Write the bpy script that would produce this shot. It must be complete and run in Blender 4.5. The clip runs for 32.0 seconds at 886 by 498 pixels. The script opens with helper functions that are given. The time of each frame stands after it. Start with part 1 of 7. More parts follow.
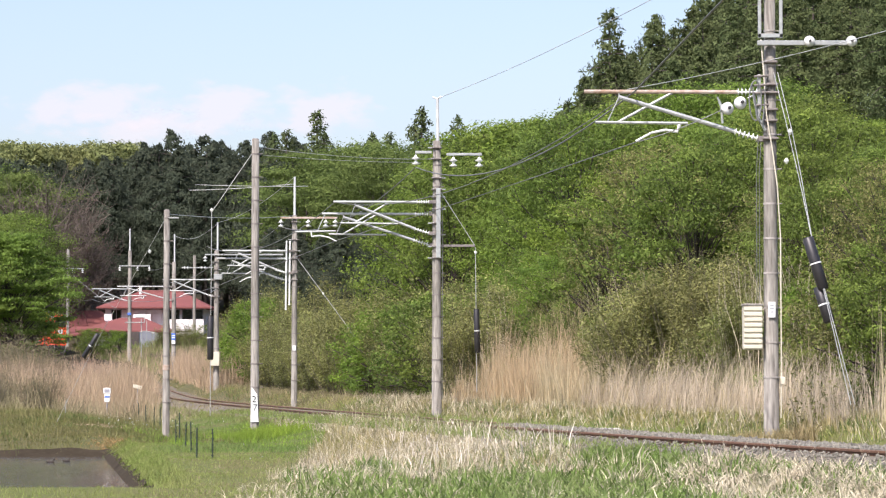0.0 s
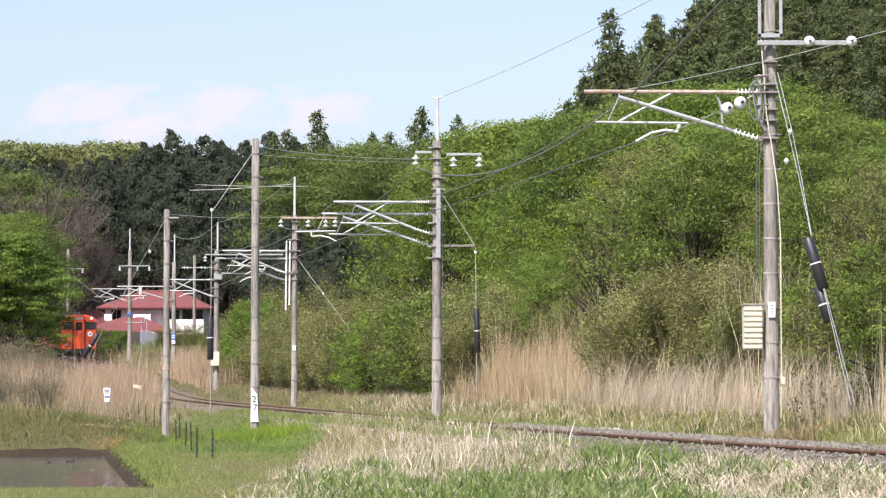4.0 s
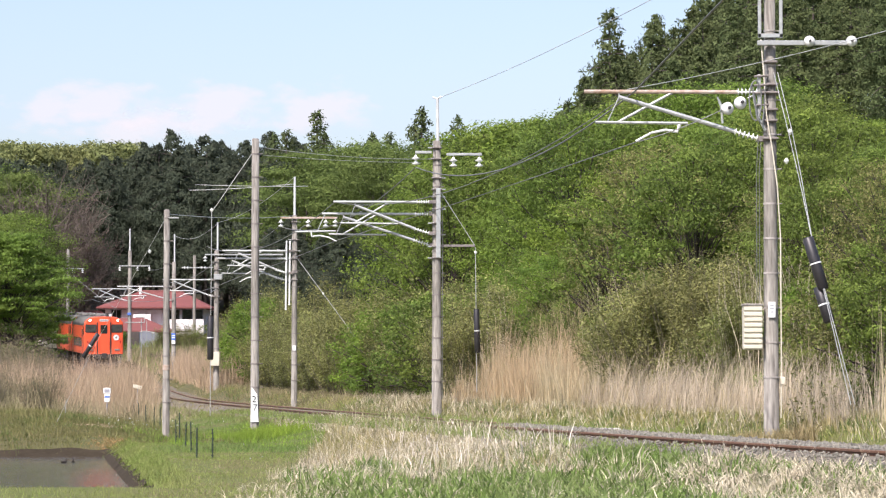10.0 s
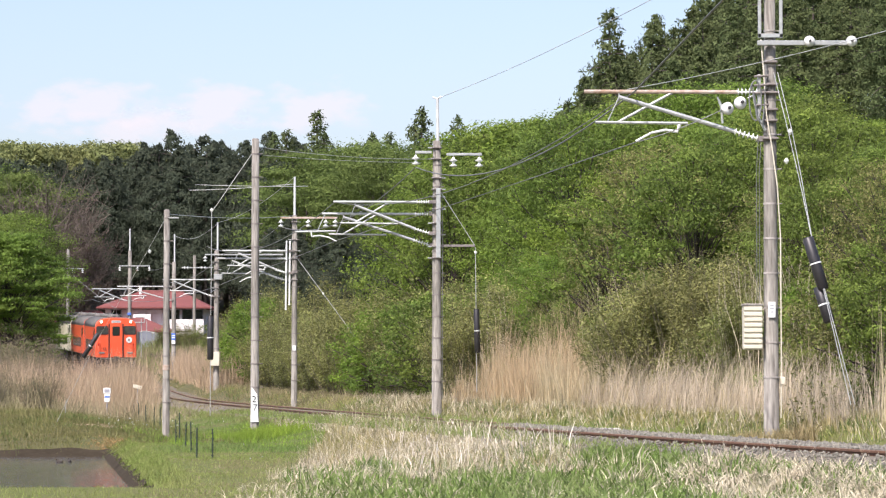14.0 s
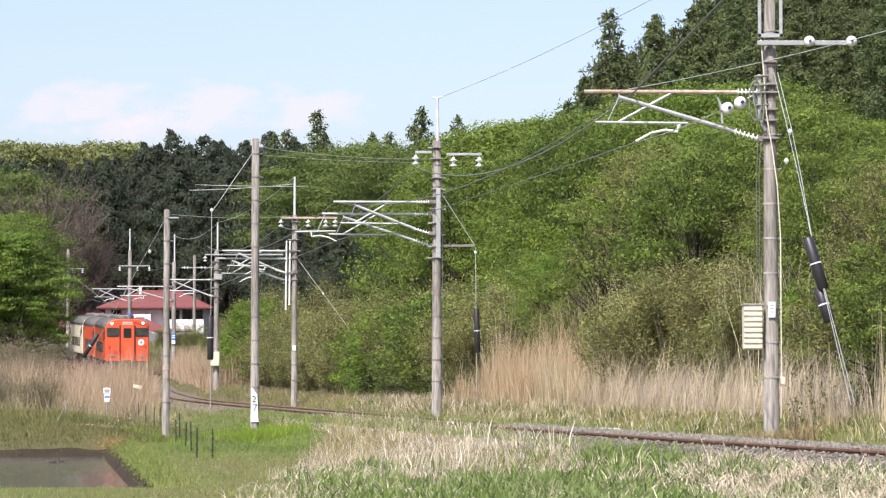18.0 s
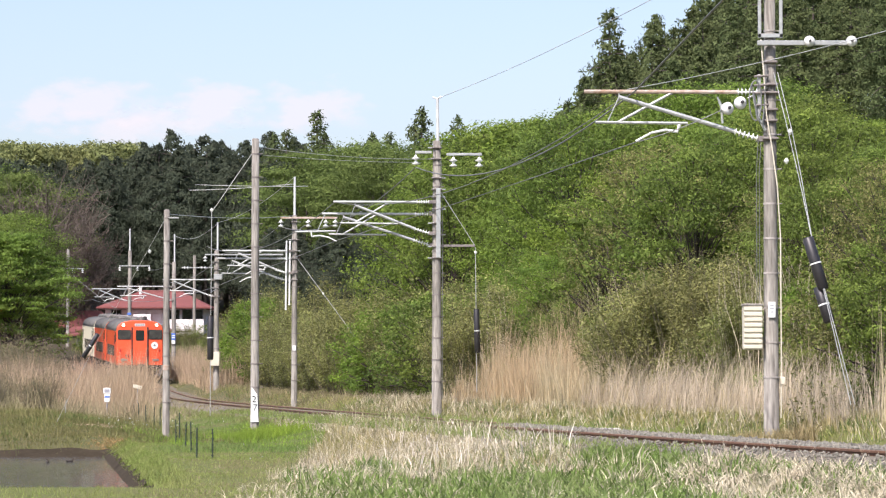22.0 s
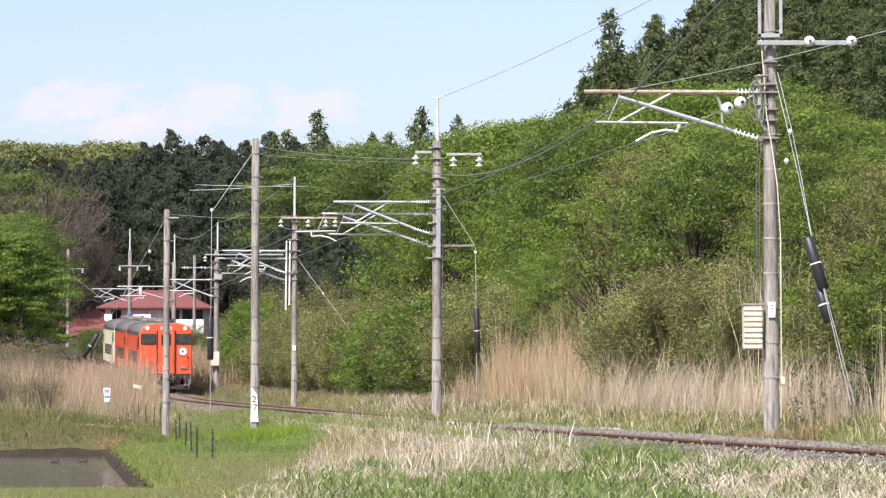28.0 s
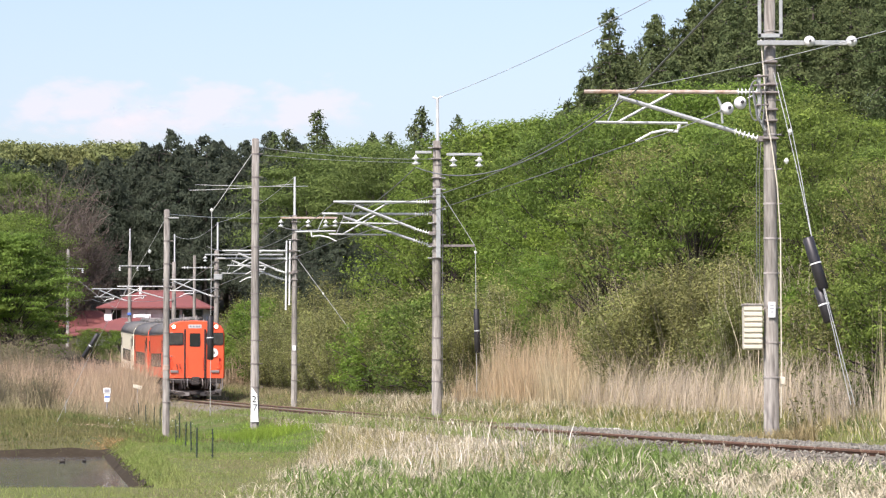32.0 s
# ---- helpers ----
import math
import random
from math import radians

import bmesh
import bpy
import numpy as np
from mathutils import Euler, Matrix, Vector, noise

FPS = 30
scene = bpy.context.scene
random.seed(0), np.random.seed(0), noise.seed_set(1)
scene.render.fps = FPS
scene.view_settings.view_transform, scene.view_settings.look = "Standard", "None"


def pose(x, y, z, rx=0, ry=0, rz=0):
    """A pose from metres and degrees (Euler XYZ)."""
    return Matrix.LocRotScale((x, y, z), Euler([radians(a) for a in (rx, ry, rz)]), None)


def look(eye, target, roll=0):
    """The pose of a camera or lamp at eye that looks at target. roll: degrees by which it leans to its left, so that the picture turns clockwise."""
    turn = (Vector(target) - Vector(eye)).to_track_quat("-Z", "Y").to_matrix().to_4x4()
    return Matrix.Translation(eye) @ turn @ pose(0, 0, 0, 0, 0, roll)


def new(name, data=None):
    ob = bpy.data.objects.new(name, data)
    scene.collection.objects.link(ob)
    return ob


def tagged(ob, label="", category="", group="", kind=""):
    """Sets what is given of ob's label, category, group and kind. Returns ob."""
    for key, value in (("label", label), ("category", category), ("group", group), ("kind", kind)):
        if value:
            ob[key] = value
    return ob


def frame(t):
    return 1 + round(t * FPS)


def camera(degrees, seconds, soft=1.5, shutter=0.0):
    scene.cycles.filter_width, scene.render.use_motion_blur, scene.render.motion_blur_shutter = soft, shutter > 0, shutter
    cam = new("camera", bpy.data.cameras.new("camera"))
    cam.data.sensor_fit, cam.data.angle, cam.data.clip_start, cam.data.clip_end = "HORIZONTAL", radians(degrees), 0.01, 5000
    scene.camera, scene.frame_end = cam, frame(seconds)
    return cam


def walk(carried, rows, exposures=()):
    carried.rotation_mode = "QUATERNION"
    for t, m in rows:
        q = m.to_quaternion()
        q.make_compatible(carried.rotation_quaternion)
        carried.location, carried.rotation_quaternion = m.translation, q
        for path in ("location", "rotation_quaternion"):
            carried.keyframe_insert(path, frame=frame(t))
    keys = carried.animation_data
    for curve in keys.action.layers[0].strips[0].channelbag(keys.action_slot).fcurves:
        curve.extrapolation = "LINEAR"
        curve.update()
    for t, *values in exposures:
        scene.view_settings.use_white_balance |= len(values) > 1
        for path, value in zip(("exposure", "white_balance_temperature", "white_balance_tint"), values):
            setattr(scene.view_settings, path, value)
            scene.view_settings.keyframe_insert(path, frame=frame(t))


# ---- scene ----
# One lens, one standing camera on the low meadow, tilted a little upwards.
cam = camera(17.823, 32.0, soft=1.25)
EYE = (0.0, 0.0, 1.0)
VIEW = look(EYE, (0.0, 100.0, 5.58))
walk(cam, [(0.0, VIEW), (32.0, VIEW)], exposures=[(0.0, 0.54, 6400, 22), (32.0, 0.54, 6400, 22)])

# ---------------------------------------------------------------- world and sun
SUN_EL, SUN_AZ = 52.0, -150.0      # degrees up; degrees from +y towards +x
world = bpy.data.worlds.new("sky")
scene.world = world
world.use_nodes = True
wn, wl = world.node_tree.nodes, world.node_tree.links
sky = wn.new("ShaderNodeTexSky")
sky.sky_type, sky.sun_disc = "NISHITA", False
sky.sun_elevation, sky.sun_rotation = radians(SUN_EL), radians(SUN_AZ)
sky.air_density, sky.dust_density, sky.ozone_density = 1.0, 2.4, 1.0
wl.new(sky.outputs[0], wn["Background"].inputs[0])
wn["Background"].inputs[1].default_value = 0.15
sun_data = bpy.data.lights.new("sun", "SUN")
sun_data.energy, sun_data.angle, sun_data.color = 4.6, radians(0.6), (1.0, 0.95, 0.87)
sun = new("sun", sun_data)
SUN_WAY = Vector((math.sin(radians(SUN_AZ)) * math.cos(radians(SUN_EL)),
                  math.cos(radians(SUN_AZ)) * math.cos(radians(SUN_EL)), math.sin(radians(SUN_EL))))
sun.matrix_world = look(tuple(SUN_WAY * 80), (0, 0, 0))

# ---------------------------------------------------------------- materials


def material(name, colour, rough=0.7, metal=0.0, other=None, fine=40.0, coarse=3.0, amount=0.5, bump=0.0,
             per_piece=0.0, translucent=0.0, stretch=(1, 1, 1), spec=0.5, coat=0.0):
    """A surface whose colour wanders between two tones at two sizes, with fine relief."""
    m = bpy.data.materials.new(name)
    m.use_nodes = True
    n, k = m.node_tree.nodes, m.node_tree.links
    b = n["Principled BSDF"]
    b.inputs["Roughness"].default_value, b.inputs["Metallic"].default_value = rough, metal
    b.inputs["Specular IOR Level"].default_value = spec
    b.inputs["Coat Weight"].default_value = coat
    other = other or tuple(c * 0.6 for c in colour)
    geo = n.new("ShaderNodeNewGeometry")
    tex = n.new("ShaderNodeTexCoord")
    mp = n.new("ShaderNodeMapping")
    mp.inputs["Scale"].default_value = stretch
    k.new(tex.outputs["Object"], mp.inputs[0])
    noises = []
    for size in (fine, coarse):
        t = n.new("ShaderNodeTexNoise")
        t.inputs["Scale"].default_value, t.inputs["Detail"].default_value = size, 4.0
        k.new(mp.outputs[0], t.inputs["Vector"])
        noises.append(t)
    add = n.new("ShaderNodeMath")
    add.operation = "ADD"
    k.new(noises[0].outputs[0], add.inputs[0])
    k.new(noises[1].outputs[0], add.inputs[1])
    ramp = n.new("ShaderNodeMapRange")
    ramp.inputs["From Min"].default_value, ramp.inputs["From Max"].default_value = 0.75, 1.25
    ramp.inputs["To Max"].default_value = amount
    k.new(add.outputs[0], ramp.inputs[0])
    mix = n.new("ShaderNodeMix")
    mix.data_type = "RGBA"
    mix.inputs["A"].default_value, mix.inputs["B"].default_value = (*colour, 1), (*other, 1)
    k.new(ramp.outputs[0], mix.inputs["Factor"])
    col = mix.outputs["Result"]
    if per_piece:
        isl = n.new("ShaderNodeMapRange")
        isl.inputs["To Min"].default_value, isl.inputs["To Max"].default_value = 1 - per_piece, 1 + per_piece
        k.new(geo.outputs["Random Per Island"], isl.inputs[0])
        hsv = n.new("ShaderNodeHueSaturation")
        k.new(isl.outputs[0], hsv.inputs["Value"])
        hue = n.new("ShaderNodeMapRange")
        hue.inputs["To Min"].default_value, hue.inputs["To Max"].default_value = 0.5 - 0.028 * per_piece, 0.5 + 0.028 * per_piece
        info = n.new("ShaderNodeObjectInfo")
        k.new(info.outputs["Random"], hue.inputs[0])
        k.new(hue.outputs[0], hsv.inputs["Hue"])
        k.new(col, hsv.inputs["Color"])
        col = hsv.outputs[0]
    k.new(col, b.inputs["Base Color"])
    if bump:
        bm_ = n.new("ShaderNodeBump")
        bm_.inputs["Strength"].default_value, bm_.inputs["Distance"].default_value = bump, 0.02
        k.new(noises[0].outputs[0], bm_.inputs["Height"])
        k.new(bm_.outputs[0], b.inputs["Normal"])
    if translucent:
        tr = n.new("ShaderNodeBsdfTranslucent")
        k.new(col, tr.inputs[0])
        ms = n.new("ShaderNodeMixShader")
        ms.inputs[0].default_value = translucent
        k.new(b.outputs[0], ms.inputs[1])
        k.new(tr.outputs[0], ms.inputs[2])
        k.new(ms.outputs[0], n["Material Output"].inputs[0])
    return m


def glowing(name, colour, strength):
    m = bpy.data.materials.new(name)
    m.use_nodes = True
    b = m.node_tree.nodes["Principled BSDF"]
    b.inputs["Base Color"].default_value = (*colour, 1)
    b.inputs["Emission Color"].default_value = (*colour, 1)
    b.inputs["Emission Strength"].default_value = strength
    return m


GRASS_SOIL = material("meadow_soil", (0.095, 0.125, 0.035), 0.95, other=(0.14, 0.12, 0.055), fine=6, coarse=0.35, amount=0.8, bump=0.4, spec=0.1)
BANK_SOIL = material("bank_soil", (0.12, 0.105, 0.06), 0.95, other=(0.085, 0.095, 0.035), fine=5, coarse=0.5, amount=0.9, bump=0.4, spec=0.1)
HILL_SOIL = material("hill_soil", (0.05, 0.05, 0.026), 0.95, other=(0.068, 0.055, 0.038), fine=3, coarse=0.3, amount=0.9, bump=0.4, spec=0.1)
MUD = material("wet_mud", (0.030, 0.024, 0.015), 0.92, other=(0.055, 0.044, 0.028), fine=8, coarse=1.2, amount=0.8, bump=0.5, spec=0.1)
BALLAST = material("ballast", (0.165, 0.148, 0.112), 0.9, other=(0.11, 0.092, 0.066), fine=14, coarse=1.5, amount=0.9, bump=0.9)
STONE = material("ballast_stone", (0.185, 0.185, 0.15), 0.9, other=(0.125, 0.112, 0.085), fine=9, coarse=1.0, amount=0.8, per_piece=0.35)
STONE_PALE = material("pale_concrete", (0.50, 0.48, 0.45), 0.9, other=(0.36, 0.34, 0.31), fine=9, coarse=2, bump=0.3)
RAIL = material("rusty_rail", (0.145, 0.075, 0.042), 0.85, other=(0.09, 0.05, 0.032), fine=20, coarse=2, amount=0.8, bump=0.2)
RAIL_HEAD = material("rail_head", (0.20, 0.115, 0.07), 0.6, metal=0.2, other=(0.14, 0.08, 0.05), fine=15, coarse=2)
SLEEPER = material("sleeper_wood", (0.10, 0.075, 0.055), 0.9, other=(0.17, 0.14, 0.11), fine=20, coarse=2, stretch=(1, 6, 6), bump=0.4)
CONCRETE = material("pole_concrete", (0.29, 0.28, 0.24), 0.85, other=(0.105, 0.098, 0.082), fine=7, coarse=1.5, amount=1.0, bump=0.25, stretch=(4, 4, 0.4))
CONCRETE_DARK = material("pole_band", (0.16, 0.145, 0.13), 0.8, other=(0.26, 0.24, 0.22), fine=20, coarse=4)
CONCRETE_PALE = material("pale_strap", (0.42, 0.40, 0.36), 0.7, other=(0.24, 0.225, 0.2), fine=14, coarse=5, amount=1.0)
GALV = material("galvanised_steel", (0.42, 0.45, 0.43), 0.5, metal=0.3, other=(0.29, 0.31, 0.295), fine=22, coarse=3, amount=0.8)
RUSTED = material("rusted_tube", (0.30, 0.20, 0.13), 0.75, other=(0.48, 0.42, 0.36), fine=14, coarse=2.2, amount=0.9)
PORCELAIN = material("white_porcelain", (0.76, 0.80, 0.76), 0.25, other=(0.68, 0.67, 0.64), fine=30, coarse=6)
WIRE = material("aged_wire", (0.16, 0.17, 0.16), 0.6, metal=0.4, other=(0.24, 0.25, 0.24), fine=10, coarse=1)
WIRE_LIGHT = material("steel_wire", (0.50, 0.52, 0.50), 0.5, metal=0.4, other=(0.38, 0.40, 0.38), fine=10, coarse=1)
BLACK = material("black_guard", (0.018, 0.018, 0.02), 0.45, other=(0.035, 0.034, 0.033), fine=18, coarse=3)
BOXPAINT = material("cream_box", (0.62, 0.59, 0.46), 0.6, other=(0.50, 0.47, 0.36), fine=12, coarse=4, amount=0.5)
WHITE = material("white_paint", (0.76, 0.80, 0.76), 0.55, other=(0.66, 0.66, 0.64), fine=20, coarse=4, amount=0.5)
INK = material("black_paint", (0.03, 0.03, 0.03), 0.6, other=(0.05, 0.05, 0.05))
BLUE = material("blue_plate", (0.06, 0.16, 0.52), 0.5, other=(0.09, 0.2, 0.5))
GREYPAINT = material("grey_plate", (0.30, 0.31, 0.34), 0.5, other=(0.24, 0.25, 0.28))
ORANGE = material("vermilion_paint", (0.82, 0.115, 0.042), 0.38, other=(0.72, 0.098, 0.038), fine=7, coarse=0.9, amount=0.6, coat=0.25)
CREAM = material("cream_paint", (0.86, 0.82, 0.62), 0.4, other=(0.76, 0.72, 0.54), fine=7, coarse=0.9, amount=0.6, coat=0.2)
ROOFGREY = material("car_roof_grey", (0.115, 0.115, 0.105), 0.75, other=(0.075, 0.075, 0.065), fine=9, coarse=1.2, amount=0.8)
UNDER = material("underframe_dark", (0.035, 0.03, 0.027), 0.8, other=(0.065, 0.055, 0.045), fine=12, coarse=2)
PLOUGH = material("plough_grey", (0.22, 0.21, 0.195), 0.65, other=(0.15, 0.135, 0.12), fine=12, coarse=2)
GLASS = material("window_glass", (0.02, 0.024, 0.024), 0.08, other=(0.03, 0.034, 0.034), spec=0.8)
RUBBER = material("black_rubber", (0.025, 0.02, 0.02), 0.7, other=(0.04, 0.03, 0.03))
STEELWHEEL = material("wheel_steel", (0.11, 0.085, 0.07), 0.6, metal=0.6)
LAMP = glowing("headlight_glow", (1.0, 0.93, 0.72), 2.2)
TAIL = material("tail_red", (0.45, 0.02, 0.015), 0.3, other=(0.35, 0.02, 0.015))
# grey-brown base carries the grass reflected in the side windows
SIDEGLASS = material("side_window_glass", (0.10, 0.095, 0.085), 0.18, other=(0.07, 0.07, 0.065), spec=0.8)
SIGNWHITE = material("sign_film", (0.52, 0.50, 0.47), 0.5, other=(0.7, 0.68, 0.64))
REDROOF = material("red_roof_tiles", (0.195, 0.06, 0.05), 0.7, other=(0.15, 0.05, 0.044), fine=5, coarse=0.5, amount=0.8, bump=0.3)
PLASTER = material("white_plaster", (0.76, 0.75, 0.74), 0.85, other=(0.64, 0.62, 0.62), fine=4, coarse=0.6)
SIDING = material("grey_siding", (0.50, 0.47, 0.46), 0.85, other=(0.42, 0.39, 0.39), fine=5, coarse=0.6)
GABLE = material("barn_wall", (0.06, 0.05, 0.045), 0.85, other=(0.1, 0.085, 0.075), fine=5, coarse=0.8)
BARK = material("bark", (0.075, 0.062, 0.05), 0.95, other=(0.035, 0.03, 0.024), fine=12, coarse=2, amount=0.9, bump=0.6, stretch=(2, 2, 0.5))
LEAF = material("spring_leaf", (0.195, 0.272, 0.052), 0.65, other=(0.082, 0.122, 0.032), fine=1.3, coarse=0.35, amount=1.0, per_piece=0.4, translucent=0.42, spec=0.12)
LEAF_BRIGHT = material("fresh_leaf", (0.205, 0.305, 0.044), 0.65, other=(0.105, 0.165, 0.034), fine=1.3, coarse=0.35, amount=1.0, per_piece=0.35, translucent=0.42, spec=0.12)
SCRUB_OLIVE = material("withered_olive_grass", (0.27, 0.235, 0.12), 0.85, other=(0.21, 0.21, 0.085), fine=2.0, coarse=0.4, amount=0.9, per_piece=0.4, translucent=0.2, spec=0.15)
LEAF_SCRUB = material("scrub_leaf", (0.215, 0.185, 0.12), 0.85, other=(0.165, 0.165, 0.08), fine=1.5, coarse=0.4, amount=1.0, per_piece=0.35, translucent=0.2, spec=0.1)
LEAF_FRESH = material("layered_leaf", (0.185, 0.275, 0.048), 0.6, other=(0.13, 0.20, 0.04), fine=1.6, coarse=0.35, amount=1.0, per_piece=0.3, translucent=0.45, spec=0.15)
LEAF_MID = material("dull_green_leaf", (0.122, 0.172, 0.046), 0.7, other=(0.088, 0.125, 0.036), fine=1.2, coarse=0.2, amount=1.0, per_piece=0.3, translucent=0.35, spec=0.08)
BANK_BLADE = material("bank_blade", (0.155, 0.165, 0.055), 0.75, other=(0.20, 0.175, 0.085), fine=2.5, coarse=0.3, amount=0.9, per_piece=0.4, translucent=0.3, spec=0.1)
LEAF_OLIVE = material("olive_leaf", (0.255, 0.275, 0.095), 0.7, other=(0.15, 0.16, 0.062), fine=1.5, coarse=0.4, amount=1.0, per_piece=0.4, translucent=0.35, spec=0.1)
TWIG_OLIVE = material("olive_twigs", (0.15, 0.135, 0.085), 0.95, other=(0.10, 0.09, 0.06), fine=9, coarse=1.2, amount=0.9)
BARK_GREY = material("grey_twigs", (0.135, 0.11, 0.085), 0.95, other=(0.09, 0.075, 0.06), fine=9, coarse=1.2, amount=0.9)
# paler blotches put the windscreens' reflections into the glass colour
WINDSCREEN = material("windscreen_glass", (0.075, 0.078, 0.07), 0.12, other=(0.04, 0.042, 0.04), fine=3, coarse=1.2, amount=1.0, spec=0.8)
LEAF_YELLOW = material("yellow_green_leaf", (0.20, 0.225, 0.085), 0.7, other=(0.15, 0.18, 0.07), fine=1.0, coarse=0.2, amount=1.0, per_piece=0.3, translucent=0.3, spec=0.1)
NEEDLE = material("cedar_needle", (0.072, 0.102, 0.040), 0.8, other=(0.10, 0.128, 0.05), fine=1.0, coarse=0.25, amount=1.0, per_piece=0.25, translucent=0.15, spec=0.1)
NEEDLE_DARK = material("dark_cedar_needle", (0.062, 0.080, 0.052), 0.9, other=(0.078, 0.094, 0.062), fine=0.8, coarse=0.12, amount=1.0, per_piece=0.2, translucent=0.3, spec=0.06)
BLADE = material("grass_blade", (0.19, 0.27, 0.06), 0.7, other=(0.27, 0.29, 0.11), fine=2.5, coarse=0.3, amount=0.9, per_piece=0.4, translucent=0.35, spec=0.2)
BLADE_FRESH = material("fresh_grass_blade", (0.175, 0.27, 0.062), 0.7, other=(0.205, 0.245, 0.095), fine=2.5, coarse=0.4, amount=0.9, per_piece=0.35, translucent=0.4, spec=0.2)
BLADE_YELLOW = material("yellowing_blade", (0.30, 0.28, 0.11), 0.75, other=(0.38, 0.32, 0.18), fine=2.0, coarse=0.4, amount=0.9, per_piece=0.35, translucent=0.3, spec=0.2)
STRAW = material("dry_straw", (0.62, 0.57, 0.42), 0.8, other=(0.40, 0.345, 0.24), fine=2.2, coarse=0.5, amount=0.9, per_piece=0.4, translucent=0.25, spec=0.2)
SCRUB = material("withered_grass", (0.315, 0.27, 0.17), 0.85, other=(0.24, 0.22, 0.12), fine=2.0, coarse=0.4, amount=0.9, per_piece=0.4, translucent=0.2, spec=0.15)
REED_FAR = material("far_reed", (0.52, 0.40, 0.275), 0.8, other=(0.40, 0.30, 0.20), fine=1.2, coarse=0.35, amount=1.0, per_piece=0.35, translucent=0.3, spec=0.2)
STRAW_ORANGE = material("orange_straw", (0.50, 0.30, 0.12), 0.8, other=(0.38, 0.22, 0.10), fine=3, coarse=0.6, amount=0.9, per_piece=0.35, translucent=0.25, spec=0.15)
REED = material("dry_reed", (0.57, 0.495, 0.32), 0.8, other=(0.45, 0.38, 0.24), fine=1.5, coarse=0.4, amount=0.9, per_piece=0.35, translucent=0.3, spec=0.2)
BLEACHED = material("bleached_stem", (0.78, 0.73, 0.63), 0.75, other=(0.60, 0.54, 0.45), fine=2.2, coarse=0.5, amount=0.8, per_piece=0.25, translucent=0.2, spec=0.2)
GREY_MAT = material("grey_dead_grass", (0.31, 0.275, 0.235), 0.9, other=(0.21, 0.185, 0.15), fine=2.2, coarse=0.6, amount=0.9, per_piece=0.35, translucent=0.15, spec=0.1)
TAN_MAT = material("tan_dead_grass", (0.52, 0.40, 0.285), 0.85, other=(0.40, 0.30, 0.21), fine=2.2, coarse=0.6, amount=0.9, per_piece=0.35, translucent=0.2, spec=0.1)
REED_TAN = material("orange_tan_reed", (0.55, 0.445, 0.27), 0.8, other=(0.45, 0.36, 0.22), fine=1.5, coarse=0.4, amount=0.9, per_piece=0.3, translucent=0.3, spec=0.2)
REED_PALE = material("pale_grey_reed", (0.58, 0.50, 0.38), 0.8, other=(0.44, 0.37, 0.28), fine=1.5, coarse=0.4, amount=0.9, per_piece=0.3, translucent=0.3, spec=0.2)
BLADE_DEEP = material("deep_green_weed", (0.105, 0.165, 0.045), 0.7, other=(0.14, 0.19, 0.06), fine=2.5, coarse=0.4, amount=0.9, per_piece=0.35, translucent=0.35, spec=0.2)
BLADE_LIME = material("lime_grass_blade", (0.25, 0.37, 0.05), 0.7, other=(0.21, 0.32, 0.06), fine=2.5, coarse=0.4, amount=0.9, per_piece=0.3, translucent=0.4, spec=0.2)
POST_GREEN = material("dark_green_stake", (0.018, 0.035, 0.022), 0.6, other=(0.03, 0.045, 0.03))
DUCK = material("duck_feathers", (0.03, 0.025, 0.02), 0.8, other=(0.07, 0.055, 0.045), fine=30, coarse=8)
BEAK = material("duck_bill", (0.45, 0.30, 0.08), 0.5, other=(0.35, 0.22, 0.06))

water = material("pond_water", (0.070, 0.063, 0.048), 0.11, other=(0.090, 0.08, 0.062), fine=1.2, coarse=0.15, amount=1.0, spec=0.5)
wb = water.node_tree.nodes.new("ShaderNodeBump")
wt_ = water.node_tree.nodes.new("ShaderNodeTexNoise")
wt_.inputs["Scale"].default_value = 7.0
wb.inputs["Strength"].default_value, wb.inputs["Distance"].default_value = 0.05, 0.02
water.node_tree.links.new(wt_.outputs[0], wb.inputs["Height"])
water.node_tree.links.new(wb.outputs[0], water.node_tree.nodes["Principled BSDF"].inputs["Normal"])

# ---------------------------------------------------------------- mesh building


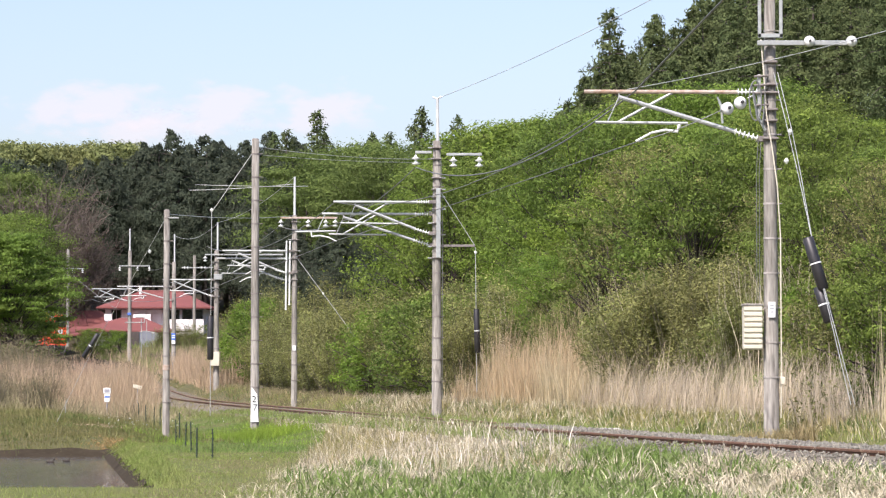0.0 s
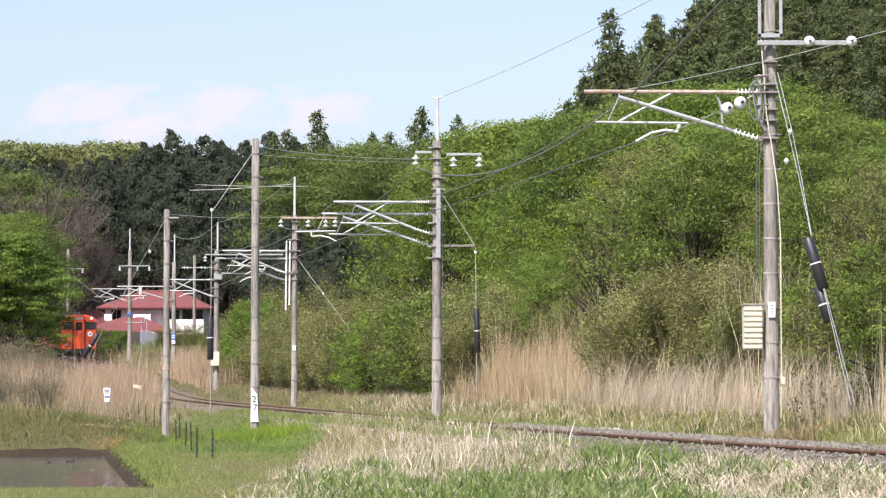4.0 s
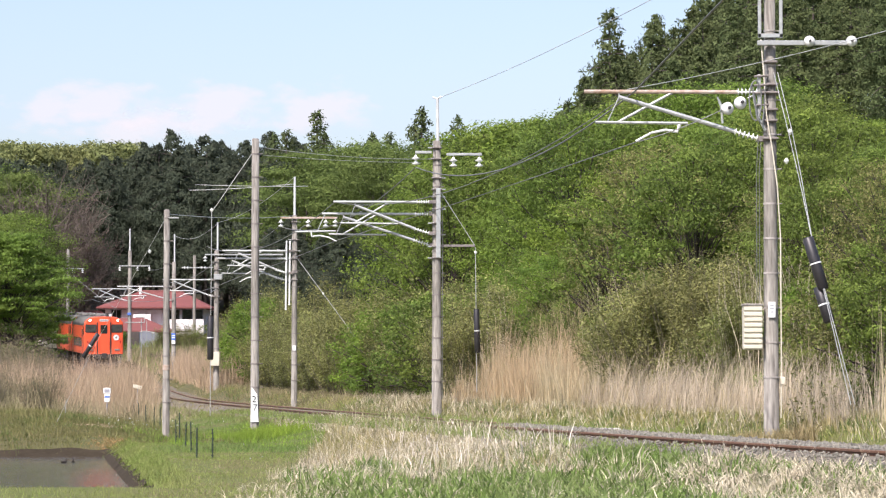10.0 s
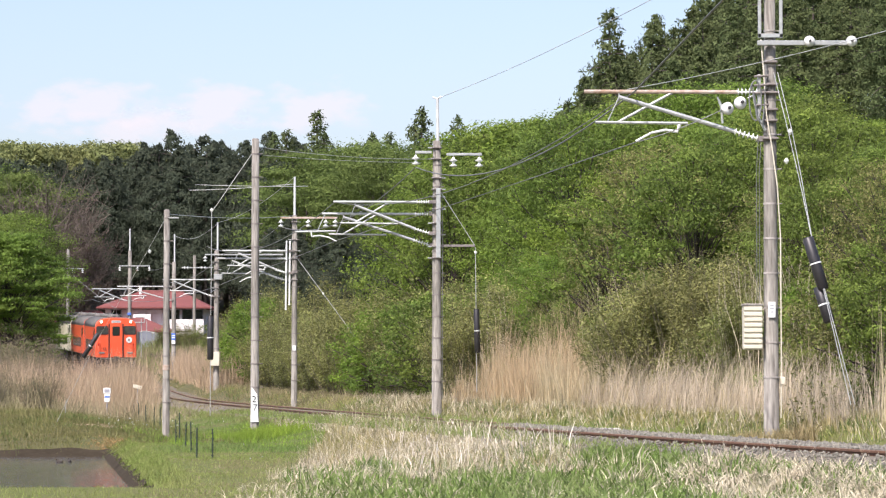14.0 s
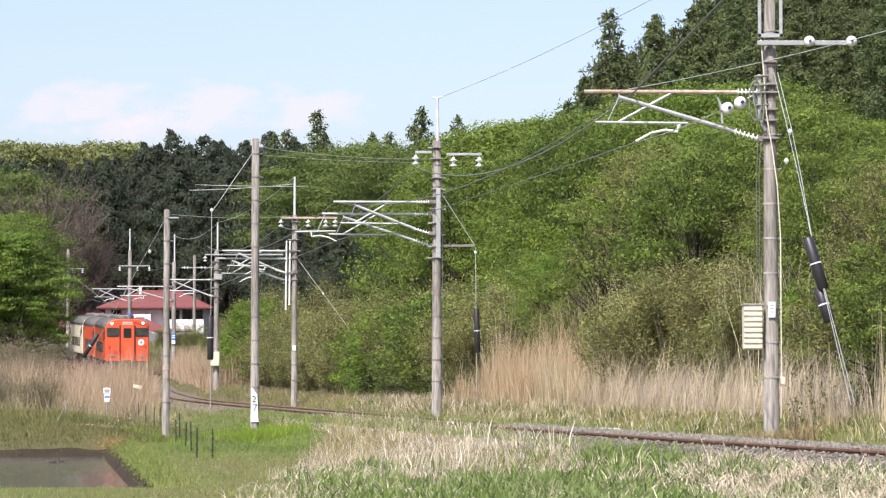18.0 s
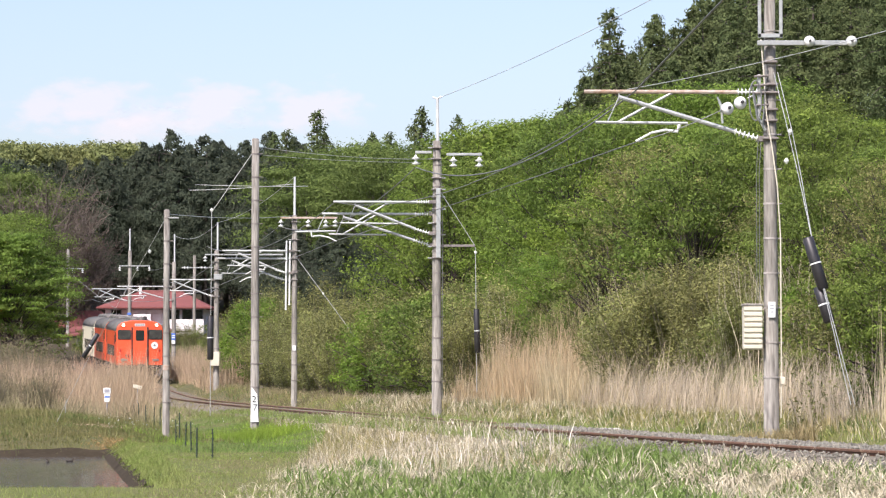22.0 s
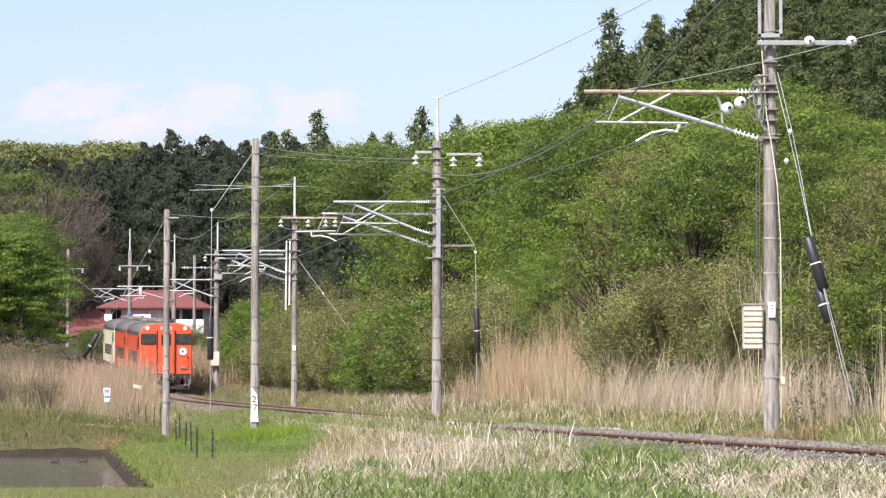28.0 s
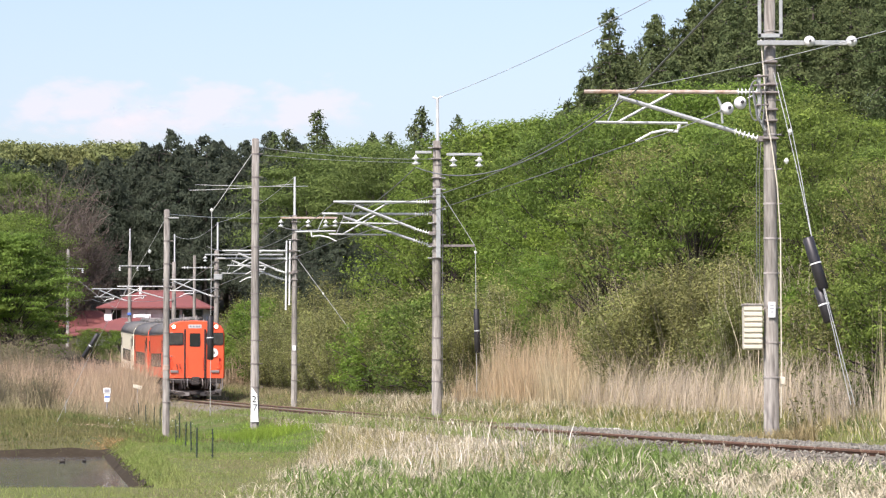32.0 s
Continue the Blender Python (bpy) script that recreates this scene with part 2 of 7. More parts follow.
class Build:
    """Collects vertices and faces of one mesh."""

    def __init__(self):
        self.v, self.f = [], []

    def tube(self, pts, radii, n=8, cap=True):
        pts = [Vector(p) for p in pts]
        if not hasattr(radii, "__len__"):
            radii = [radii] * len(pts)
        base = len(self.v)
        up = None
        for i, p in enumerate(pts):
            way = (pts[min(i + 1, len(pts) - 1)] - pts[max(i - 1, 0)]).normalized()
            if up is None:
                up = Vector((0, 0, 1)) if abs(way.z) < 0.9 else Vector((1, 0, 0))
            a = way.cross(up).normalized()
            b = way.cross(a).normalized()
            up = -b if way.cross(a).dot(up) < 0 else b
            for j in range(n):
                q = 2 * math.pi * j / n
                self.v.append(tuple(p + radii[i] * (math.cos(q) * a + math.sin(q) * b)))
        for i in range(len(pts) - 1):
            for j in range(n):
                k = (j + 1) % n
                self.f.append((base + i * n + j, base + i * n + k, base + (i + 1) * n + k, base + (i + 1) * n + j))
        if cap:
            self.f.append(tuple(base + j for j in range(n)))
            self.f.append(tuple(base + (len(pts) - 1) * n + j for j in range(n)))
        return self

    def box(self, c, s, bevel=0.0, m=None):
        """A box of centre c and size s with chamfered edges."""
        h = [x / 2 for x in s]
        b = min(bevel, min(h) * 0.6)
        base = len(self.v)
        m = m or Matrix()
        idx = {}
        signs = [(x, y, z) for x in (-1, 1) for y in (-1, 1) for z in (-1, 1)]
        if b <= 0:
            for sg in signs:
                idx[sg] = len(self.v)
                self.v.append(tuple(m @ Vector([c[i] + sg[i] * h[i] for i in range(3)])))
            for ax in range(3):
                o1, o2 = (ax + 1) % 3, (ax + 2) % 3
                for s0 in (-1, 1):
                    q = []
                    for a1, a2 in ((-1, -1), (1, -1), (1, 1), (-1, 1)):
                        sg = [0, 0, 0]
                        sg[ax], sg[o1], sg[o2] = s0, a1, a2
                        q.append(idx[tuple(sg)])
                    self.f.append(tuple(q if s0 > 0 else q[::-1]))
            return self
        for sg in signs:
            for ax in range(3):
                p = [c[i] + sg[i] * (h[i] - (0 if i == ax else b)) for i in range(3)]
                idx[sg, ax] = len(self.v)
                self.v.append(tuple(m @ Vector(p)))
        for ax in range(3):
            o1, o2 = (ax + 1) % 3, (ax + 2) % 3
            for s0 in (-1, 1):
                q = []
                for a1, a2 in ((-1, -1), (1, -1), (1, 1), (-1, 1)):
                    sg = [0, 0, 0]
                    sg[ax], sg[o1], sg[o2] = s0, a1, a2
                    q.append(idx[tuple(sg), ax])
                self.f.append(tuple(q if s0 > 0 else q[::-1]))
            for a1 in (-1, 1):
                for a2 in (-1, 1):
                    lo, hi = [0, 0, 0], [0, 0, 0]
                    lo[ax], hi[ax] = -1, 1
                    lo[o1] = hi[o1] = a1
                    lo[o2] = hi[o2] = a2
                    lo, hi = tuple(lo), tuple(hi)
                    q = (idx[lo, o1], idx[hi, o1], idx[hi, o2], idx[lo, o2])
                    self.f.append(q if a1 * a2 < 0 else q[::-1])
        for sg in signs:
            q = (idx[sg, 0], idx[sg, 1], idx[sg, 2])
            self.f.append(q if sg[0] * sg[1] * sg[2] > 0 else q[::-1])
        return self

    def poly(self, pts, faces):
        base = len(self.v)
        self.v += [tuple(p) for p in pts]
        self.f += [tuple(base + i for i in q) for q in faces]
        return self

    def loft(self, rings, cap=True):
        """Closed rings of equal count joined into a skin."""
        base, n = len(self.v), len(rings[0])
        for r in rings:
            self.v += [tuple(p) for p in r]
        for i in range(len(rings) - 1):
            for j in range(n):
                k = (j + 1) % n
                self.f.append((base + i * n + j, base + i * n + k, base + (i + 1) * n + k, base + (i + 1) * n + j))
        if cap:
            self.f.append(tuple(base + j for j in range(n))[::-1])
            self.f.append(tuple(base + (len(rings) - 1) * n + j for j in range(n)))
        return self

    def mesh(self, name, mat, smooth=False):
        me = bpy.data.meshes.new(name)
        me.from_pydata(self.v, [], self.f)
        if smooth:
            me.polygons.foreach_set("use_smooth", [len(q) == 4 for q in self.f])
        me.materials.append(mat)
        me.update()
        return me


def thing(name, x=0, y=0, z=0, rz=0, label="", category="", group="", kind=""):
    ob = new(name)
    ob.empty_display_size = 0.2
    ob.matrix_basis = pose(x, y, z, 0, 0, rz)
    return tagged(ob, label, category, group, kind)


def part(name, build, mat, parent=None, label="", smooth=False):
    ob = new(name, build if isinstance(build, bpy.types.Mesh) else build.mesh(name, mat, smooth))
    ob.parent = parent
    return tagged(ob, label)


def scatter_mesh(name, verts, per, mat, faces_of):
    """A mesh of many equal small pieces from an array (count, per, 3)."""
    n = len(verts)
    me = bpy.data.meshes.new(name)
    base = (np.arange(n) * per)[:, None, None]
    fs = base + np.array(faces_of)[None]
    k = fs.shape[-1]
    fs = fs.reshape(-1, k)
    me.vertices.add(n * per)
    me.vertices.foreach_set("co", verts.reshape(-1).astype(np.float32))
    me.loops.add(fs.size)
    me.loops.foreach_set("vertex_index", fs.reshape(-1).astype(np.int32))
    me.polygons.add(len(fs))
    me.polygons.foreach_set("loop_start", (np.arange(len(fs)) * k).astype(np.int32))
    me.update(calc_edges=True)
    me.validate()
    me.materials.append(mat)
    return me


# ---------------------------------------------------------------- the line and the lie of the land
CURVE = (-1.881563672788128e-10, 1.2569644459364647e-07, -3.436810781407316e-05, 0.004810968256116759, -0.5178637204059519, 21.352088285263452)
SLOPE = np.polyder(np.array(CURVE))


def track_x(y):
    y = np.asarray(y, dtype=float)
    c = np.clip(y, 30, 238)
    return np.polyval(CURVE, c) + np.polyval(SLOPE, c) * (y - c)


def track_z(y):
    y = np.asarray(y, dtype=float)
    c = np.minimum(y, 285)
    return 0.029 * 6 * np.logaddexp(0, (c - 142) / 6)


def step(a, b, x):
    q = np.clip((np.asarray(x, dtype=float) - a) / (b - a), 0, 1)
    return q * q * (3 - 2 * q)


def waves(x, y, size, seed):
    """Cheap rolling noise between -1 and 1."""
    r = np.random.RandomState(seed)
    out = 0
    for _ in range(5):
        a, p, s = r.uniform(0, 6.3), r.uniform(0, 6.3), size * r.uniform(0.6, 1.8)
        out = out + np.sin((x * np.cos(a) + y * np.sin(a)) * 6.283 / s + p)
    return out / 5


POND_FAR = 70.8


def pond_edge(y):
    return -5.44 - 0.145 * (y - 47)


def ground_z(x, y):
    x, y = np.asarray(x, dtype=float), np.asarray(y, dtype=float)
    u = x - track_x(y)
    zr = track_z(y)
    bed = zr - 0.30
    left_field = -0.62 + zr * 0.9 + 0.5 * step(72, 89, y) * step(-4.5, -9, u) + 1.2 * step(150, 200, y) * step(-5, -14, u)
    left = bed + (left_field - bed) * step(-1.9, -4.2, u)
    right = zr - 0.30 + 0.5 * step(1.9, 3.4, u) + 0.20 * np.clip(u - 5.5, 0, 70) + 0.2 * np.clip(u - 22, 0, 40)
    z = np.where(u < 0, left, right)
    yard = step(225, 245, y) * step(6, 11, u)
    z = z * (1 - yard) + 4.0 * yard
    back = step(262, 272, y) * step(8, 16, np.abs(u))
    z = z + back * np.clip(y - 266, 0, 120) * 0.14
    z = z + 0.06 * waves(x, y, 5, 3) * step(2, 5, np.abs(u)) + 0.25 * waves(x, y, 21, 4) * step(7, 16, np.abs(u)) * step(4, 12, u)
    inside = np.minimum(pond_edge(y) - x, np.minimum(y - 43.4, (POND_FAR - y) * np.where(y > POND_FAR, 0.3, 1.0)))
    z = z * (1 - step(-1.3, 0.35, inside)) + -1.45 * step(-1.3, 0.35, inside)
    far = step(420, 900, np.hypot(x, y))
    return z * (1 - far) + 6 * far


def axis(lo, hi, fine_lo, fine_hi, fine):
    mid = list(np.arange(fine_lo, fine_hi + 1e-6, fine))
    out, s = [], fine
    q = fine_lo
    while q > lo:
        s *= 1.45
        q -= s
        out.append(max(q, lo))
    left = out[::-1]
    out, s, q = [], fine, fine_hi
    while q < hi:
        s *= 1.45
        q += s
        out.append(min(q, hi))
    return np.array(left + mid + out)


def make_ground():
    xs, ys = axis(-3500, 3500, -18, 12, 0.25), axis(-3500, 3500, 34, 110, 0.3)
    gx, gy = np.meshgrid(xs, ys)
    gz = ground_z(gx, gy)
    me = bpy.data.meshes.new("ground")
    nx, ny = len(xs), len(ys)
    co = np.stack([gx, gy, gz], -1).reshape(-1, 3)
    i = (np.arange(ny - 1)[:, None] * nx + np.arange(nx - 1)[None]).reshape(-1)
    fs = np.stack([i, i + 1, i + nx + 1, i + nx], -1)
    me.from_pydata(co.tolist(), [], fs.tolist())
    for m in (GRASS_SOIL, BANK_SOIL, HILL_SOIL, MUD):
        me.materials.append(m)
    cx, cy = co[fs].mean(1)[:, 0], co[fs].mean(1)[:, 1]
    cz = co[fs].mean(1)[:, 2]
    u = cx - track_x(cy)
    kind = np.zeros(len(fs), dtype=np.int32)
    kind[(cy > 70.5) & (u < -5)] = 1
    kind[(cy > 120) & (cy < 190)] = 1
    kind[(u > 5.5) | (cy >= 190)] = 2
    inside = np.minimum(pond_edge(cy) - cx, np.minimum(cy - 43.4, (POND_FAR - cy) * 0.3))
    kind[(inside > -1.5) & (cz < -0.97)] = 3
    me.polygons.foreach_set("material_index", kind)
    me.polygons.foreach_set("use_smooth", np.ones(len(fs), dtype=bool))
    me.update()
    tagged(new("ground", me), "grassy meadow and wooded hillside ground", "ground", kind="structure")
    wv = Build().poly([(-60, 42.5, -1.0), (-3.4, 42.5, -1.0), (-8.4, 80.5, -1.0), (-60, 80.5, -1.0)], [(0, 1, 2, 3)])
    tagged(part("water", wv, water), "still brown water of a flooded paddy", "water", kind="structure")


def make_mud_rim():
    """The wet earth strip along the flooded paddy's edge."""
    rows = []
    for side, far in ((0.30, 0.9), (0.42, 1.3), (0.52, 1.7), (0.60, 2.1)):
        w = lambda q: 0.05 * math.sin(q * 2.3 + side * 9) + 0.03 * math.sin(q * 5.1)
        y1 = POND_FAR + far
        row = [(float(pond_edge(y)) + side + w(y), y) for y in np.linspace(44, y1, 70)]
        row += [(x, y1 + 2.2 * w(x)) for x in np.linspace(float(pond_edge(y1)) + side, -16, 40)[1:]]
        rows.append([(x, y, float(ground_z(x, y)) + 0.05 + 0.2 * (side - 0.3)) for x, y in row])
    b = Build()
    n = len(rows[0])
    b.v = [p for r in rows for p in r]
    b.f = [(i * n + j, (i + 1) * n + j, (i + 1) * n + j + 1, i * n + j + 1) for i in range(3) for j in range(n - 1)]
    tagged(part("mud_rim", b, MUD), "dark wet earth rim of the flooded paddy", "mud", kind="structure")


make_ground()
make_mud_rim()

# ---------------------------------------------------------------- railway


def along(y, off, dz):
    """A point beside the line: off metres to its right, dz over the rail head."""
    s = float(np.polyval(SLOPE, np.clip(y, 30, 238)))
    k = math.hypot(1, s)
    return (float(track_x(y)) + off / k, y - off * s / k, float(track_z(y)) + dz)


def make_track():
    line = thing("railway_track", label="single railway track with rusty rails on ballast", category="railway", kind="structure")
    ys = [8 + 1.0 * i for i in range(300)]
    for side in (-1, 1):
        prof = [(-0.062, -0.153), (0.062, -0.153), (0.062, -0.142), (0.012, -0.125), (0.009, -0.045), (0.033, -0.034), (0.033, -0.008),
                (-0.033, -0.008), (-0.033, -0.034), (-0.009, -0.045), (-0.012, -0.125), (-0.062, -0.142)]
        rail = part("rail", Build().loft([[along(y, side * 0.566 + a, b) for a, b in prof] for y in ys]), RAIL, line, "rusty steel rail")
        part("running_surface", Build().loft([[along(y, side * 0.566 + a, b) for a, b in ((-0.03, -0.008), (0.03, -0.008), (0.027, 0.0), (-0.027, 0.0))] for y in ys]), RAIL_HEAD, rail)
    b = Build()
    rows = []
    for i, y in enumerate(ys):
        rows.append([along(y, o + 0.10 * noise.noise((o * 3, y * 0.7, 0)), z + 0.03 * noise.noise((o * 4, y * 2.1, 5)))
                     for o, z in ((-2.1, -0.42), (-1.5, -0.2), (-0.75, -0.10), (-0.4, -0.075), (0, -0.06), (0.4, -0.06), (0.75, -0.07), (1.5, -0.14), (2.3, -0.42))])
    n = len(rows[0])
    b.v = [p for r in rows for p in r]
    b.f = [(i * n + j, i * n + j + 1, (i + 1) * n + j + 1, (i + 1) * n + j) for i in range(len(rows) - 1) for j in range(n - 1)]
    part("ballast", b, BALLAST, line, "grey-brown crushed stone ballast")
    r = random.Random(5)
    sl = Build().box((0, 0, -0.2), (2.1, 0.2, 0.1), 0.015).mesh("sleeper", SLEEPER)
    for i in range(240):
        y = 33 + 0.62 * i
        x, yy, z = along(y, 0, 0.0)
        ob = part("sleeper", sl, SLEEPER, line)
        ob.matrix_basis = pose(x, yy, z - 0.005, 0, 0, -math.degrees(math.atan(-float(np.polyval(SLOPE, y)))) * -1 + r.uniform(-1, 1))
    # loose stones
    rs = np.random.RandomState(8)
    cnt = 12000
    y = rs.uniform(32, 62, cnt)
    o = np.where(np.arange(cnt) < 8500, rs.uniform(-1.9, 2.7, cnt), rs.uniform(-0.1, 0.5, cnt))
    keep = (np.abs(np.abs(o) - 0.566) > 0.07)
    y, o = y[keep], o[keep]
    cnt = len(y)
    x = track_x(y) + o
    z = track_z(y) + np.interp(o, (-2.1, -1.5, -0.75, -0.4, 0.1, 0.5, 0.75, 1.5, 2.3), (-0.41, -0.185, -0.085, -0.06, -0.015, 0.0, -0.05, -0.125, -0.41))
    size = rs.uniform(0.02, 0.05, cnt)
    octa = np.array([(1, 0, 0), (-1, 0, 0), (0, 1, 0), (0, -1, 0), (0, 0, 0.8), (0, 0, -0.8)])
    jit = octa[None] * rs.uniform(0.6, 1.3, (cnt, 6, 1)) + rs.uniform(-0.3, 0.3, (cnt, 6, 3))
    v = jit * size[:, None, None] + np.stack([x, y, z], -1)[:, None]
    me = scatter_mesh("loose_stones", v, 6, STONE, [(0, 2, 4), (2, 1, 4), (1, 3, 4), (3, 0, 4), (2, 0, 5), (1, 2, 5), (3, 1, 5), (0, 3, 5)])
    tagged(new("loose_stones", me), "loose grey ballast stones beside the rails", "stones", kind="stuff")


make_track()


def ribbed(b, p, q, discs, r, core=0.02, n=10):
    """A rod from p to q with a row of round skirts on it."""
    p, q = Vector(p), Vector(q)
    b.tube([p, q], core, 6)
    for i in range(discs):
        a = p.lerp(q, (i + 0.5) / discs)
        h = (q - p) / discs * 0.32
        b.tube([a - h, a, a + h * 0.5], [core, r, core], n, False)


def pole_shaft(parent, height, r0, r1, bands=True, foot=0.5, strap=None):
    part("shaft", Build().tube([(0, 0, -foot), (0, 0, height * 0.5), (0, 0, height)], [r0, (r0 + r1) / 2, r1], 18), CONCRETE, parent, smooth=True)
    part("cap", Build().tube([(0, 0, height), (0, 0, height + 0.03)], [r1 * 0.98, r1 * 0.7], 18), CONCRETE_DARK, parent)
    if bands:
        z = 0.9
        while z < height - 0.2:
            r = r0 + (r1 - r0) * z / height
            b = Build().tube([(0, 0, z), (0, 0, z + 0.035)], r + 0.006, 18)
            b.tube([(r - 0.02, 0, z + 0.02), (r + 0.09, 0, z + 0.02)], 0.012, 6)
            part("band", b, strap or CONCRETE_DARK, parent, "pale steel strap with a step bolt" if strap else "dark steel band with a step bolt")
            z += 0.62


def cantilever(parent, z, reach, drop=0.86, rusty=False, back=0.0, steady=True, depth=0.0):
    """A hinged bracket that reaches to the left from the pole."""
    y = depth
    top = Build().tube([(-0.55 - back, y, z), (-reach, y, z + 0.01)], 0.036, 8)
    arm = part("bracket", top, RUSTED if rusty else GALV, parent, "tubular catenary bracket")
    strut = Build().tube([(-0.62 - back, y, z - drop + 0.13), (-reach + 0.62, y, z - 0.09)], 0.04, 8)
    strut.tube([(-reach + 0.62, y, z - 0.09), (-reach + 0.62, y, z + 0.04)], 0.02, 6)
    part("strut", strut, GALV, arm)
    brace = Build().tube([(-reach + 0.62, y, z - drop + 0.31), (-reach + 1.65, y, z + 0.03)], 0.026, 8)
    part("brace", brace, GALV, arm)
    reg = Build().tube([(-reach + 0.2, y, z - drop + 0.3), (-reach + 1.85, y, z - drop + 0.28)], 0.026, 8)
    reg.tube([(-reach + 0.62, y, z - 0.09), (-reach + 0.42, y, z - drop + 0.32)], 0.012, 6)
    part("registration_tube", reg, GALV, arm)
    if steady:
        st = Build().tube([(-reach + 1.7, y, z - drop + 0.26), (-reach + 1.66, y, z - drop + 0.13), (-reach + 1.45, y, z - drop + 0.16), (-reach + 1.2, y, z - drop + 0.11),
                           (-reach + 0.92, y, z - drop - 0.04)], [0.035, 0.03, 0.022, 0.022, 0.018], 8)
        part("steady_arm", st, WHITE, arm)
    ins = Build()
    ribbed(ins, (-0.2 - back, y, z), (-0.6 - back, y, z), 6, 0.075)
    part("insulator", ins, PORCELAIN, arm, "ribbed white insulator", True)
    ins = Build()
    ribbed(ins, (-0.2 - back, y, z - drop), (-0.66 - back, y, z - drop + 0.14), 6, 0.075)
    part("insulator", ins, PORCELAIN, arm, "ribbed white insulator", True)
    for zz in (z, z - drop):
        part("clamp", Build().box((-0.12, y, zz), (0.2, 0.12, 0.1), 0.01), CONCRETE_DARK, arm)
    return arm


def hanging_insulator(parent, x, z, y=0.0, size=1.0):
    b = Build()
    b.tube([(x, y, z), (x, y, z - 0.06)], 0.015, 6)
    for i in range(2):
        q = z - 0.05 - i * 0.15 * size
        b.tube([(x, y, q), (x, y, q - 0.05 * size), (x, y, q - 0.10 * size), (x, y, q - 0.14 * size)],
               [0.03, 0.05 * size, 0.125 * size, 0.03], 12, False)
    return part("insulator", b, PORCELAIN, parent, "bell-shaped white insulator", True)


def cross_arm(parent, x0, x1, z, hangs, rusty=False):
    a = part("cross_arm", Build().box(((x0 + x1) / 2, -0.16, z), (x1 - x0, 0.075, 0.075), 0.008), RUSTED if rusty else GALV, parent, "steel cross-arm")
    for x in hangs:
        hanging_insulator(a, x, z - 0.03, -0.16)
    return a


def guard(parent, p, q, r):
    """A black tubular cover with a white ring on a stay wire."""
    p, q = Vector(p), Vector(q)
    g = part("guard", Build().tube([p, p.lerp(q, 0.02), p.lerp(q, 0.98), q], [r * 0.8, r, r, r * 0.8], 12), BLACK, parent, "black tubular guard", True)
    m = p.lerp(q, 0.5)
    d = (q - p).normalized() * 0.012
    part("ring", Build().tube([m - d, m + d], r * 1.04, 12), WHITE, g)


def stay(pts, radius=0.012, guards=(), beads=(), label="thin steel stay wire with a black guard"):
    s = tagged(new("stay_wire"), label, "stay wire", "pole stays")
    part("wire", Build().tube(pts, radius, 5), WIRE_LIGHT, s)
    for p, q, r in guards:
        guard(s, p, q, r)
    for p in beads:
        b = Build()
        p = Vector(p)
        b.tube([p + Vector((0, 0, 0.06)), p + Vector((0, 0, 0.015)), p - Vector((0, 0, 0.015)), p - Vector((0, 0, 0.05))], [0.012, 0.05, 0.036, 0.012], 12, False)
        part("insulator", b, PORCELAIN, s, "small white stay insulator", True)
    return s


def fittings(parent, r, heights, seed):
    """Dark bolted clamps with protruding bolts and a short lug round a shaft."""
    q = random.Random(seed)
    for z in heights:
        c = part("clamp", Build().box((0, 0, z), (2 * r + 0.05, 2 * r + 0.06, 0.05), 0.012), CONCRETE_DARK, parent, "dark bolted clamp")
        for s in (-1, 1):
            part("bolt", Build().tube([(s * r * 0.8, -r - 0.01, z), (s * r * 0.8, -r - 0.1, z)], 0.014, 6), GALV, c)
        part("lug", Build().box((q.choice((-1, 1)) * (r + 0.07), -0.02, z), (0.12, 0.05, 0.035), 0.006), GALV, c)


# the nearest mast, with its frame, equipment box and cable
p = thing("catenary_pole", 5.85, 50.4, 0.1, label="weathered concrete mast with bracket and cream equipment box", category="utility pole", group="catenary poles")
pole_shaft(p, 7.75, 0.142, 0.10, strap=CONCRETE_PALE)
cantilever(p, 6.02, 3.32, 0.84, rusty=True)
fr = Build()
for sx in (-0.19, 0.19):
    fr.box((sx, -0.13, 7.42), (0.06, 0.05, 0.88), 0.006)
for z in (7.02, 7.83):
    fr.box((0, -0.13, z), (0.44, 0.05, 0.07), 0.006)
part("top_frame", fr, GALV, p, "galvanised steel frame")
a = part("cross_arm", Build().box((0.62, -0.19, 6.88), (1.72, 0.085, 0.085), 0.008), GALV, p, "steel cross-arm")
for x in (0.68, 1.43):
    b = Build()
    b.tube([(x, -0.24, 6.9), (x, -0.28, 6.9), (x, -0.33, 6.9), (x, -0.36, 6.9)], [0.04, 0.10, 0.09, 0.03], 14)
    part("insulator", b, PORCELAIN, a, "round white disc insulator", True)
    part("pin", Build().tube([(x, -0.36, 6.9), (x, -0.39, 6.9)], 0.022, 8), INK, a)
for x, z in ((-0.76, 5.72), (-0.53, 5.82)):
    ins = Build().tube([(x - 0.03, -0.10, z - 0.02), (x - 0.02, -0.14, z - 0.015), (x, -0.20, z), (x + 0.01, -0.22, z)], [0.05, 0.115, 0.105, 0.03], 16)
    part("strain_insulator", ins, PORCELAIN, p, "round white disc insulator", True)
    part("pin", Build().tube([(x + 0.01, -0.22, z), (x + 0.02, -0.26, z)], 0.03, 8), INK, p)
hook = Build().tube([(-0.95, -0.12, 5.92), (-0.88, -0.12, 5.75), (-0.86, -0.12, 5.45)], [0.018, 0.025, 0.02], 8)
part("hook", hook, GALV, p)
part("link", Build().tube([(-0.4, -0.1, 5.9), (-0.05, -0.1, 6.1)], 0.02, 6), GALV, p)
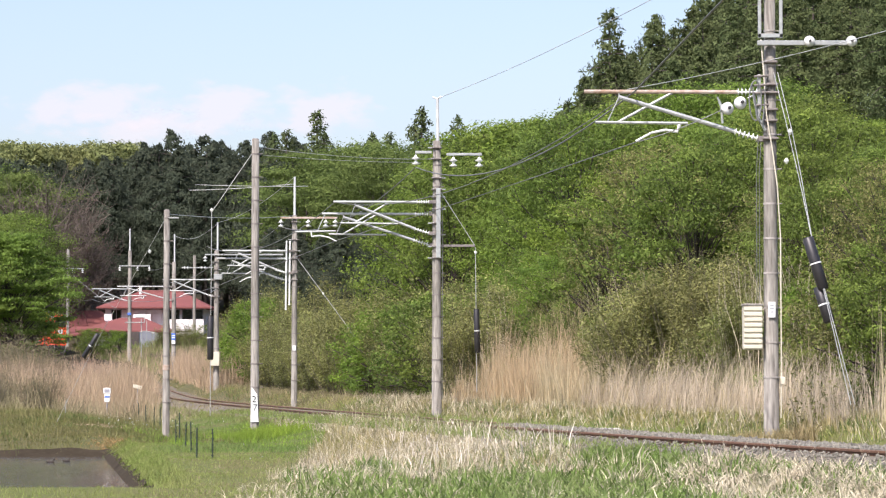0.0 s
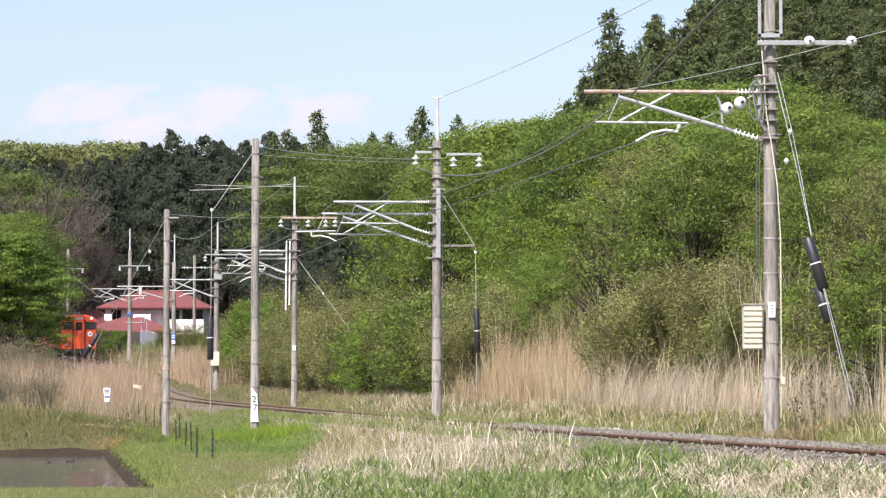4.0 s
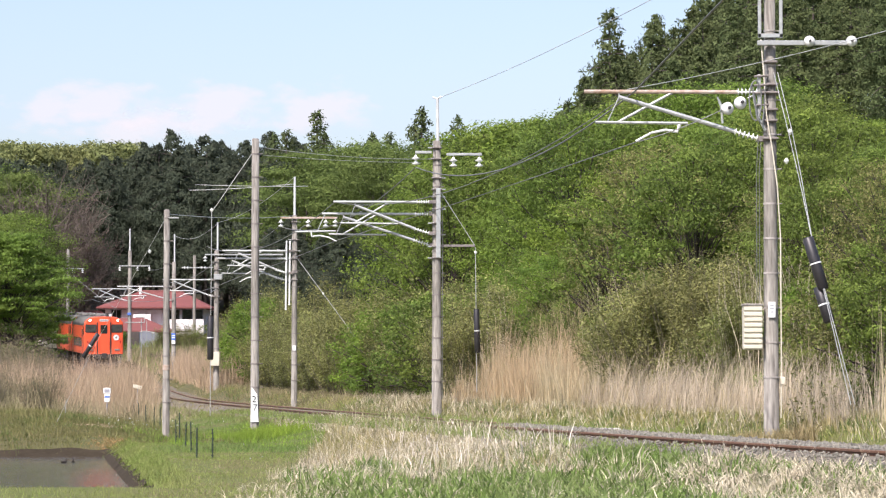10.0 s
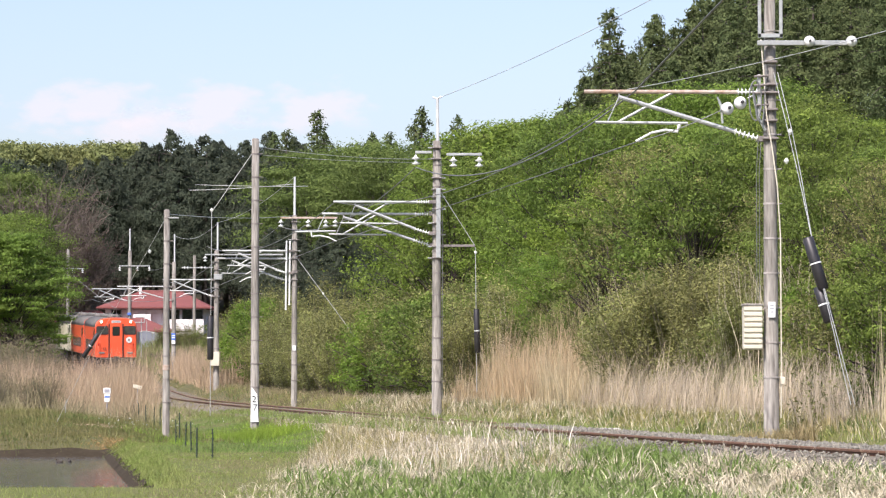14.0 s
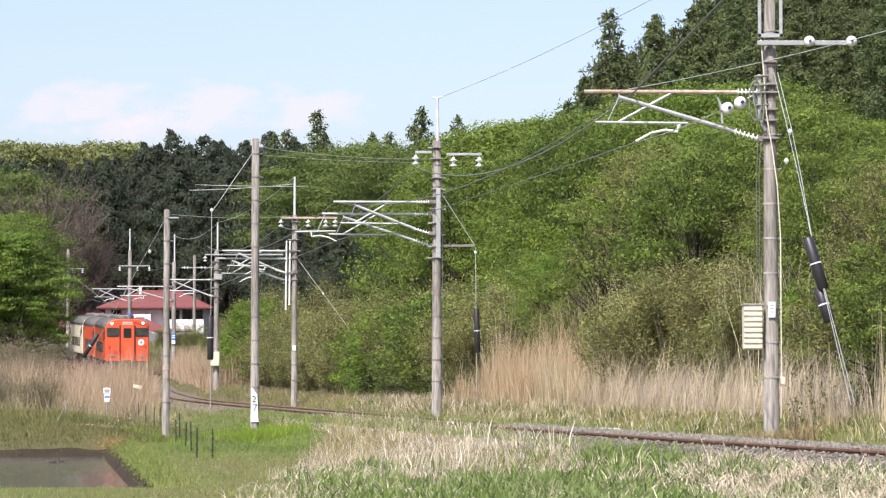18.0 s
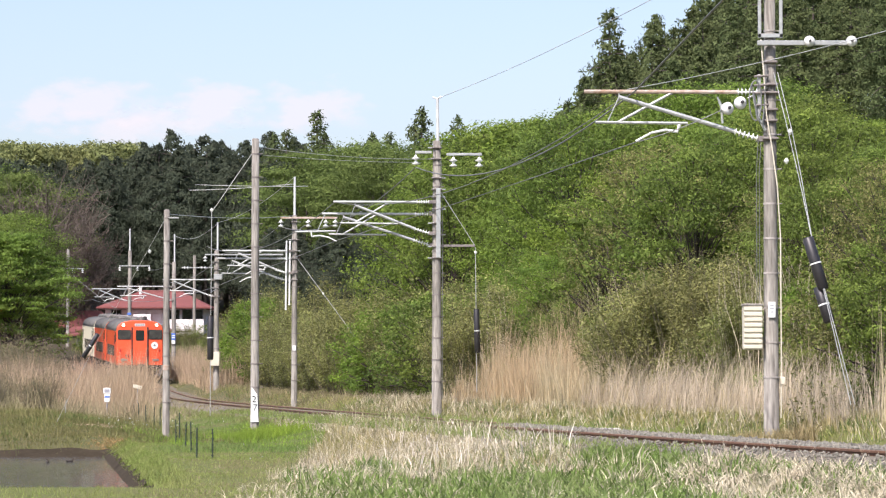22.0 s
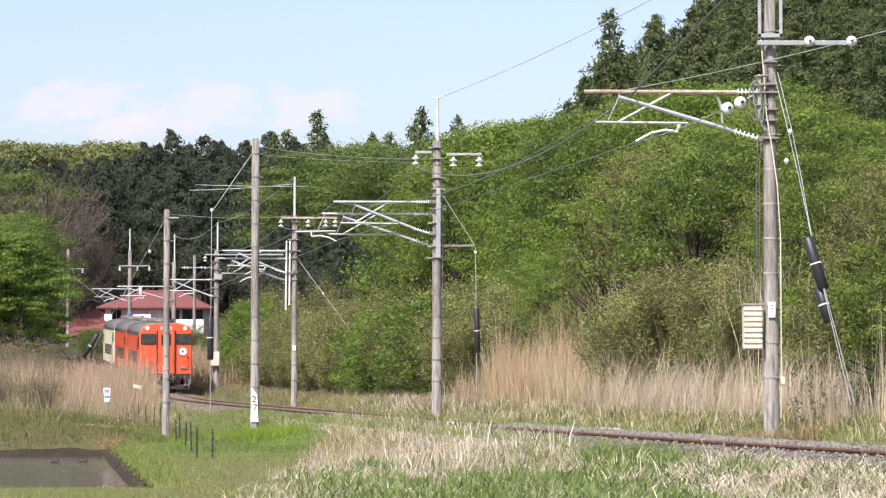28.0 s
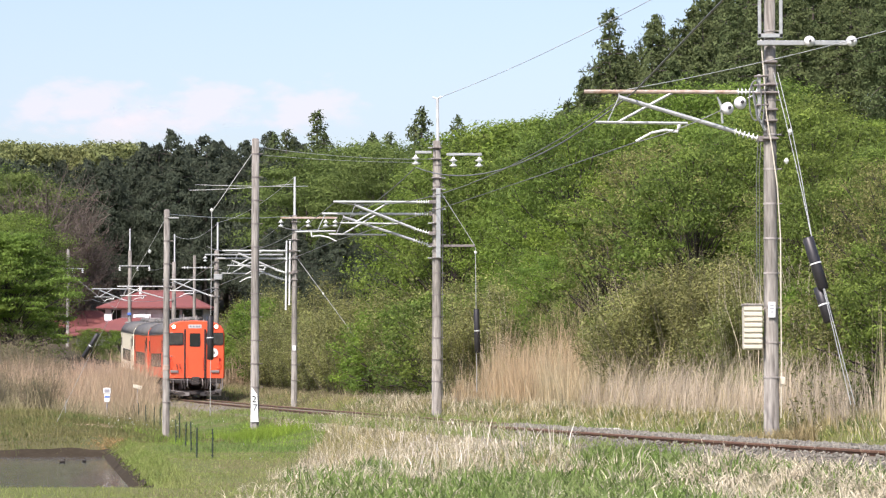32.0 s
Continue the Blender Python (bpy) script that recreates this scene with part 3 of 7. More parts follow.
for z, w in ((6.15, 0.42), (6.0, 0.5), (5.7, 0.38), (5.5, 0.36), (5.18, 0.4), (6.55, 0.36)):
    part("clamp", Build().box((0, 0, z), (w * 0.68, 0.33, 0.045), 0.012), CONCRETE_DARK, p, "dark bolted clamp")
loop = Build().tube([(-0.28 + 0.11 * math.cos(q), -0.2, 5.85 + 0.36 * math.sin(q)) for q in [i * 2 * math.pi / 16 for i in range(17)]], 0.014, 6)
part("cable_loop", loop, WIRE, p)
part("bracket_channel", Build().box((-0.2, -0.1, 5.95), (0.06, 0.1, 0.75), 0.01), GALV, p, "galvanised bracket channel")
for z in (6.28, 6.12, 5.98, 5.76):
    part("bolt", Build().tube([(-0.3, -0.17, z), (-0.04, -0.17, z + 0.02)], 0.022, 6), CONCRETE_DARK, p)
part("bracket_stay", Build().tube([(-0.3, -0.12, 5.95), (-0.24, -0.14, 5.6), (-0.1, -0.14, 5.32)], 0.028, 6), GALV, p)
part("jumper", Build().tube([(-0.34, -0.18, 6.15), (-0.24, -0.2, 5.5), (-0.16, -0.2, 5.42), (-0.12, -0.18, 5.7), (-0.08, -0.16, 6.5)], 0.016, 6), WIRE, p)
cab = Build().tube([(-0.17, -0.15, 6.95), (-0.13, -0.17, 6.4), (-0.08, -0.17, 5.6), (0.02, -0.17, 5.0), (0.11, -0.16, 4.3), (0.165, -0.12, 3.4), (0.17, -0.1, 2.0), (0.17, -0.1, 0.9), (0.16, -0.1, 0.2)], 0.013, 6)
part("cable", cab, BOXPAINT, p, "cream cable down the mast")
for dx in (-0.21, -0.26):
    part("earth_wire", Build().tube([(dx + 0.04, -0.1, 5.15), (dx, -0.12, 4.6), (dx, -0.12, 2.3)], 0.006, 5), WIRE, p)
part("cable_box", Build().box((0.19, -0.12, 0.86), (0.08, 0.08, 0.13), 0.01), BOXPAINT, p)
bx = part("equipment_box", Build().box((-0.34, -0.05, 1.80), (0.33, 0.28, 0.78), 0.02), BOXPAINT, p, "cream slatted equipment box")
for i in range(8):
    part("slat", Build().box((-0.34, -0.2, 1.46 + i * 0.097), (0.335, 0.03, 0.07), 0.012), BOXPAINT, bx)
part("lid", Build().box((-0.34, -0.05, 2.205), (0.36, 0.31, 0.05), 0.015), CONCRETE, bx, "grey weathered lid")
pl = part("plate", Build().box((0.0, -0.155, 2.12), (0.13, 0.02, 0.28), 0.005), WHITE, p, "white plate with a faded notice")
for i, w in enumerate((0.06, 0.08, 0.05)):
    part("text_bar", Build().box((0.0, -0.168, 2.2 - i * 0.06), (w, 0.006, 0.014)), GREYPAINT, pl)

# the mast with two brackets
p = thing("catenary_pole", -0.18, 81.0, 0.0, label="pale concrete mast with two white brackets and top rod", category="utility pole", group="catenary poles")
pole_shaft(p, 7.8, 0.15, 0.11)
cantilever(p, 6.05, 2.96, 0.9, depth=-0.12, steady=False)
cantilever(p, 5.72, 3.3, 0.88, depth=0.1, back=0.04, steady=False)
po = part("pull_off_tube", Build().tube([(-4.05, -0.1, 5.2), (-2.9, -0.1, 5.22)], 0.026, 8), GALV, p, "pull-off tube beyond the brackets")
part("hanger", Build().tube([(-3.2, 0.08, 5.74), (-3.42, -0.1, 5.22)], 0.013, 6), GALV, po)
part("steady_arm", Build().tube([(-3.6, -0.1, 5.2), (-3.58, -0.1, 5.06), (-3.35, -0.1, 5.09), (-3.1, -0.1, 5.04), (-2.88, -0.1, 4.93)], [0.028, 0.026, 0.02, 0.02, 0.016], 8), WHITE, po)
part("bracket_rail", Build().box((0.05, -0.15, 5.45), (0.13, 0.09, 2.0), 0.01), GALV, p, "long steel mounting rail")
part("top_rod", Build().tube([(0.04, 0, 6.9), (0.02, 0, 9.05)], [0.06, 0.04], 10), GALV, p, "steel lightning rod tube", True)
part("rod_finial", Build().tube([(-0.12, 0, 9.08), (0.02, 0, 9.03), (0.14, 0, 9.1)], 0.03, 6), PORCELAIN, p)
fittings(p, 0.125, (4.45, 4.78, 5.12, 5.45, 5.85, 6.2, 6.42, 6.75, 7.3, 7.62), 1)
part("earth_wire", Build().tube([(0.13, -0.12, 7.3), (0.17, -0.12, 5.0), (0.16, -0.12, 0.4)], 0.008, 5), WIRE, p)
cross_arm(p, -0.62, -0.14, 7.48, (-0.6,))
cross_arm(p, 0.28, 1.3, 7.42, (0.48, 1.22))
part("stub_arm", Build().box((0.6, -0.05, 4.8), (1.0, 0.07, 0.07), 0.008), CONCRETE_DARK, p, "dark steel stub arm")

# the third mast
p = thing("catenary_pole", -5.89, 112.0, 0.0, label="slim concrete mast with bracket and rust-stained cross-arm", category="utility pole", group="catenary poles")
pole_shaft(p, 7.45, 0.125, 0.1)
cantilever(p, 6.05, 2.85, 0.88, depth=-0.12, back=0.1)
cantilever(p, 5.75, 3.1, 0.88, depth=0.1, back=0.1)
part("top_rod", Build().tube([(0, 0, 6.7), (0, 0, 9.0)], [0.055, 0.045], 10), GALV, p, "steel rod tube", True)
fittings(p, 0.112, (4.9, 5.2, 5.75, 6.05, 6.5, 6.9, 7.2), 2)
cross_arm(p, -0.55, 1.7, 7.36, (-0.53, 0.55, 1.24, 1.62), rusty=True)
for dx in (-0.34, -0.2):
    part("bracket_rail", Build().tube([(dx, -0.1, 3.7 if dx < -0.3 else 3.9), (dx + 0.03, -0.1, 6.45)], 0.034, 8), WHITE, p, "white bracket upright")
part("plate", Build().box((0, -0.13, 2.2), (0.14, 0.02, 0.2), 0.004), WHITE, p)

# the fourth, with an equipment box
p = thing("catenary_pole", -12.19, 152.0, 0.45, label="concrete mast with bracket and white box near the ground", category="utility pole", group="catenary poles")
pole_shaft(p, 7.4, 0.16, 0.12)
cantilever(p, 5.85, 2.9, 0.88, depth=-0.12)
part("top_rod", Build().tube([(0.05, 0, 6.6), (0.05, 0, 8.95)], [0.055, 0.045], 10), GALV, p, "steel rod tube", True)
fittings(p, 0.135, (4.95, 5.4, 5.85, 6.4, 6.8), 3)
cross_arm(p, -0.62, 3.6, 7.2, (-0.6,))
part("white_box", Build().box((-0.05, -0.2, 1.6), (0.5, 0.28, 0.75), 0.02), BOXPAINT, p, "cream equipment box")
part("platform", Build().box((0.1, -0.1, 6.0), (0.45, 0.3, 0.3), 0.02), GALV, p)

# masts farther along the line
p = thing("catenary_pole", -17.15, 180.0, 1.1, label="concrete mast with a blue plate beside the track", category="utility pole", group="catenary poles")
pole_shaft(p, 7.3, 0.15, 0.12)
cantilever(p, 5.75, 3.6, 0.88, depth=-0.12)
part("top_rod", Build().tube([(0.03, 0, 6.6), (0.03, 0, 9.1)], [0.055, 0.045], 10), GALV, p, "steel rod tube", True)
b_ = part("blue_plate", Build().box((0.0, -0.2, 2.55), (0.26, 0.03, 0.42), 0.01), BLUE, p, "blue plate with white bars")
for z in (2.62, 2.48):
    part("text_bar", Build().box((0, -0.22, z), (0.2, 0.01, 0.05)), WHITE, b_)
part("white_plate", Build().box((0.0, -0.2, 2.2), (0.24, 0.03, 0.22), 0.01), WHITE, p)
cross_arm(p, 0.5, 2.5, 6.95, ())
for x0 in (0.6, 1.7):
    ins = Build()
    ribbed(ins, (x0, -0.15, 6.95), (x0 + 0.4, -0.15, 6.95), 2, 0.12)
    part("insulator", ins, PORCELAIN, p)

p = thing("catenary_pole", -23.85, 215.0, 2.3, label="distant concrete mast with a cross-arm and equipment frame", category="utility pole", group="catenary poles")
pole_shaft(p, 8.4, 0.16, 0.13, bands=False)
part("top_rod", Build().tube([(0, 0, 7.5), (0, 0, 10.1)], [0.06, 0.05], 8), GALV, p, smooth=True)
cantilever(p, 5.5, 2.9, 0.9)
cross_arm(p, -0.8, 1.55, 7.25, (-0.75, 0.6, 1.5))
part("equipment_frame", Build().box((0.9, 0, 1.7), (0.06, 0.06, 3.0), 0.01).box((0.4, 0, 2.95), (1.5, 0.3, 0.08), 0.01).box((1.3, 0, 2.3), (0.05, 0.05, 1.6), 0.01)
     .box((0.8, 0, 3.35), (0.7, 0.05, 0.06), 0.01).box((1.15, 0, 3.15), (0.06, 0.05, 0.45), 0.01), GALV, p, "steel equipment frame")
part("plate", Build().box((0, -0.2, 3.6), (0.3, 0.03, 0.2), 0.01), BLUE, p)

p = thing("catenary_pole", -33.2, 250.0, 3.2, label="distant concrete mast half behind a tree", category="utility pole", group="catenary poles")
pole_shaft(p, 9.2, 0.15, 0.12, bands=False)
cross_arm(p, -0.4, 1.5, 7.5, (0.5, 1.3))
p = thing("utility_pole", -21.7, 246.5, 3.0, label="plain concrete pole in front of the house", category="utility pole", group="catenary poles")
pole_shaft(p, 8.7, 0.15, 0.12, bands=False)

# the two stay poles on the near side of the line
p = thing("marker_pole", -4.99, 75.0, -0.15, label="concrete stay pole with a white plate numbered 27", category="utility pole", group="stay poles")
pole_shaft(p, 7.5, 0.118, 0.098)
plate = Build().loft([[(-0.10, -0.145, 0.0), (0.11, -0.145, 0.0), (0.075, -0.15, 0.72), (-0.075, -0.15, 0.93)],
                      [(-0.10, -0.128, 0.0), (0.11, -0.128, 0.0), (0.075, -0.13, 0.72), (-0.075, -0.13, 0.93)]])
np_ = part("number_plate", plate, WHITE, p, "white plate with black figures 2 7")


def figures(text, parent, x, y, z, size, mat):
    cu = bpy.data.curves.new("figure", "FONT")
    cu.body, cu.size, cu.extrude, cu.align_x = text, size, 0.002, "CENTER"
    cu.materials.append(mat)
    o = new("figure", cu)
    o.parent = parent
    o.matrix_basis = pose(x, y, z, 90, 0, 0)
    return o


figures("2", np_, -0.005, -0.158, 0.52, 0.24, INK)
figures("7", np_, 0.02, -0.156, 0.30, 0.24, INK)
p = thing("stay_pole", -7.44, 76.0, -0.56, label="slim concrete stay pole among green stakes", category="utility pole", group="stay poles")
pole_shaft(p, 6.08, 0.098, 0.078)
part("rust_stain_band", Build().tube([(0, 0, 1.78), (0, 0, 1.93)], 0.099, 18), RUSTED, p, "rusty band")
part("top_bracket", Build().box((0.15, -0.05, 5.88), (0.36, 0.04, 0.04), 0.005), GALV, p)

# a pale slab on the ballast shoulder
sx, sy, sz = along(57.5, 1.15, 0.0)
slab = thing("concrete_slab", sx, sy, sz - 0.1, 12, label="pale concrete slab lying on the ballast", category="slab")
part("slab", Build().box((0, 0, 0.04), (0.55, 0.4, 0.1), 0.03), STONE_PALE, slab)

# stays
stay([(-5.0, 75.0, 7.1), (-6.2, 75.6, 5.45), (-6.23, 75.7, 0.0)], 0.011, [((-6.23, 75.7, 2.68), (-6.23, 75.7, 1.5), 0.085)], [(-6.2, 75.6, 5.5)])
stay([(-7.41, 76.0, 5.42), (-8.04, 76.7, 4.44), (-9.63, 79.5, 2.23), (-10.28, 80.0, 1.07), (-11.0, 80.6, -0.25)], 0.006, [((-9.72, 79.6, 2.25), (-10.14, 79.7, 1.59), 0.065)], [(-7.97, 76.7, 4.44)])
stay([(-0.1, 81.0, 6.4), (0.92, 81.0, 4.8)], 0.011)
stay([(0.93, 80.9, 4.75), (0.97, 81.0, 0.6)], 0.011, [((0.96, 81.0, 2.99), (0.99, 81.0, 1.73), 0.085)], [(0.93, 80.9, 4.6)])
stay([(-5.89, 112.0, 5.9), (-3.75, 112.0, 3.0), (-3.2, 112.0, 2.2)], 0.014, (), [(-4.75, 112.0, 4.35)])
stay([(-12.1, 152.0, 5.9), (-12.45, 151.5, 5.6)], 0.012)
for dx in (0.0, 0.07):
    stay([(5.9 + dx, 50.2, 6.45), (6.12 + dx, 49.9, 5.35), (6.28 + dx * 0.6, 49.75, 4.55), (6.5, 49.5, 3.3), (7.05 + dx, 48.9, 0.55)], 0.0075,
         ([((6.4, 49.52, 3.47), (6.66, 49.42, 2.55), 0.10)] if not dx else [((6.58, 49.5, 2.6), (6.76, 49.4, 1.98), 0.10)]),
         [(6.08 + dx, 49.9, 5.36 if dx else 4.84)])


def wire(pts, radius=0.013, mat=None, sag=0.0, steps=14, label="dark overhead wire between the masts"):
    out = []
    for i in range(len(pts) - 1):
        a, c = Vector(pts[i]), Vector(pts[i + 1])
        for k in range(steps):
            q = k / steps
            out.append(a.lerp(c, q) - Vector((0, 0, sag * 4 * q * (1 - q))))
    out.append(Vector(pts[-1]))
    w = new("overhead_wire", Build().tube(out, radius, 5).mesh("overhead_wire", mat or WIRE, True))
    return tagged(w, label, "overhead wire", "overhead wires")


# feeder, contact wire, earth wire and lesser ones
wire([(-6.43, 111.8, 7.0), (-0.79, 80.8, 7.05), (3.43, 50.12, 6.12)], 0.016, sag=0.75)
wire([(3.43, 50.12, 6.12), (3.77, 37.8, 6.09), (4.4, 8.0, 6.1)], 0.017)
wire([(-8.0, 111.9, 5.05), (-3.06, 80.9, 4.95), (3.43, 50.16, 5.2), (5.0, 50.25, 5.8)], 0.010, sag=0.05)
wire([(-3.1, 80.9, 6.05), (3.2, 50.1, 5.98)], 0.010, sag=0.7)
wire([(-14.5, 151.9, 5.3), (-8.0, 111.9, 5.05)], 0.013, sag=0.1)
wire([(-15.1, 151.9, 6.2), (-8.6, 111.9, 6.0), (-3.1, 80.85, 6.05)], 0.013, sag=0.45)
wire([(-20.6, 179.9, 6.0), (-14.5, 151.9, 5.3)], 0.013, sag=0.15)
wire([(-26.6, 214.9, 7.0), (-20.6, 179.9, 6.0)], 0.015, sag=0.2)
wire([(-37.0, 250.0, 7.9), (-26.6, 214.9, 7.0)], 0.015, sag=0.2)
wire([(-0.15, 81.0, 9.05), (5.85, 50.4, 8.95), (12.5, 26.0, 9.0)], 0.008, WIRE_LIGHT, sag=0.18)
wire([(3.3, 50.2, 6.15), (6.59, 41.8, 6.16), (11.2, 30.0, 6.3)], 0.007, WIRE_LIGHT, sag=0.05)
wire([(-4.9, 75.0, 7.15), (-0.2, 81.0, 7.3)], 0.007, WIRE_LIGHT, sag=0.1)
wire([(-5.0, 75.0, 6.95), (-0.6, 81.0, 7.2)], 0.006, WIRE_LIGHT, sag=0.05)
wire([(-6.6, 75.0, 6.15), (-3.6, 75.2, 6.12)], 0.008, WIRE_LIGHT, sag=0.02)
wire([(-6.9, 76.5, 6.1), (-4.0, 75.5, 6.2)], 0.008, WIRE_LIGHT, sag=0.03)
wire([(-7.41, 76.0, 5.42), (-6.0, 112.0, 7.45)], 0.011, WIRE_LIGHT, sag=0.1)
wire([(-12.7, 151.8, 8.1), (-6.4, 111.8, 7.1)], 0.014, sag=0.6)
wire([(-12.1, 152.0, 9.4), (-5.89, 112.0, 9.0)], 0.010, WIRE_LIGHT, sag=0.3)
wire([(-17.1, 180.0, 10.1), (-12.1, 152.0, 9.4)], 0.010, WIRE_LIGHT, sag=0.5)
wire([(-33.2, 250.0, 10.5), (-28.5, 247.0, 7.0)], 0.02, sag=0.1)
wire([(-22.3, 214.8, 9.3), (-17.2, 180.0, 8.6)], 0.012, sag=0.3)

# ---------------------------------------------------------------- the diesel railcars
LONG = 11.2


def section(w, z0, z1, top, n=10):
    """Cross-section of a car body: straight sides, rounded shoulders, low arched roof."""
    pts = [(-w + 0.03, z0), (-w, z0 + 0.05), (-w, z1)]
    for i in range(1, n):
        q = math.pi * (1 - i / n)
        c, s = math.cos(q), math.sin(q)
        pts.append((w * math.copysign(abs(c) ** 0.62, c), z1 + (top - z1) * abs(s) ** 0.85))
    pts += [(w, z1), (w, z0 + 0.05), (w - 0.03, z0)]
    return pts


def rounded_panel(b, x, z, w, h, y0, y1, r=0.06, n=4):
    """A thin upright panel with round corners, from y0 to y1."""
    pts = []
    for cx, cz, a0 in ((w / 2 - r, h / 2 - r, 0), (-w / 2 + r, h / 2 - r, 90), (-w / 2 + r, -h / 2 + r, 180), (w / 2 - r, -h / 2 + r, 270)):
        for i in range(n + 1):
            q = radians(a0 + 90 * i / n)
            pts.append((x + cx + r * math.cos(q), z + cz + r * math.sin(q)))
    b.loft([[(px, y0, pz) for px, pz in pts], [(px, y1, pz) for px, pz in pts]])
    return b


def railcar(paint, label, cap=0.4):
    """Car with its front at y = -LONG / 2, the rail head at z = 0."""
    car = thing("railcar", label=label, category="train", group="railcars of the train")
    f, h = -LONG / 2, LONG / 2
    w, z0, zs, top = 1.40, 0.99, 3.02, 3.68
    rings = []
    for y, k, dz in ((f, 0.955, -0.05), (f + 0.05, 0.985, -0.015), (f + 0.14, 1.0, 0.0), (0, 1, 0), (h - 0.14, 1, 0), (h - 0.05, 0.985, -0.015), (h, 0.955, -0.05)):
        rings.append([(x * k, y, z if z < 2 else z + dz) for x, z in section(w, z0, zs, top)])
    body = part("body", Build().loft(rings), paint, car)
    part("roof", Build().loft([[(x * 1.006, y, max(z, zs + 0.02) + 0.012) for x, z in section(w, z0, zs, top)[2:-2]] for y in (f + cap, 0, h - 0.15)]), ROOFGREY, car, "dark grey roof", True)
    # front
    door = part("gangway_door", rounded_panel(Build(), 0, 2.18, 0.86, 2.36, f - 0.045, f + 0.02, 0.05), paint, body, "end door with a dark window")
    part("door_window", rounded_panel(Build(), 0, 2.77, 0.50, 0.62, f - 0.062, f - 0.04, 0.06), GLASS, body)
    for s in (-1, 1):
        part("door_post", Build().box((s * 0.47, f - 0.035, 2.12), (0.075, 0.09, 2.3), 0.02), RUBBER, body, "dark gangway seal")
        part("window_surround", rounded_panel(Build(), s * 0.93, 2.82, 0.80, 0.58, f - 0.022, f + 0.03, 0.08), RUBBER, body)
        part("windscreen", rounded_panel(Build(), s * 0.93, 2.825, 0.72, 0.49, f - 0.036, f, 0.07), WINDSCREEN, body, "dark windscreen")
        part("wiper", Build().tube([(s * 0.8, f - 0.05, 2.54), (s * 1.05, f - 0.055, 2.76)], 0.012, 5), INK, body)
        part("headlight", Build().tube([(s * 0.99, f - 0.05, 3.39), (s * 0.99, f + 0.1, 3.39)], [0.088, 0.088], 16), LAMP, body, "lit round headlight")
        part("headlight_rim", Build().tube([(s * 0.99, f - 0.03, 3.39), (s * 0.99, f + 0.16, 3.39)], [0.115, 0.13], 16), paint, body)
        part("tail_light", Build().tube([(s * 1.16, f - 0.03, 1.86), (s * 1.16, f + 0.05, 1.86)], 0.07, 12), TAIL, body, "red tail light")
        part("step_plate", Build().box((s * 0.95, f - 0.03, 1.3), (0.38, 0.05, 0.12), 0.02), PLOUGH, body)
        hr = Build().tube([(s * 1.1, f - 0.02, 2.05), (s * 1.12, f - 0.07, 1.98), (s * 1.1, f - 0.07, 1.75), (s * 1.02, f - 0.06, 1.68)], 0.016, 6)
        hr.tube([(s * 1.18, f - 0.02, 1.75), (s * 1.2, f - 0.07, 1.65), (s * 1.16, f - 0.07, 1.5), (s * 1.02, f - 0.02, 1.46)], 0.018, 6)
        part("handrail", hr, paint, body)
        part("corner_step", Build().box((s * 1.22, f + 0.1, 0.62), (0.06, 0.1, 0.7), 0.01).box((s * 1.12, f + 0.08, 0.35), (0.3, 0.16, 0.05), 0.01), PLOUGH, body)
    for x in (-0.84, -0.70):
        hose = Build().tube([(x, f - 0.05, 1.66), (x, f - 0.09, 1.55), (x + 0.02, f - 0.08, 1.42)], 0.018, 6)
        part("jumper_cable", hose, UNDER, body, "black jumper cable")
    part("destination_sign", rounded_panel(Build(), 0, 3.40, 0.62, 0.17, f - 0.05, f + 0.06, 0.03), SIGNWHITE, body, "white destination blind")
    for x in (-0.2, -0.06, 0.08, 0.2):
        part("text_bar", Build().box((x, f - 0.054, 3.40), (0.09, 0.008, 0.08)), GREYPAINT, body)
    part("round_emblem", Build().tube([(0.88, f - 0.045, 2.17), (0.88, f, 2.17)], 0.205, 24), WHITE, body, "round white head badge")
    part("emblem_mark", Build().tube([(0.88, f - 0.052, 2.17), (0.88, f - 0.04, 2.17)], 0.075, 6), PLOUGH, body)
    # front fittings below the floor
    part("coupler", Build().box((0, f - 0.28, 0.86), (0.3, 0.5, 0.32), 0.05).box((0, f - 0.5, 0.86), (0.38, 0.16, 0.4), 0.05), UNDER, body, "dark coupler")
    pl_ = Build().loft([[(-1.15, f + 0.25, 0.2), (1.15, f + 0.25, 0.2), (1.15, f + 0.3, 0.42), (-1.15, f + 0.3, 0.42)], [(-0.95, f - 0.05, 0.24), (0.95, f - 0.05, 0.24), (0.95, f - 0.03, 0.34), (-0.95, f - 0.03, 0.34)]])
    part("snow_plough", pl_, UNDER, body, "dark snow plough")
    for x in (-0.62, -0.5, 0.5, 0.62, 0.75):
        part("brake_hose", Build().tube([(x, f + 0.02, 0.98), (x, f - 0.12, 0.75), (x * 0.92, f - 0.14, 0.5)], 0.03, 6), UNDER, body)
    part("front_beam", Build().box((0, f + 0.18, 0.86), (2.5, 0.3, 0.24), 0.03), UNDER, body)
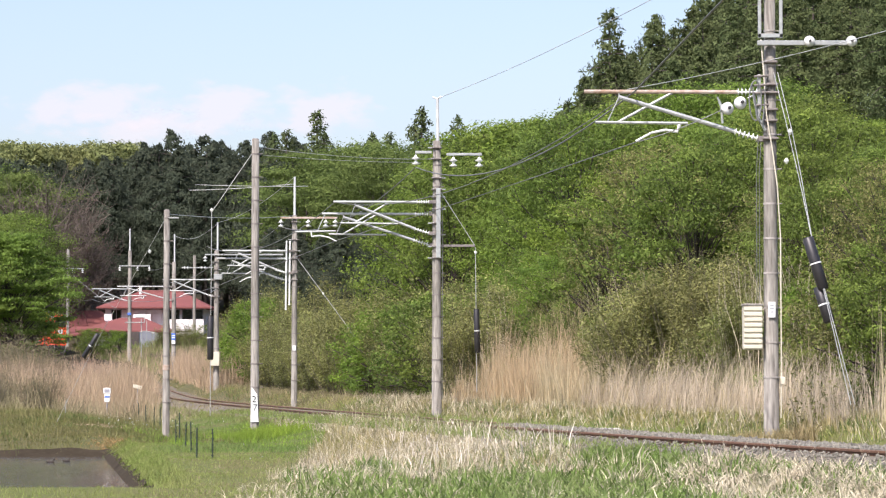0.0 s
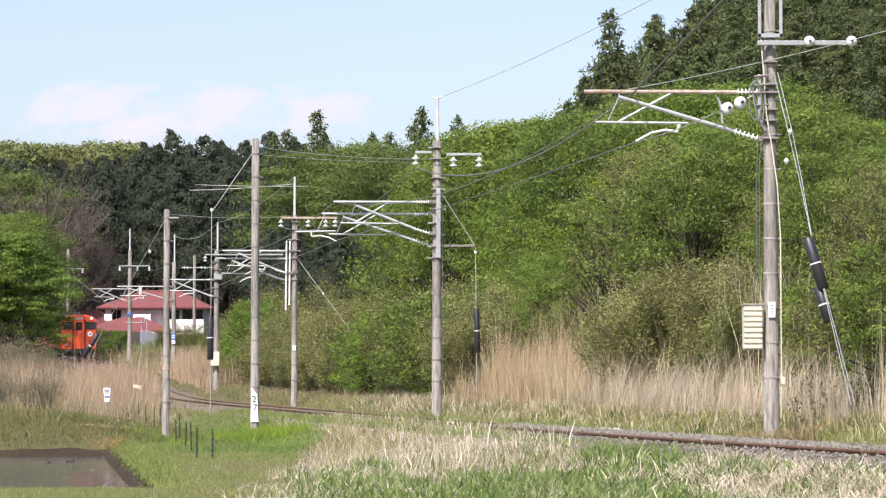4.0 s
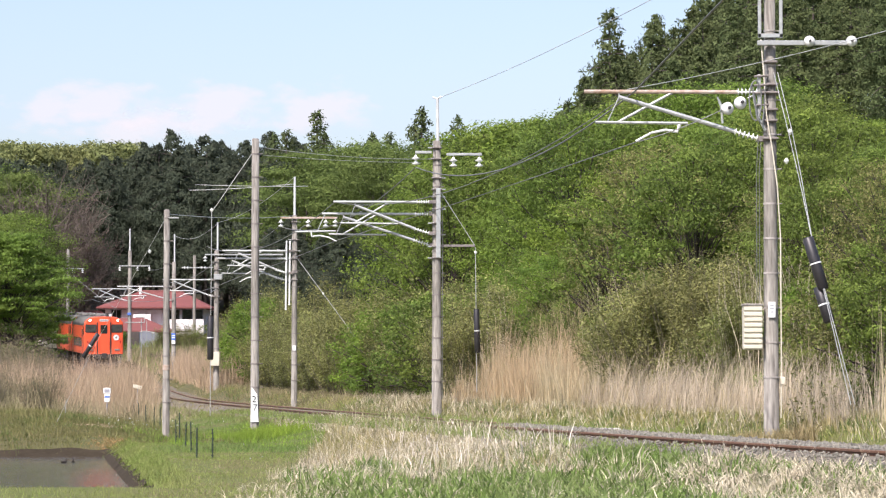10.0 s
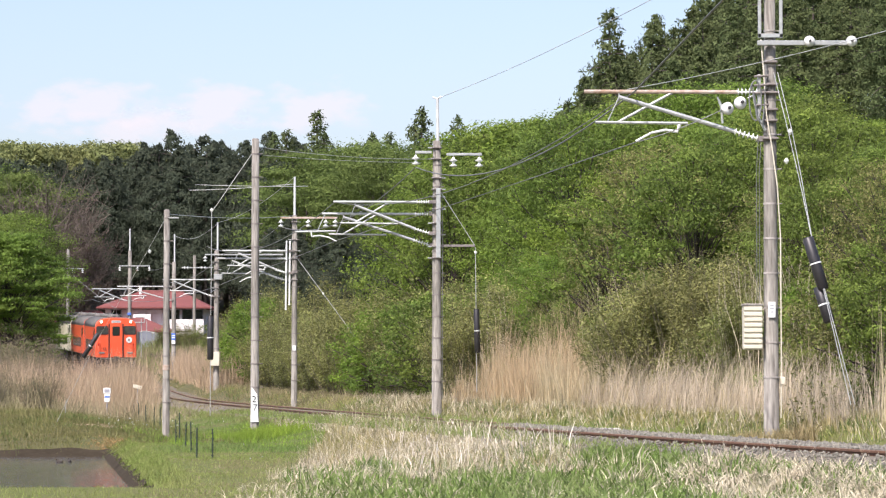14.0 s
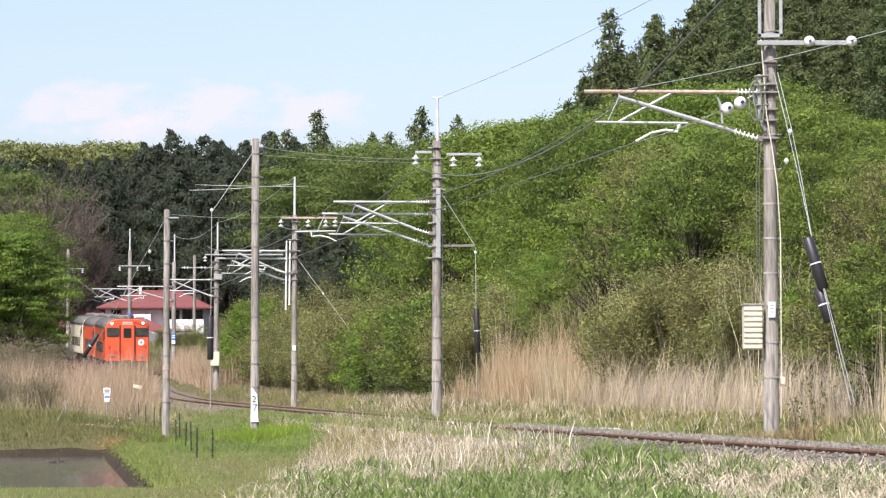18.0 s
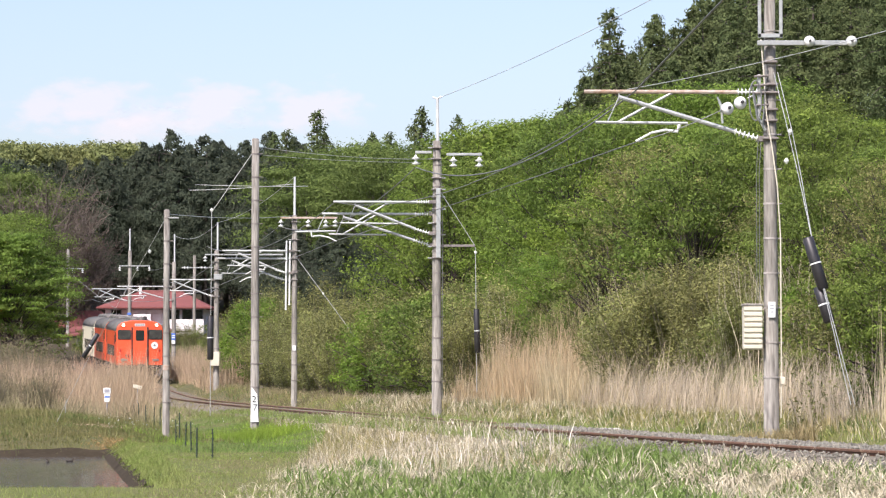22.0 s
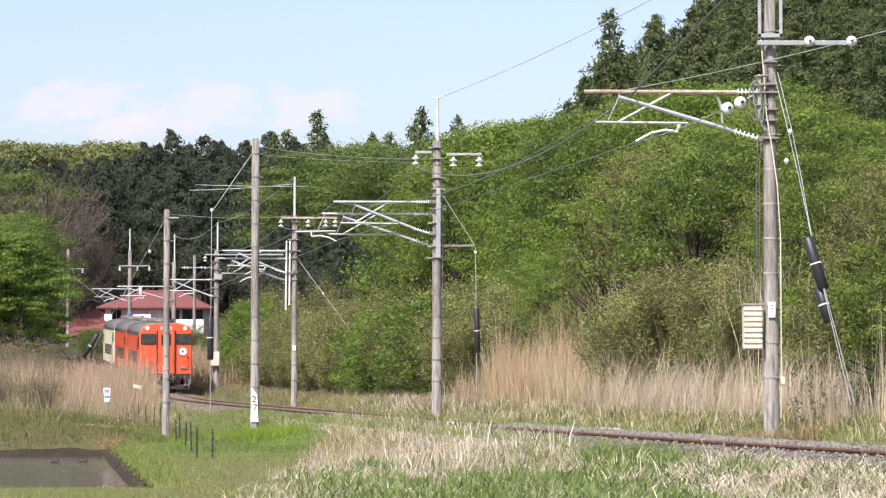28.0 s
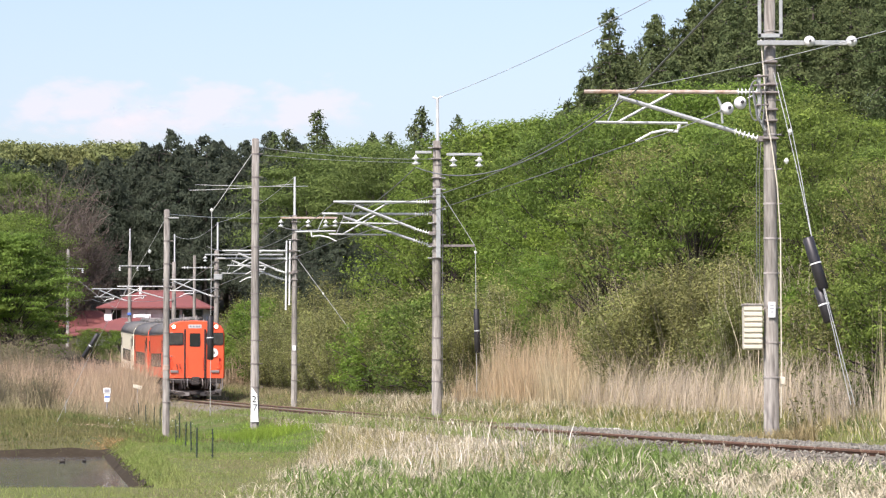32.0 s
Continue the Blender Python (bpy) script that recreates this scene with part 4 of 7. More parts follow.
    # grey plough wings, step irons and pipework at the leading end
    for s in (-1, 1):
        wing = Build().loft([[(s * 1.25, f + 0.34, 0.16), (s * 1.25, f + 0.38, 0.16), (s * 1.25, f + 0.38, 0.5), (s * 1.25, f + 0.34, 0.5)],
                             [(s * 0.8, f + 0.02, 0.16), (s * 0.8, f + 0.06, 0.16), (s * 0.8, f + 0.06, 0.4), (s * 0.8, f + 0.02, 0.4)],
                             [(s * 0.25, f - 0.08, 0.18), (s * 0.25, f - 0.04, 0.18), (s * 0.25, f - 0.04, 0.32), (s * 0.25, f - 0.08, 0.32)]])
        part("plough_wing", wing, PLOUGH, body, "grey steel plough wing")
        iron = Build().tube([(s * 1.3, f + 0.02, 0.98), (s * 1.3, f + 0.0, 0.5), (s * 1.22, f - 0.02, 0.42), (s * 1.0, f - 0.02, 0.42)], 0.022, 6)
        iron.tube([(s * 1.0, f - 0.02, 0.98), (s * 1.0, f - 0.02, 0.42)], 0.022, 6)
        part("step_iron", iron, PLOUGH, body)
        part("air_pipe", Build().tube([(s * 0.34, f - 0.02, 0.96), (s * 0.36, f - 0.2, 0.86), (s * 0.36, f - 0.22, 0.62), (s * 0.3, f - 0.14, 0.52)], 0.026, 6), PLOUGH, body)
        part("door_rail", Build().tube([(s * 0.36, f - 0.05, 1.35), (s * 0.36, f - 0.085, 1.4), (s * 0.36, f - 0.085, 1.95), (s * 0.36, f - 0.05, 2.0)], 0.012, 5), paint, body)
    part("coupler_lever", Build().tube([(-1.1, f - 0.06, 0.92), (0.2, f - 0.08, 0.9), (0.22, f - 0.2, 1.06)], 0.018, 6), PLOUGH, body)
    # sides
    for s in (-1, 1):
        for y in [f + 2.75 + 1.15 * i for i in range(6)]:
            g = part("side_window", Build().box((s * 1.402, y, 1.82), (0.02, 0.92, 0.58), 0.008), SIDEGLASS, body)
            part("window_frame", Build().box((s * 1.404, y, 2.12), (0.03, 0.96, 0.03)).box((s * 1.404, y, 1.52), (0.03, 0.96, 0.03)), UNDER, g)
        for y in (f + 1.6, h - 0.9):
            d = part("side_door", Build().box((s * 1.398, y, 1.98), (0.02, 0.85, 1.95), 0.006), paint, body)
            part("door_glass", Build().box((s * 1.404, y, 2.5), (0.022, 0.42, 0.55), 0.006), SIDEGLASS, d)
            part("door_gap", Build().box((s * 1.40, y - 0.44, 1.98), (0.022, 0.03, 1.95)).box((s * 1.40, y + 0.44, 1.98), (0.022, 0.03, 1.95)), RUBBER, d)
        part("cab_window", Build().box((s * 1.402, f + 0.7, 2.66), (0.02, 0.5, 0.55), 0.008), GLASS, body)
        part("rain_gutter", Build().box((s * 1.405, 0.1, 3.06), (0.04, LONG - 1.0, 0.04)), ROOFGREY, body)
    # roof
    for y in (-3.4, -1.1, 1.2, 3.5):
        vent = part("roof_vent", Build().box((0.0, y, 3.73), (0.8, 0.9, 0.2), 0.06), ROOFGREY, body)
        part("vent_cap", Build().box((0.0, y, 3.845), (0.6, 0.7, 0.05), 0.02), PLOUGH, vent)
    part("exhaust", Build().box((0.55, -2.2, 3.76), (0.22, 0.3, 0.26), 0.04), UNDER, body)
    part("roof_horn", Build().tube([(0.15, f + 0.9, 3.66), (0.15, f + 0.9, 3.92)], [0.07, 0.05], 10), PLOUGH, body)
    part("roof_box", Build().box((-0.3, f + 1.0, 3.74), (0.3, 0.3, 0.14), 0.03), PLOUGH, body)
    part("aerial", Build().tube([(-0.4, f + 1.6, 3.66), (-0.4, f + 1.6, 4.0)], 0.03, 8), PLOUGH, body)
    part("end_wall", rounded_panel(Build(), 0, 2.1, 0.9, 2.0, h - 0.01, h + 0.2, 0.05), RUBBER, body)
    # below the floor
    for y, l, x in ((-0.5, 1.9, -0.75), (-0.3, 2.2, 0.75), (1.2, 1.2, -0.7), (1.4, 0.9, 0.8)):
        part("underfloor_box", Build().box((x, y, 0.66), (0.9, l, 0.58), 0.04), UNDER, body)
    for y in (-3.55, 3.55):
        bg = part("bogie", Build().box((-0.98, y, 0.5), (0.14, 2.6, 0.24), 0.04).box((0.98, y, 0.5), (0.14, 2.6, 0.24), 0.04).box((0, y, 0.6), (2.0, 0.5, 0.24), 0.04), UNDER, car, "dark two-axle bogie")
        for dy in (-0.9, 0.9):
            ax = Build().tube([(-0.75, 0, 0), (0.75, 0, 0)], 0.07, 10)
            for sx in (-1, 1):
                ax.tube([(sx * 0.63, 0, 0), (sx * 0.60, 0, 0), (sx * 0.50, 0, 0), (sx * 0.49, 0, 0)], [0.40, 0.43, 0.43, 0.455], 24)
                ax.box((sx * 0.64, 0.2, 0), (0.03, 0.1, 0.1), 0.01)
            o = part("wheelset", ax, STEELWHEEL, bg)
            o.matrix_basis = pose(0, y + dy, 0.43)
            o["axle"] = 1
    return car


lead_car = railcar(ORANGE, "vermilion diesel railcar with lit headlights and round badge")
middle_car = railcar(ORANGE, "vermilion diesel railcar coupled in the middle of the train", 0.1)
rear_car = railcar(CREAM, "cream diesel railcar at the tail of the train", 0.1)

# ---------------------------------------------------------------- house, barn


def hip_roof(b, x0, x1, y0, y1, z, rise, ridge0, ridge1, t=0.14):
    ym = (y0 + y1) / 2
    v = [(x0, y0, z), (x1, y0, z), (x1, y1, z), (x0, y1, z), (ridge0, ym, z + rise), (ridge1, ym, z + rise),
         (x0, y0, z - t), (x1, y0, z - t), (x1, y1, z - t), (x0, y1, z - t)]
    b.poly(v, [(0, 1, 5, 4), (1, 2, 5), (2, 3, 4, 5), (3, 0, 4), (6, 7, 1, 0), (7, 8, 2, 1), (8, 9, 3, 2), (9, 6, 0, 3), (9, 8, 7, 6)])
    return b


def house_window(parent, x, z, w, h, y):
    g = part("window", Build().box((x, y - 0.02, z), (w, 0.04, h), 0.0), GLASS, parent)
    fr = Build()
    for s in (-1, 1):
        fr.box((x + s * w / 2, y - 0.05, z), (0.07, 0.08, h + 0.1)).box((x, y - 0.05, z + s * h / 2), (w + 0.1, 0.08, 0.07))
    fr.box((x, y - 0.045, z), (0.05, 0.06, h))
    part("window_frame", fr, GREYPAINT, g)


def gz_(x, y):
    return float(ground_z(x, y))


house = thing("house", 0, 0, 0, label="two-storey house with white walls and hipped red roof", category="house")
part("upper_wall", Build().box((-26.15, 259.6, 5.9), (8.95, 7.0, 3.6), 0.02), PLASTER, house)
part("roof", hip_roof(Build(), -31.3, -21.0, 254.9, 264.3, 7.45, 1.5, -28.0, -23.9), REDROOF, house, "hipped red tiled roof")
part("ridge_cap", Build().tube([(-28.05, 259.6, 8.97), (-23.85, 259.6, 8.97)], 0.12, 8), REDROOF, house)
part("soffit_band", Build().box((-26.15, 256.05, 7.3), (8.97, 0.08, 0.16)), SIDING, house)
for x, y, z, wd, hg in ((-30.25, 255.3, 6.5, 0.7, 0.62), (-27.2, 255.3, 6.5, 1.6, 0.6), (-23.4, 255.2, 5.85, 3.6, 0.95)):
    part("balcony_wall", Build().box((x, y, z), (wd, 0.12, hg), 0.02), PLASTER, house, "white balcony parapet")
for x, wd in ((-29.6, 0.9), (-24.6, 1.5), (-22.7, 1.9)):
    house_window(house, x, 6.75, wd, 0.95, 256.05)
part("lower_wall", Build().box((-27.8, 252.2, 4.35), (7.0, 5.2, 2.2), 0.02), SIDING, house, "grey ground-floor wall")
part("porch_roof", hip_roof(Build(), -32.1, -23.9, 248.4, 255.6, 5.2, 1.2, -28.8, -26.7), REDROOF, house, "lower hipped red roof")
for x, wd in ((-25.6, 1.4), (-28.0, 1.2)):
    house_window(house, x, 4.35, wd, 1.1, 249.6)
part("downpipe", Build().tube([(-27.0, 255.9, 4.0), (-27.0, 255.9, 7.3)], 0.05, 6), WHITE, house)
part("door_hood", Build().box((-23.4, 250.5, 5.15), (2.2, 1.4, 0.12), 0.02), GABLE, house)
part("chimney", Build().box((-27.6, 257.6, 9.0), (0.25, 0.25, 0.7), 0.02), PLASTER, house)

barn = thing("barn", 0, 0, 0, label="low barn with a long red roof", category="barn")
part("wall", Build().box((-33.6, 264.5, 4.8), (4.6, 4.0, 2.6), 0.02), GABLE, barn)
part("roof", Build().poly([(-37.0, 261.3, 5.85), (-30.6, 261.3, 5.85), (-32.0, 264.5, 7.35), (-35.2, 264.5, 7.35), (-37.0, 267.7, 5.85), (-30.6, 267.7, 5.85),
                            (-37.0, 261.3, 5.7), (-30.6, 261.3, 5.7), (-30.6, 267.7, 5.7), (-37.0, 267.7, 5.7)],
                           [(0, 1, 2, 3), (3, 2, 5, 4), (0, 3, 4), (1, 5, 2), (6, 7, 1, 0), (7, 8, 5, 1), (8, 9, 4, 5), (9, 6, 0, 4), (9, 8, 7, 6)]), REDROOF, barn, "red tiled roof")
shed = thing("shed", 0, 0, 0, label="low shed with a faded red roof behind the barn", category="shed")
part("wall", Build().box((-31.2, 252.0, 3.9), (2.6, 2.5, 1.6), 0.02), SIDING, shed)
part("roof", Build().loft([[(-33.4, 249.5, 4.75), (-29.6, 249.5, 4.75), (-29.6, 249.5, 4.87), (-33.4, 249.5, 4.87)], [(-33.4, 254.0, 5.55), (-29.6, 254.0, 5.55), (-29.6, 254.0, 5.67), (-33.4, 254.0, 5.67)]]), REDROOF, shed)

NET = material("garden_netting", (0.36, 0.39, 0.44), 0.6, other=(0.28, 0.31, 0.36), fine=14, coarse=2, translucent=0.4)
tunnel = thing("garden_tunnel", -25.6, 243.0, 3.3, label="small garden tunnel of grey-blue netting beside the house", category="greenhouse")
arc = [(1.5 * math.cos(q), 1.75 * math.sin(q)) for q in [i * math.pi / 12 for i in range(13)]]
ring = lambda k, y: [(x * k, y, z * k) for x, z in arc]
part("cover", Build().loft([ring(1.0, 0), ring(1.0, 3.5)], False), NET, tunnel)
for i in range(4):
    part("hoop", Build().tube([(x * 1.01, i * 1.16, z * 1.01) for x, z in arc], 0.03, 6), GALV, tunnel)
part("end_sheet", Build().loft([ring(0.99, 0.02), ring(0.99, 0.05)]), NET, tunnel)
part("door", Build().box((-0.9, -0.05, 0.85), (0.75, 0.06, 1.7), 0.02), GABLE, tunnel, "dark door")
shed = thing("shed", -7.4, 203, gz_(-7.4, 203), label="small shed whose red roof shows over the shrubs", category="shed")
kz = 6.1 - gz_(-7.4, 203)
part("wall", Build().box((0, 0, kz / 2), (2.4, 2.4, kz), 0.02), SIDING, shed)
part("roof", hip_roof(Build(), -1.6, 1.6, -1.6, 1.6, kz + 0.05, 0.35, -0.5, 0.5, 0.1), REDROOF, shed)

# ---------------------------------------------------------------- small things by the field


def gz(x, y):
    return float(ground_z(x, y))


STAKES = ((-4.6, 56.5), (-5.0, 57.5), (-5.6, 63), (-6.0, 66), (-6.6, 70), (-6.7, 72), (-7.8, 79), (-8.3, 84), (-9.0, 90), (-9.7, 95), (-10.6, 101), (-11.3, 105), (-12.0, 110), (-12.6, 115), (-13.1, 118))
r = random.Random(3)
for x, y in STAKES:
    hgt = r.uniform(0.62, 0.8)
    s = thing("stake", x, y, gz(x, y) - 0.06, label="thin dark green plastic fence stake in the grass", category="stake", group="fence stakes")
    b = Build().tube([(0, 0, 0), (r.uniform(-0.02, 0.02), 0, hgt)], [0.018, 0.014], 7)
    part("rod", b, POST_GREEN, s)
    kn = Build()
    for k in range(5):
        kn.tube([(0, 0, 0.12 + k * hgt / 6), (0, 0, 0.14 + k * hgt / 6)], 0.023, 7)
    part("knobs", kn, POST_GREEN, s)

s = thing("marker_sign", -13.3, 112.0, gz(-13.3, 112.0) - 0.05, label="small white and blue marker sign on a short post", category="sign")
k0 = 0.62 - (gz(-13.3, 112.0) - 0.05)
part("post", Build().tube([(0, 0, 0), (0, 0, k0 - 0.05)], 0.025, 8), GREYPAINT, s)
q = part("upper_plate", Build().box((0, -0.03, k0 - 0.11), (0.29, 0.03, 0.22), 0.01), WHITE, s)
part("panel", Build().box((0, -0.05, k0 - 0.11), (0.2, 0.01, 0.12)), GREYPAINT, q)
q = part("lower_plate", Build().box((0.01, -0.03, k0 - 0.40), (0.22, 0.03, 0.3), 0.01), WHITE, s)
part("text_bar", Build().box((0.01, -0.05, k0 - 0.35), (0.2, 0.01, 0.07)), BLUE, q)
zb = gz(-12.6, 116.5)
w_ = thing("marker_plate", -12.6, 116.5, zb - 0.05, label="small tilted white plate on a stake in dry reeds", category="sign")
part("stake", Build().tube([(0, 0.02, 0), (0.02, 0.02, 0.72 - zb)], 0.02, 6), GREYPAINT, w_)
pt = part("plate", Build().box((0, 0, 0), (0.38, 0.03, 0.15), 0.008), BOXPAINT, w_)
pt.matrix_basis = pose(0.02, -0.02, 0.70 - zb, 0, 14, 0)
w_ = thing("stick", -12.75, 95.5, gz(-12.75, 95.5) - 0.05, label="thin pale stick standing at the field bank", category="stake")
part("rod", Build().tube([(0, 0, 0), (0.03, 0, 0.55)], [0.014, 0.01], 6), GALV, w_)

# ---------------------------------------------------------------- trees


def unit(v):
    return v / np.maximum(np.linalg.norm(v, axis=-1, keepdims=True), 1e-6)


def leaf_mesh(name, centres, out, size, mat, rs, long=1.5, lift=0.5):
    """Small pointed leaves: centres (n, 3), outward ways (n, 3), sizes (n,)."""
    n = len(centres)
    normal = unit(out * 0.9 + rs.normal(0, 0.42, (n, 3)) + np.array([0, 0, lift]))
    a = unit(np.cross(normal, rs.normal(0, 1, (n, 3))))
    b = np.cross(normal, a)
    s = size[:, None]
    v = np.stack([centres - a * s * 0.5 * long, centres + a * s * 0.35 * long + b * s * 0.5, centres + a * s * 0.5 * long - b * s * 0.4], 1)
    return scatter_mesh(name, v, 3, mat, [(0, 1, 2)])


def broad_tree_meshes(seed, height, radius, clumps, leaves, leaf, mat, flat=0.55, low=0.22, bark=None, twigs=2, tuft=1.0):
    """Trunk with limbs, and a crown of leaves gathered in clumps at the limbs' ends."""
    rs = np.random.RandomState(seed)
    wood = Build()
    lean = rs.uniform(-0.3, 0.3, 2)
    top = Vector((lean[0], lean[1], height * 0.8))
    trunk = [Vector((0, 0, -0.5))] + [Vector((lean[0] * q + rs.uniform(-0.12, 0.12), lean[1] * q + rs.uniform(-0.12, 0.12), height * 0.8 * q)) for q in (0.15, 0.35, 0.55, 0.75, 1)]
    r0 = 0.022 * height + 0.04
    wood.tube(trunk, [r0 * 1.25, r0, r0 * 0.8, r0 * 0.6, r0 * 0.4, r0 * 0.12], 8)
    cs, ws, ss = [], [], []
    for i in range(clumps):
        q = (i + rs.uniform(0, 1)) / clumps
        zc = height * (low + (1 - low) * q ** 0.85)
        k = (q - 0.25) / 0.78
        prof = math.sqrt(max(0.05, 1 - k * k)) if k > 0 else 0.72 + 0.28 * q / 0.25
        ang = i * 2.4 + rs.uniform(-0.5, 0.5)
        rad = radius * prof * rs.uniform(0.45, 1.08)
        c = np.array([lean[0] * q + rad * math.cos(ang), lean[1] * q + rad * math.sin(ang), zc])
        h0 = max(0.12, min(0.95, zc / height - 0.16 - 0.12 * rad / radius))
        b0 = Vector((lean[0] * h0, lean[1] * h0, height * 0.8 * h0))
        mid = b0.lerp(Vector(c), 0.55) + Vector((0, 0, 0.1 * rad))
        wood.tube([b0, mid, Vector(c)], [r0 * 0.36 * (1.1 - q), r0 * 0.22 * (1.1 - q), 0.014], 4, False)
        cr = tuft * radius * rs.uniform(0.14, 0.30)
        n = max(6, int(leaves / clumps * rs.uniform(0.6, 1.4)))
        w = unit(rs.normal(0, 1, (n, 3)))
        d = rs.uniform(0.1, 1, (n, 1)) ** 0.55 * cr * rs.choice([1, 1, 1, 1.5], (n, 1))
        p = c + w * d * np.array([1.15, 1.15, flat])
        cs.append(p), ws.append(w), ss.append(leaf * rs.uniform(0.6, 1.35, n))
        for _ in range(twigs):
            e = Vector(c + unit(rs.normal(0, 1, (1, 3)))[0] * cr * 0.9 * np.array([1, 1, flat]))
            wood.tube([mid.lerp(Vector(c), 0.7), e], [0.014, 0.006], 3, False)
    crown = leaf_mesh("crown", np.concatenate(cs), np.concatenate(ws), np.concatenate(ss), mat, rs)
    return wood.mesh("trunk", bark or BARK, True), crown


def cedar_meshes(seed, height, radius, branches, leaves, leaf, mat, low=0.12, ragged=0.25, blunt=1.7):
    """A conifer: straight stem, drooping sprays that shorten to a blunt tip."""
    rs = np.random.RandomState(seed)
    wood = Build()
    r0 = 0.014 * height
    wood.tube([(0, 0, -0.8), (0, 0, height * 0.5), (0, 0, height * 0.99)], [r0 * 1.3, r0 * 0.75, 0.03], 8)
    cs, ws, ss = [], [], []
    for i in range(branches):
        q = (i + rs.uniform(0, 1)) / branches
        zc = height * (low + (1 - low) * q)
        rad = radius * (1 - q ** blunt) ** 0.85 * rs.uniform(1 - ragged * 1.6, 1 + ragged) + 0.16
        ang = i * 2.399 + rs.uniform(-0.6, 0.6)
        tip = np.array([rad * math.cos(ang), rad * math.sin(ang), -rad * rs.uniform(0.05, 0.4)])
        if rad > 0.8 and i % 3 == 0:
            wood.tube([(0, 0, zc), Vector((0, 0, zc)) + Vector(tip) * 0.6 + Vector((0, 0, 0.12 * rad)), Vector((0, 0, zc)) + Vector(tip)], [r0 * 0.22, r0 * 0.14, 0.012], 4, False)
        n = max(8, int(leaves / branches * (0.45 + 0.9 * rad / radius)))
        t = rs.uniform(0.25, 1.0, (n, 1)) ** 0.7
        p = np.array([0, 0, zc]) + tip * t + rs.normal(0, 1, (n, 3)) * np.array([0.2, 0.2, 0.14]) * (0.4 + 0.45 * rad)
        cs.append(p)
        ws.append(unit(np.repeat(tip[None], n, 0) + rs.normal(0, 0.3, (n, 3))))
        ss.append(leaf * rs.uniform(0.6, 1.3, n))
    crown = leaf_mesh("crown", np.concatenate(cs), np.concatenate(ws), np.concatenate(ss), mat, rs, long=2.3, lift=0.3)
    return wood.mesh("trunk", BARK, True), crown


def osier_meshes(seed, height, radius, stems, leaves, leaf, mat, bark):
    """Many thin rising stems from one foot, with small narrow leaves along them."""
    rs = np.random.RandomState(seed)
    wood = Build()
    cs, ws = [], []
    per = max(4, leaves // (stems * 4))
    for i in range(stems):
        ang, q = i * 2.399, math.sqrt((i + 0.5) / stems)
        foot = Vector((0.35 * radius * q * math.cos(ang), 0.35 * radius * q * math.sin(ang), -0.3))
        hgt = height * (1.04 - 0.5 * q * q) * rs.uniform(0.72, 1.1)
        end = Vector((radius * q * math.cos(ang) * rs.uniform(0.8, 1.1), radius * q * math.sin(ang) * rs.uniform(0.8, 1.1), hgt))
        mid = foot.lerp(end, 0.5) + Vector((rs.uniform(-0.1, 0.1), rs.uniform(-0.1, 0.1), 0.12 * hgt))
        wood.tube([foot, mid, end], [0.016, 0.009, 0.003], 3, False)
        for j in range(4):
            t = rs.uniform(0.15, 0.95)
            b0 = foot.lerp(mid, t * 2) if t < 0.5 else mid.lerp(end, t * 2 - 1)
            e = b0 + Vector(rs.normal(0, 0.2, 3) * radius * 0.55) + Vector((0, 0, 0.16 * height * rs.uniform(0.4, 1)))
            wood.tube([b0, e], [0.005, 0.002], 3, False)
            a = rs.uniform(0, 1.05, (per, 1))
            cs.append(np.array(b0) * (1 - a) + np.array(e) * a + rs.normal(0, 0.075 * radius, (per, 3)))
            ws.append(unit(np.repeat(np.array(e - b0)[None], per, 0) + rs.normal(0, 0.25, (per, 3))))
    c = np.concatenate(cs)
    crown = leaf_mesh("crown", c, np.concatenate(ws), leaf * rs.uniform(0.6, 1.4, len(c)), mat, rs, long=2.2, lift=0.7)
    return wood.mesh("trunk", bark, False), crown


def bare_tree_meshes(seed, height, radius, mat):
    """A leafless, finely twigged crown."""
    rs = np.random.RandomState(seed)
    wood = Build()
    r0 = 0.015 * height
    wood.tube([(0, 0, -0.5), (0.1, 0.05, height * 0.5), (0, 0, height * 0.75)], [r0 * 1.2, r0 * 0.8, r0 * 0.3], 7)
    tw = Build()
    for i in range(70):
        q = rs.uniform(0.2, 0.75)
        ang = i * 2.4
        b0 = Vector((0, 0, height * q))
        e = b0 + Vector((radius * math.cos(ang) * rs.uniform(0.5, 1), radius * math.sin(ang) * rs.uniform(0.5, 1), height * rs.uniform(0.1, 0.32)))
        tw.tube([b0, b0.lerp(e, 0.5) - Vector((0, 0, 0.2)), e], [0.045, 0.028, 0.012], 4, False)
        for _ in range(26):
            s0 = b0.lerp(e, rs.uniform(0.35, 1))
            tw.tube([s0, s0 + Vector(rs.normal(0, 0.55, 3)) + Vector((0, 0, 0.35))], [0.014, 0.004], 3, False)
    return wood.mesh("trunk", BARK, True), tw.mesh("twig_crown", mat, False)


def tree(name, meshes, x, y, label, category, group="", second="crown", scale=1.0, turn=0.0):
    t = thing(name, x, y, gz(x, y), turn, label, category, group)
    t.scale = (scale, scale, scale)
    part("trunk", meshes[0], None, t)
    part(second, meshes[1], None, t)
    return t


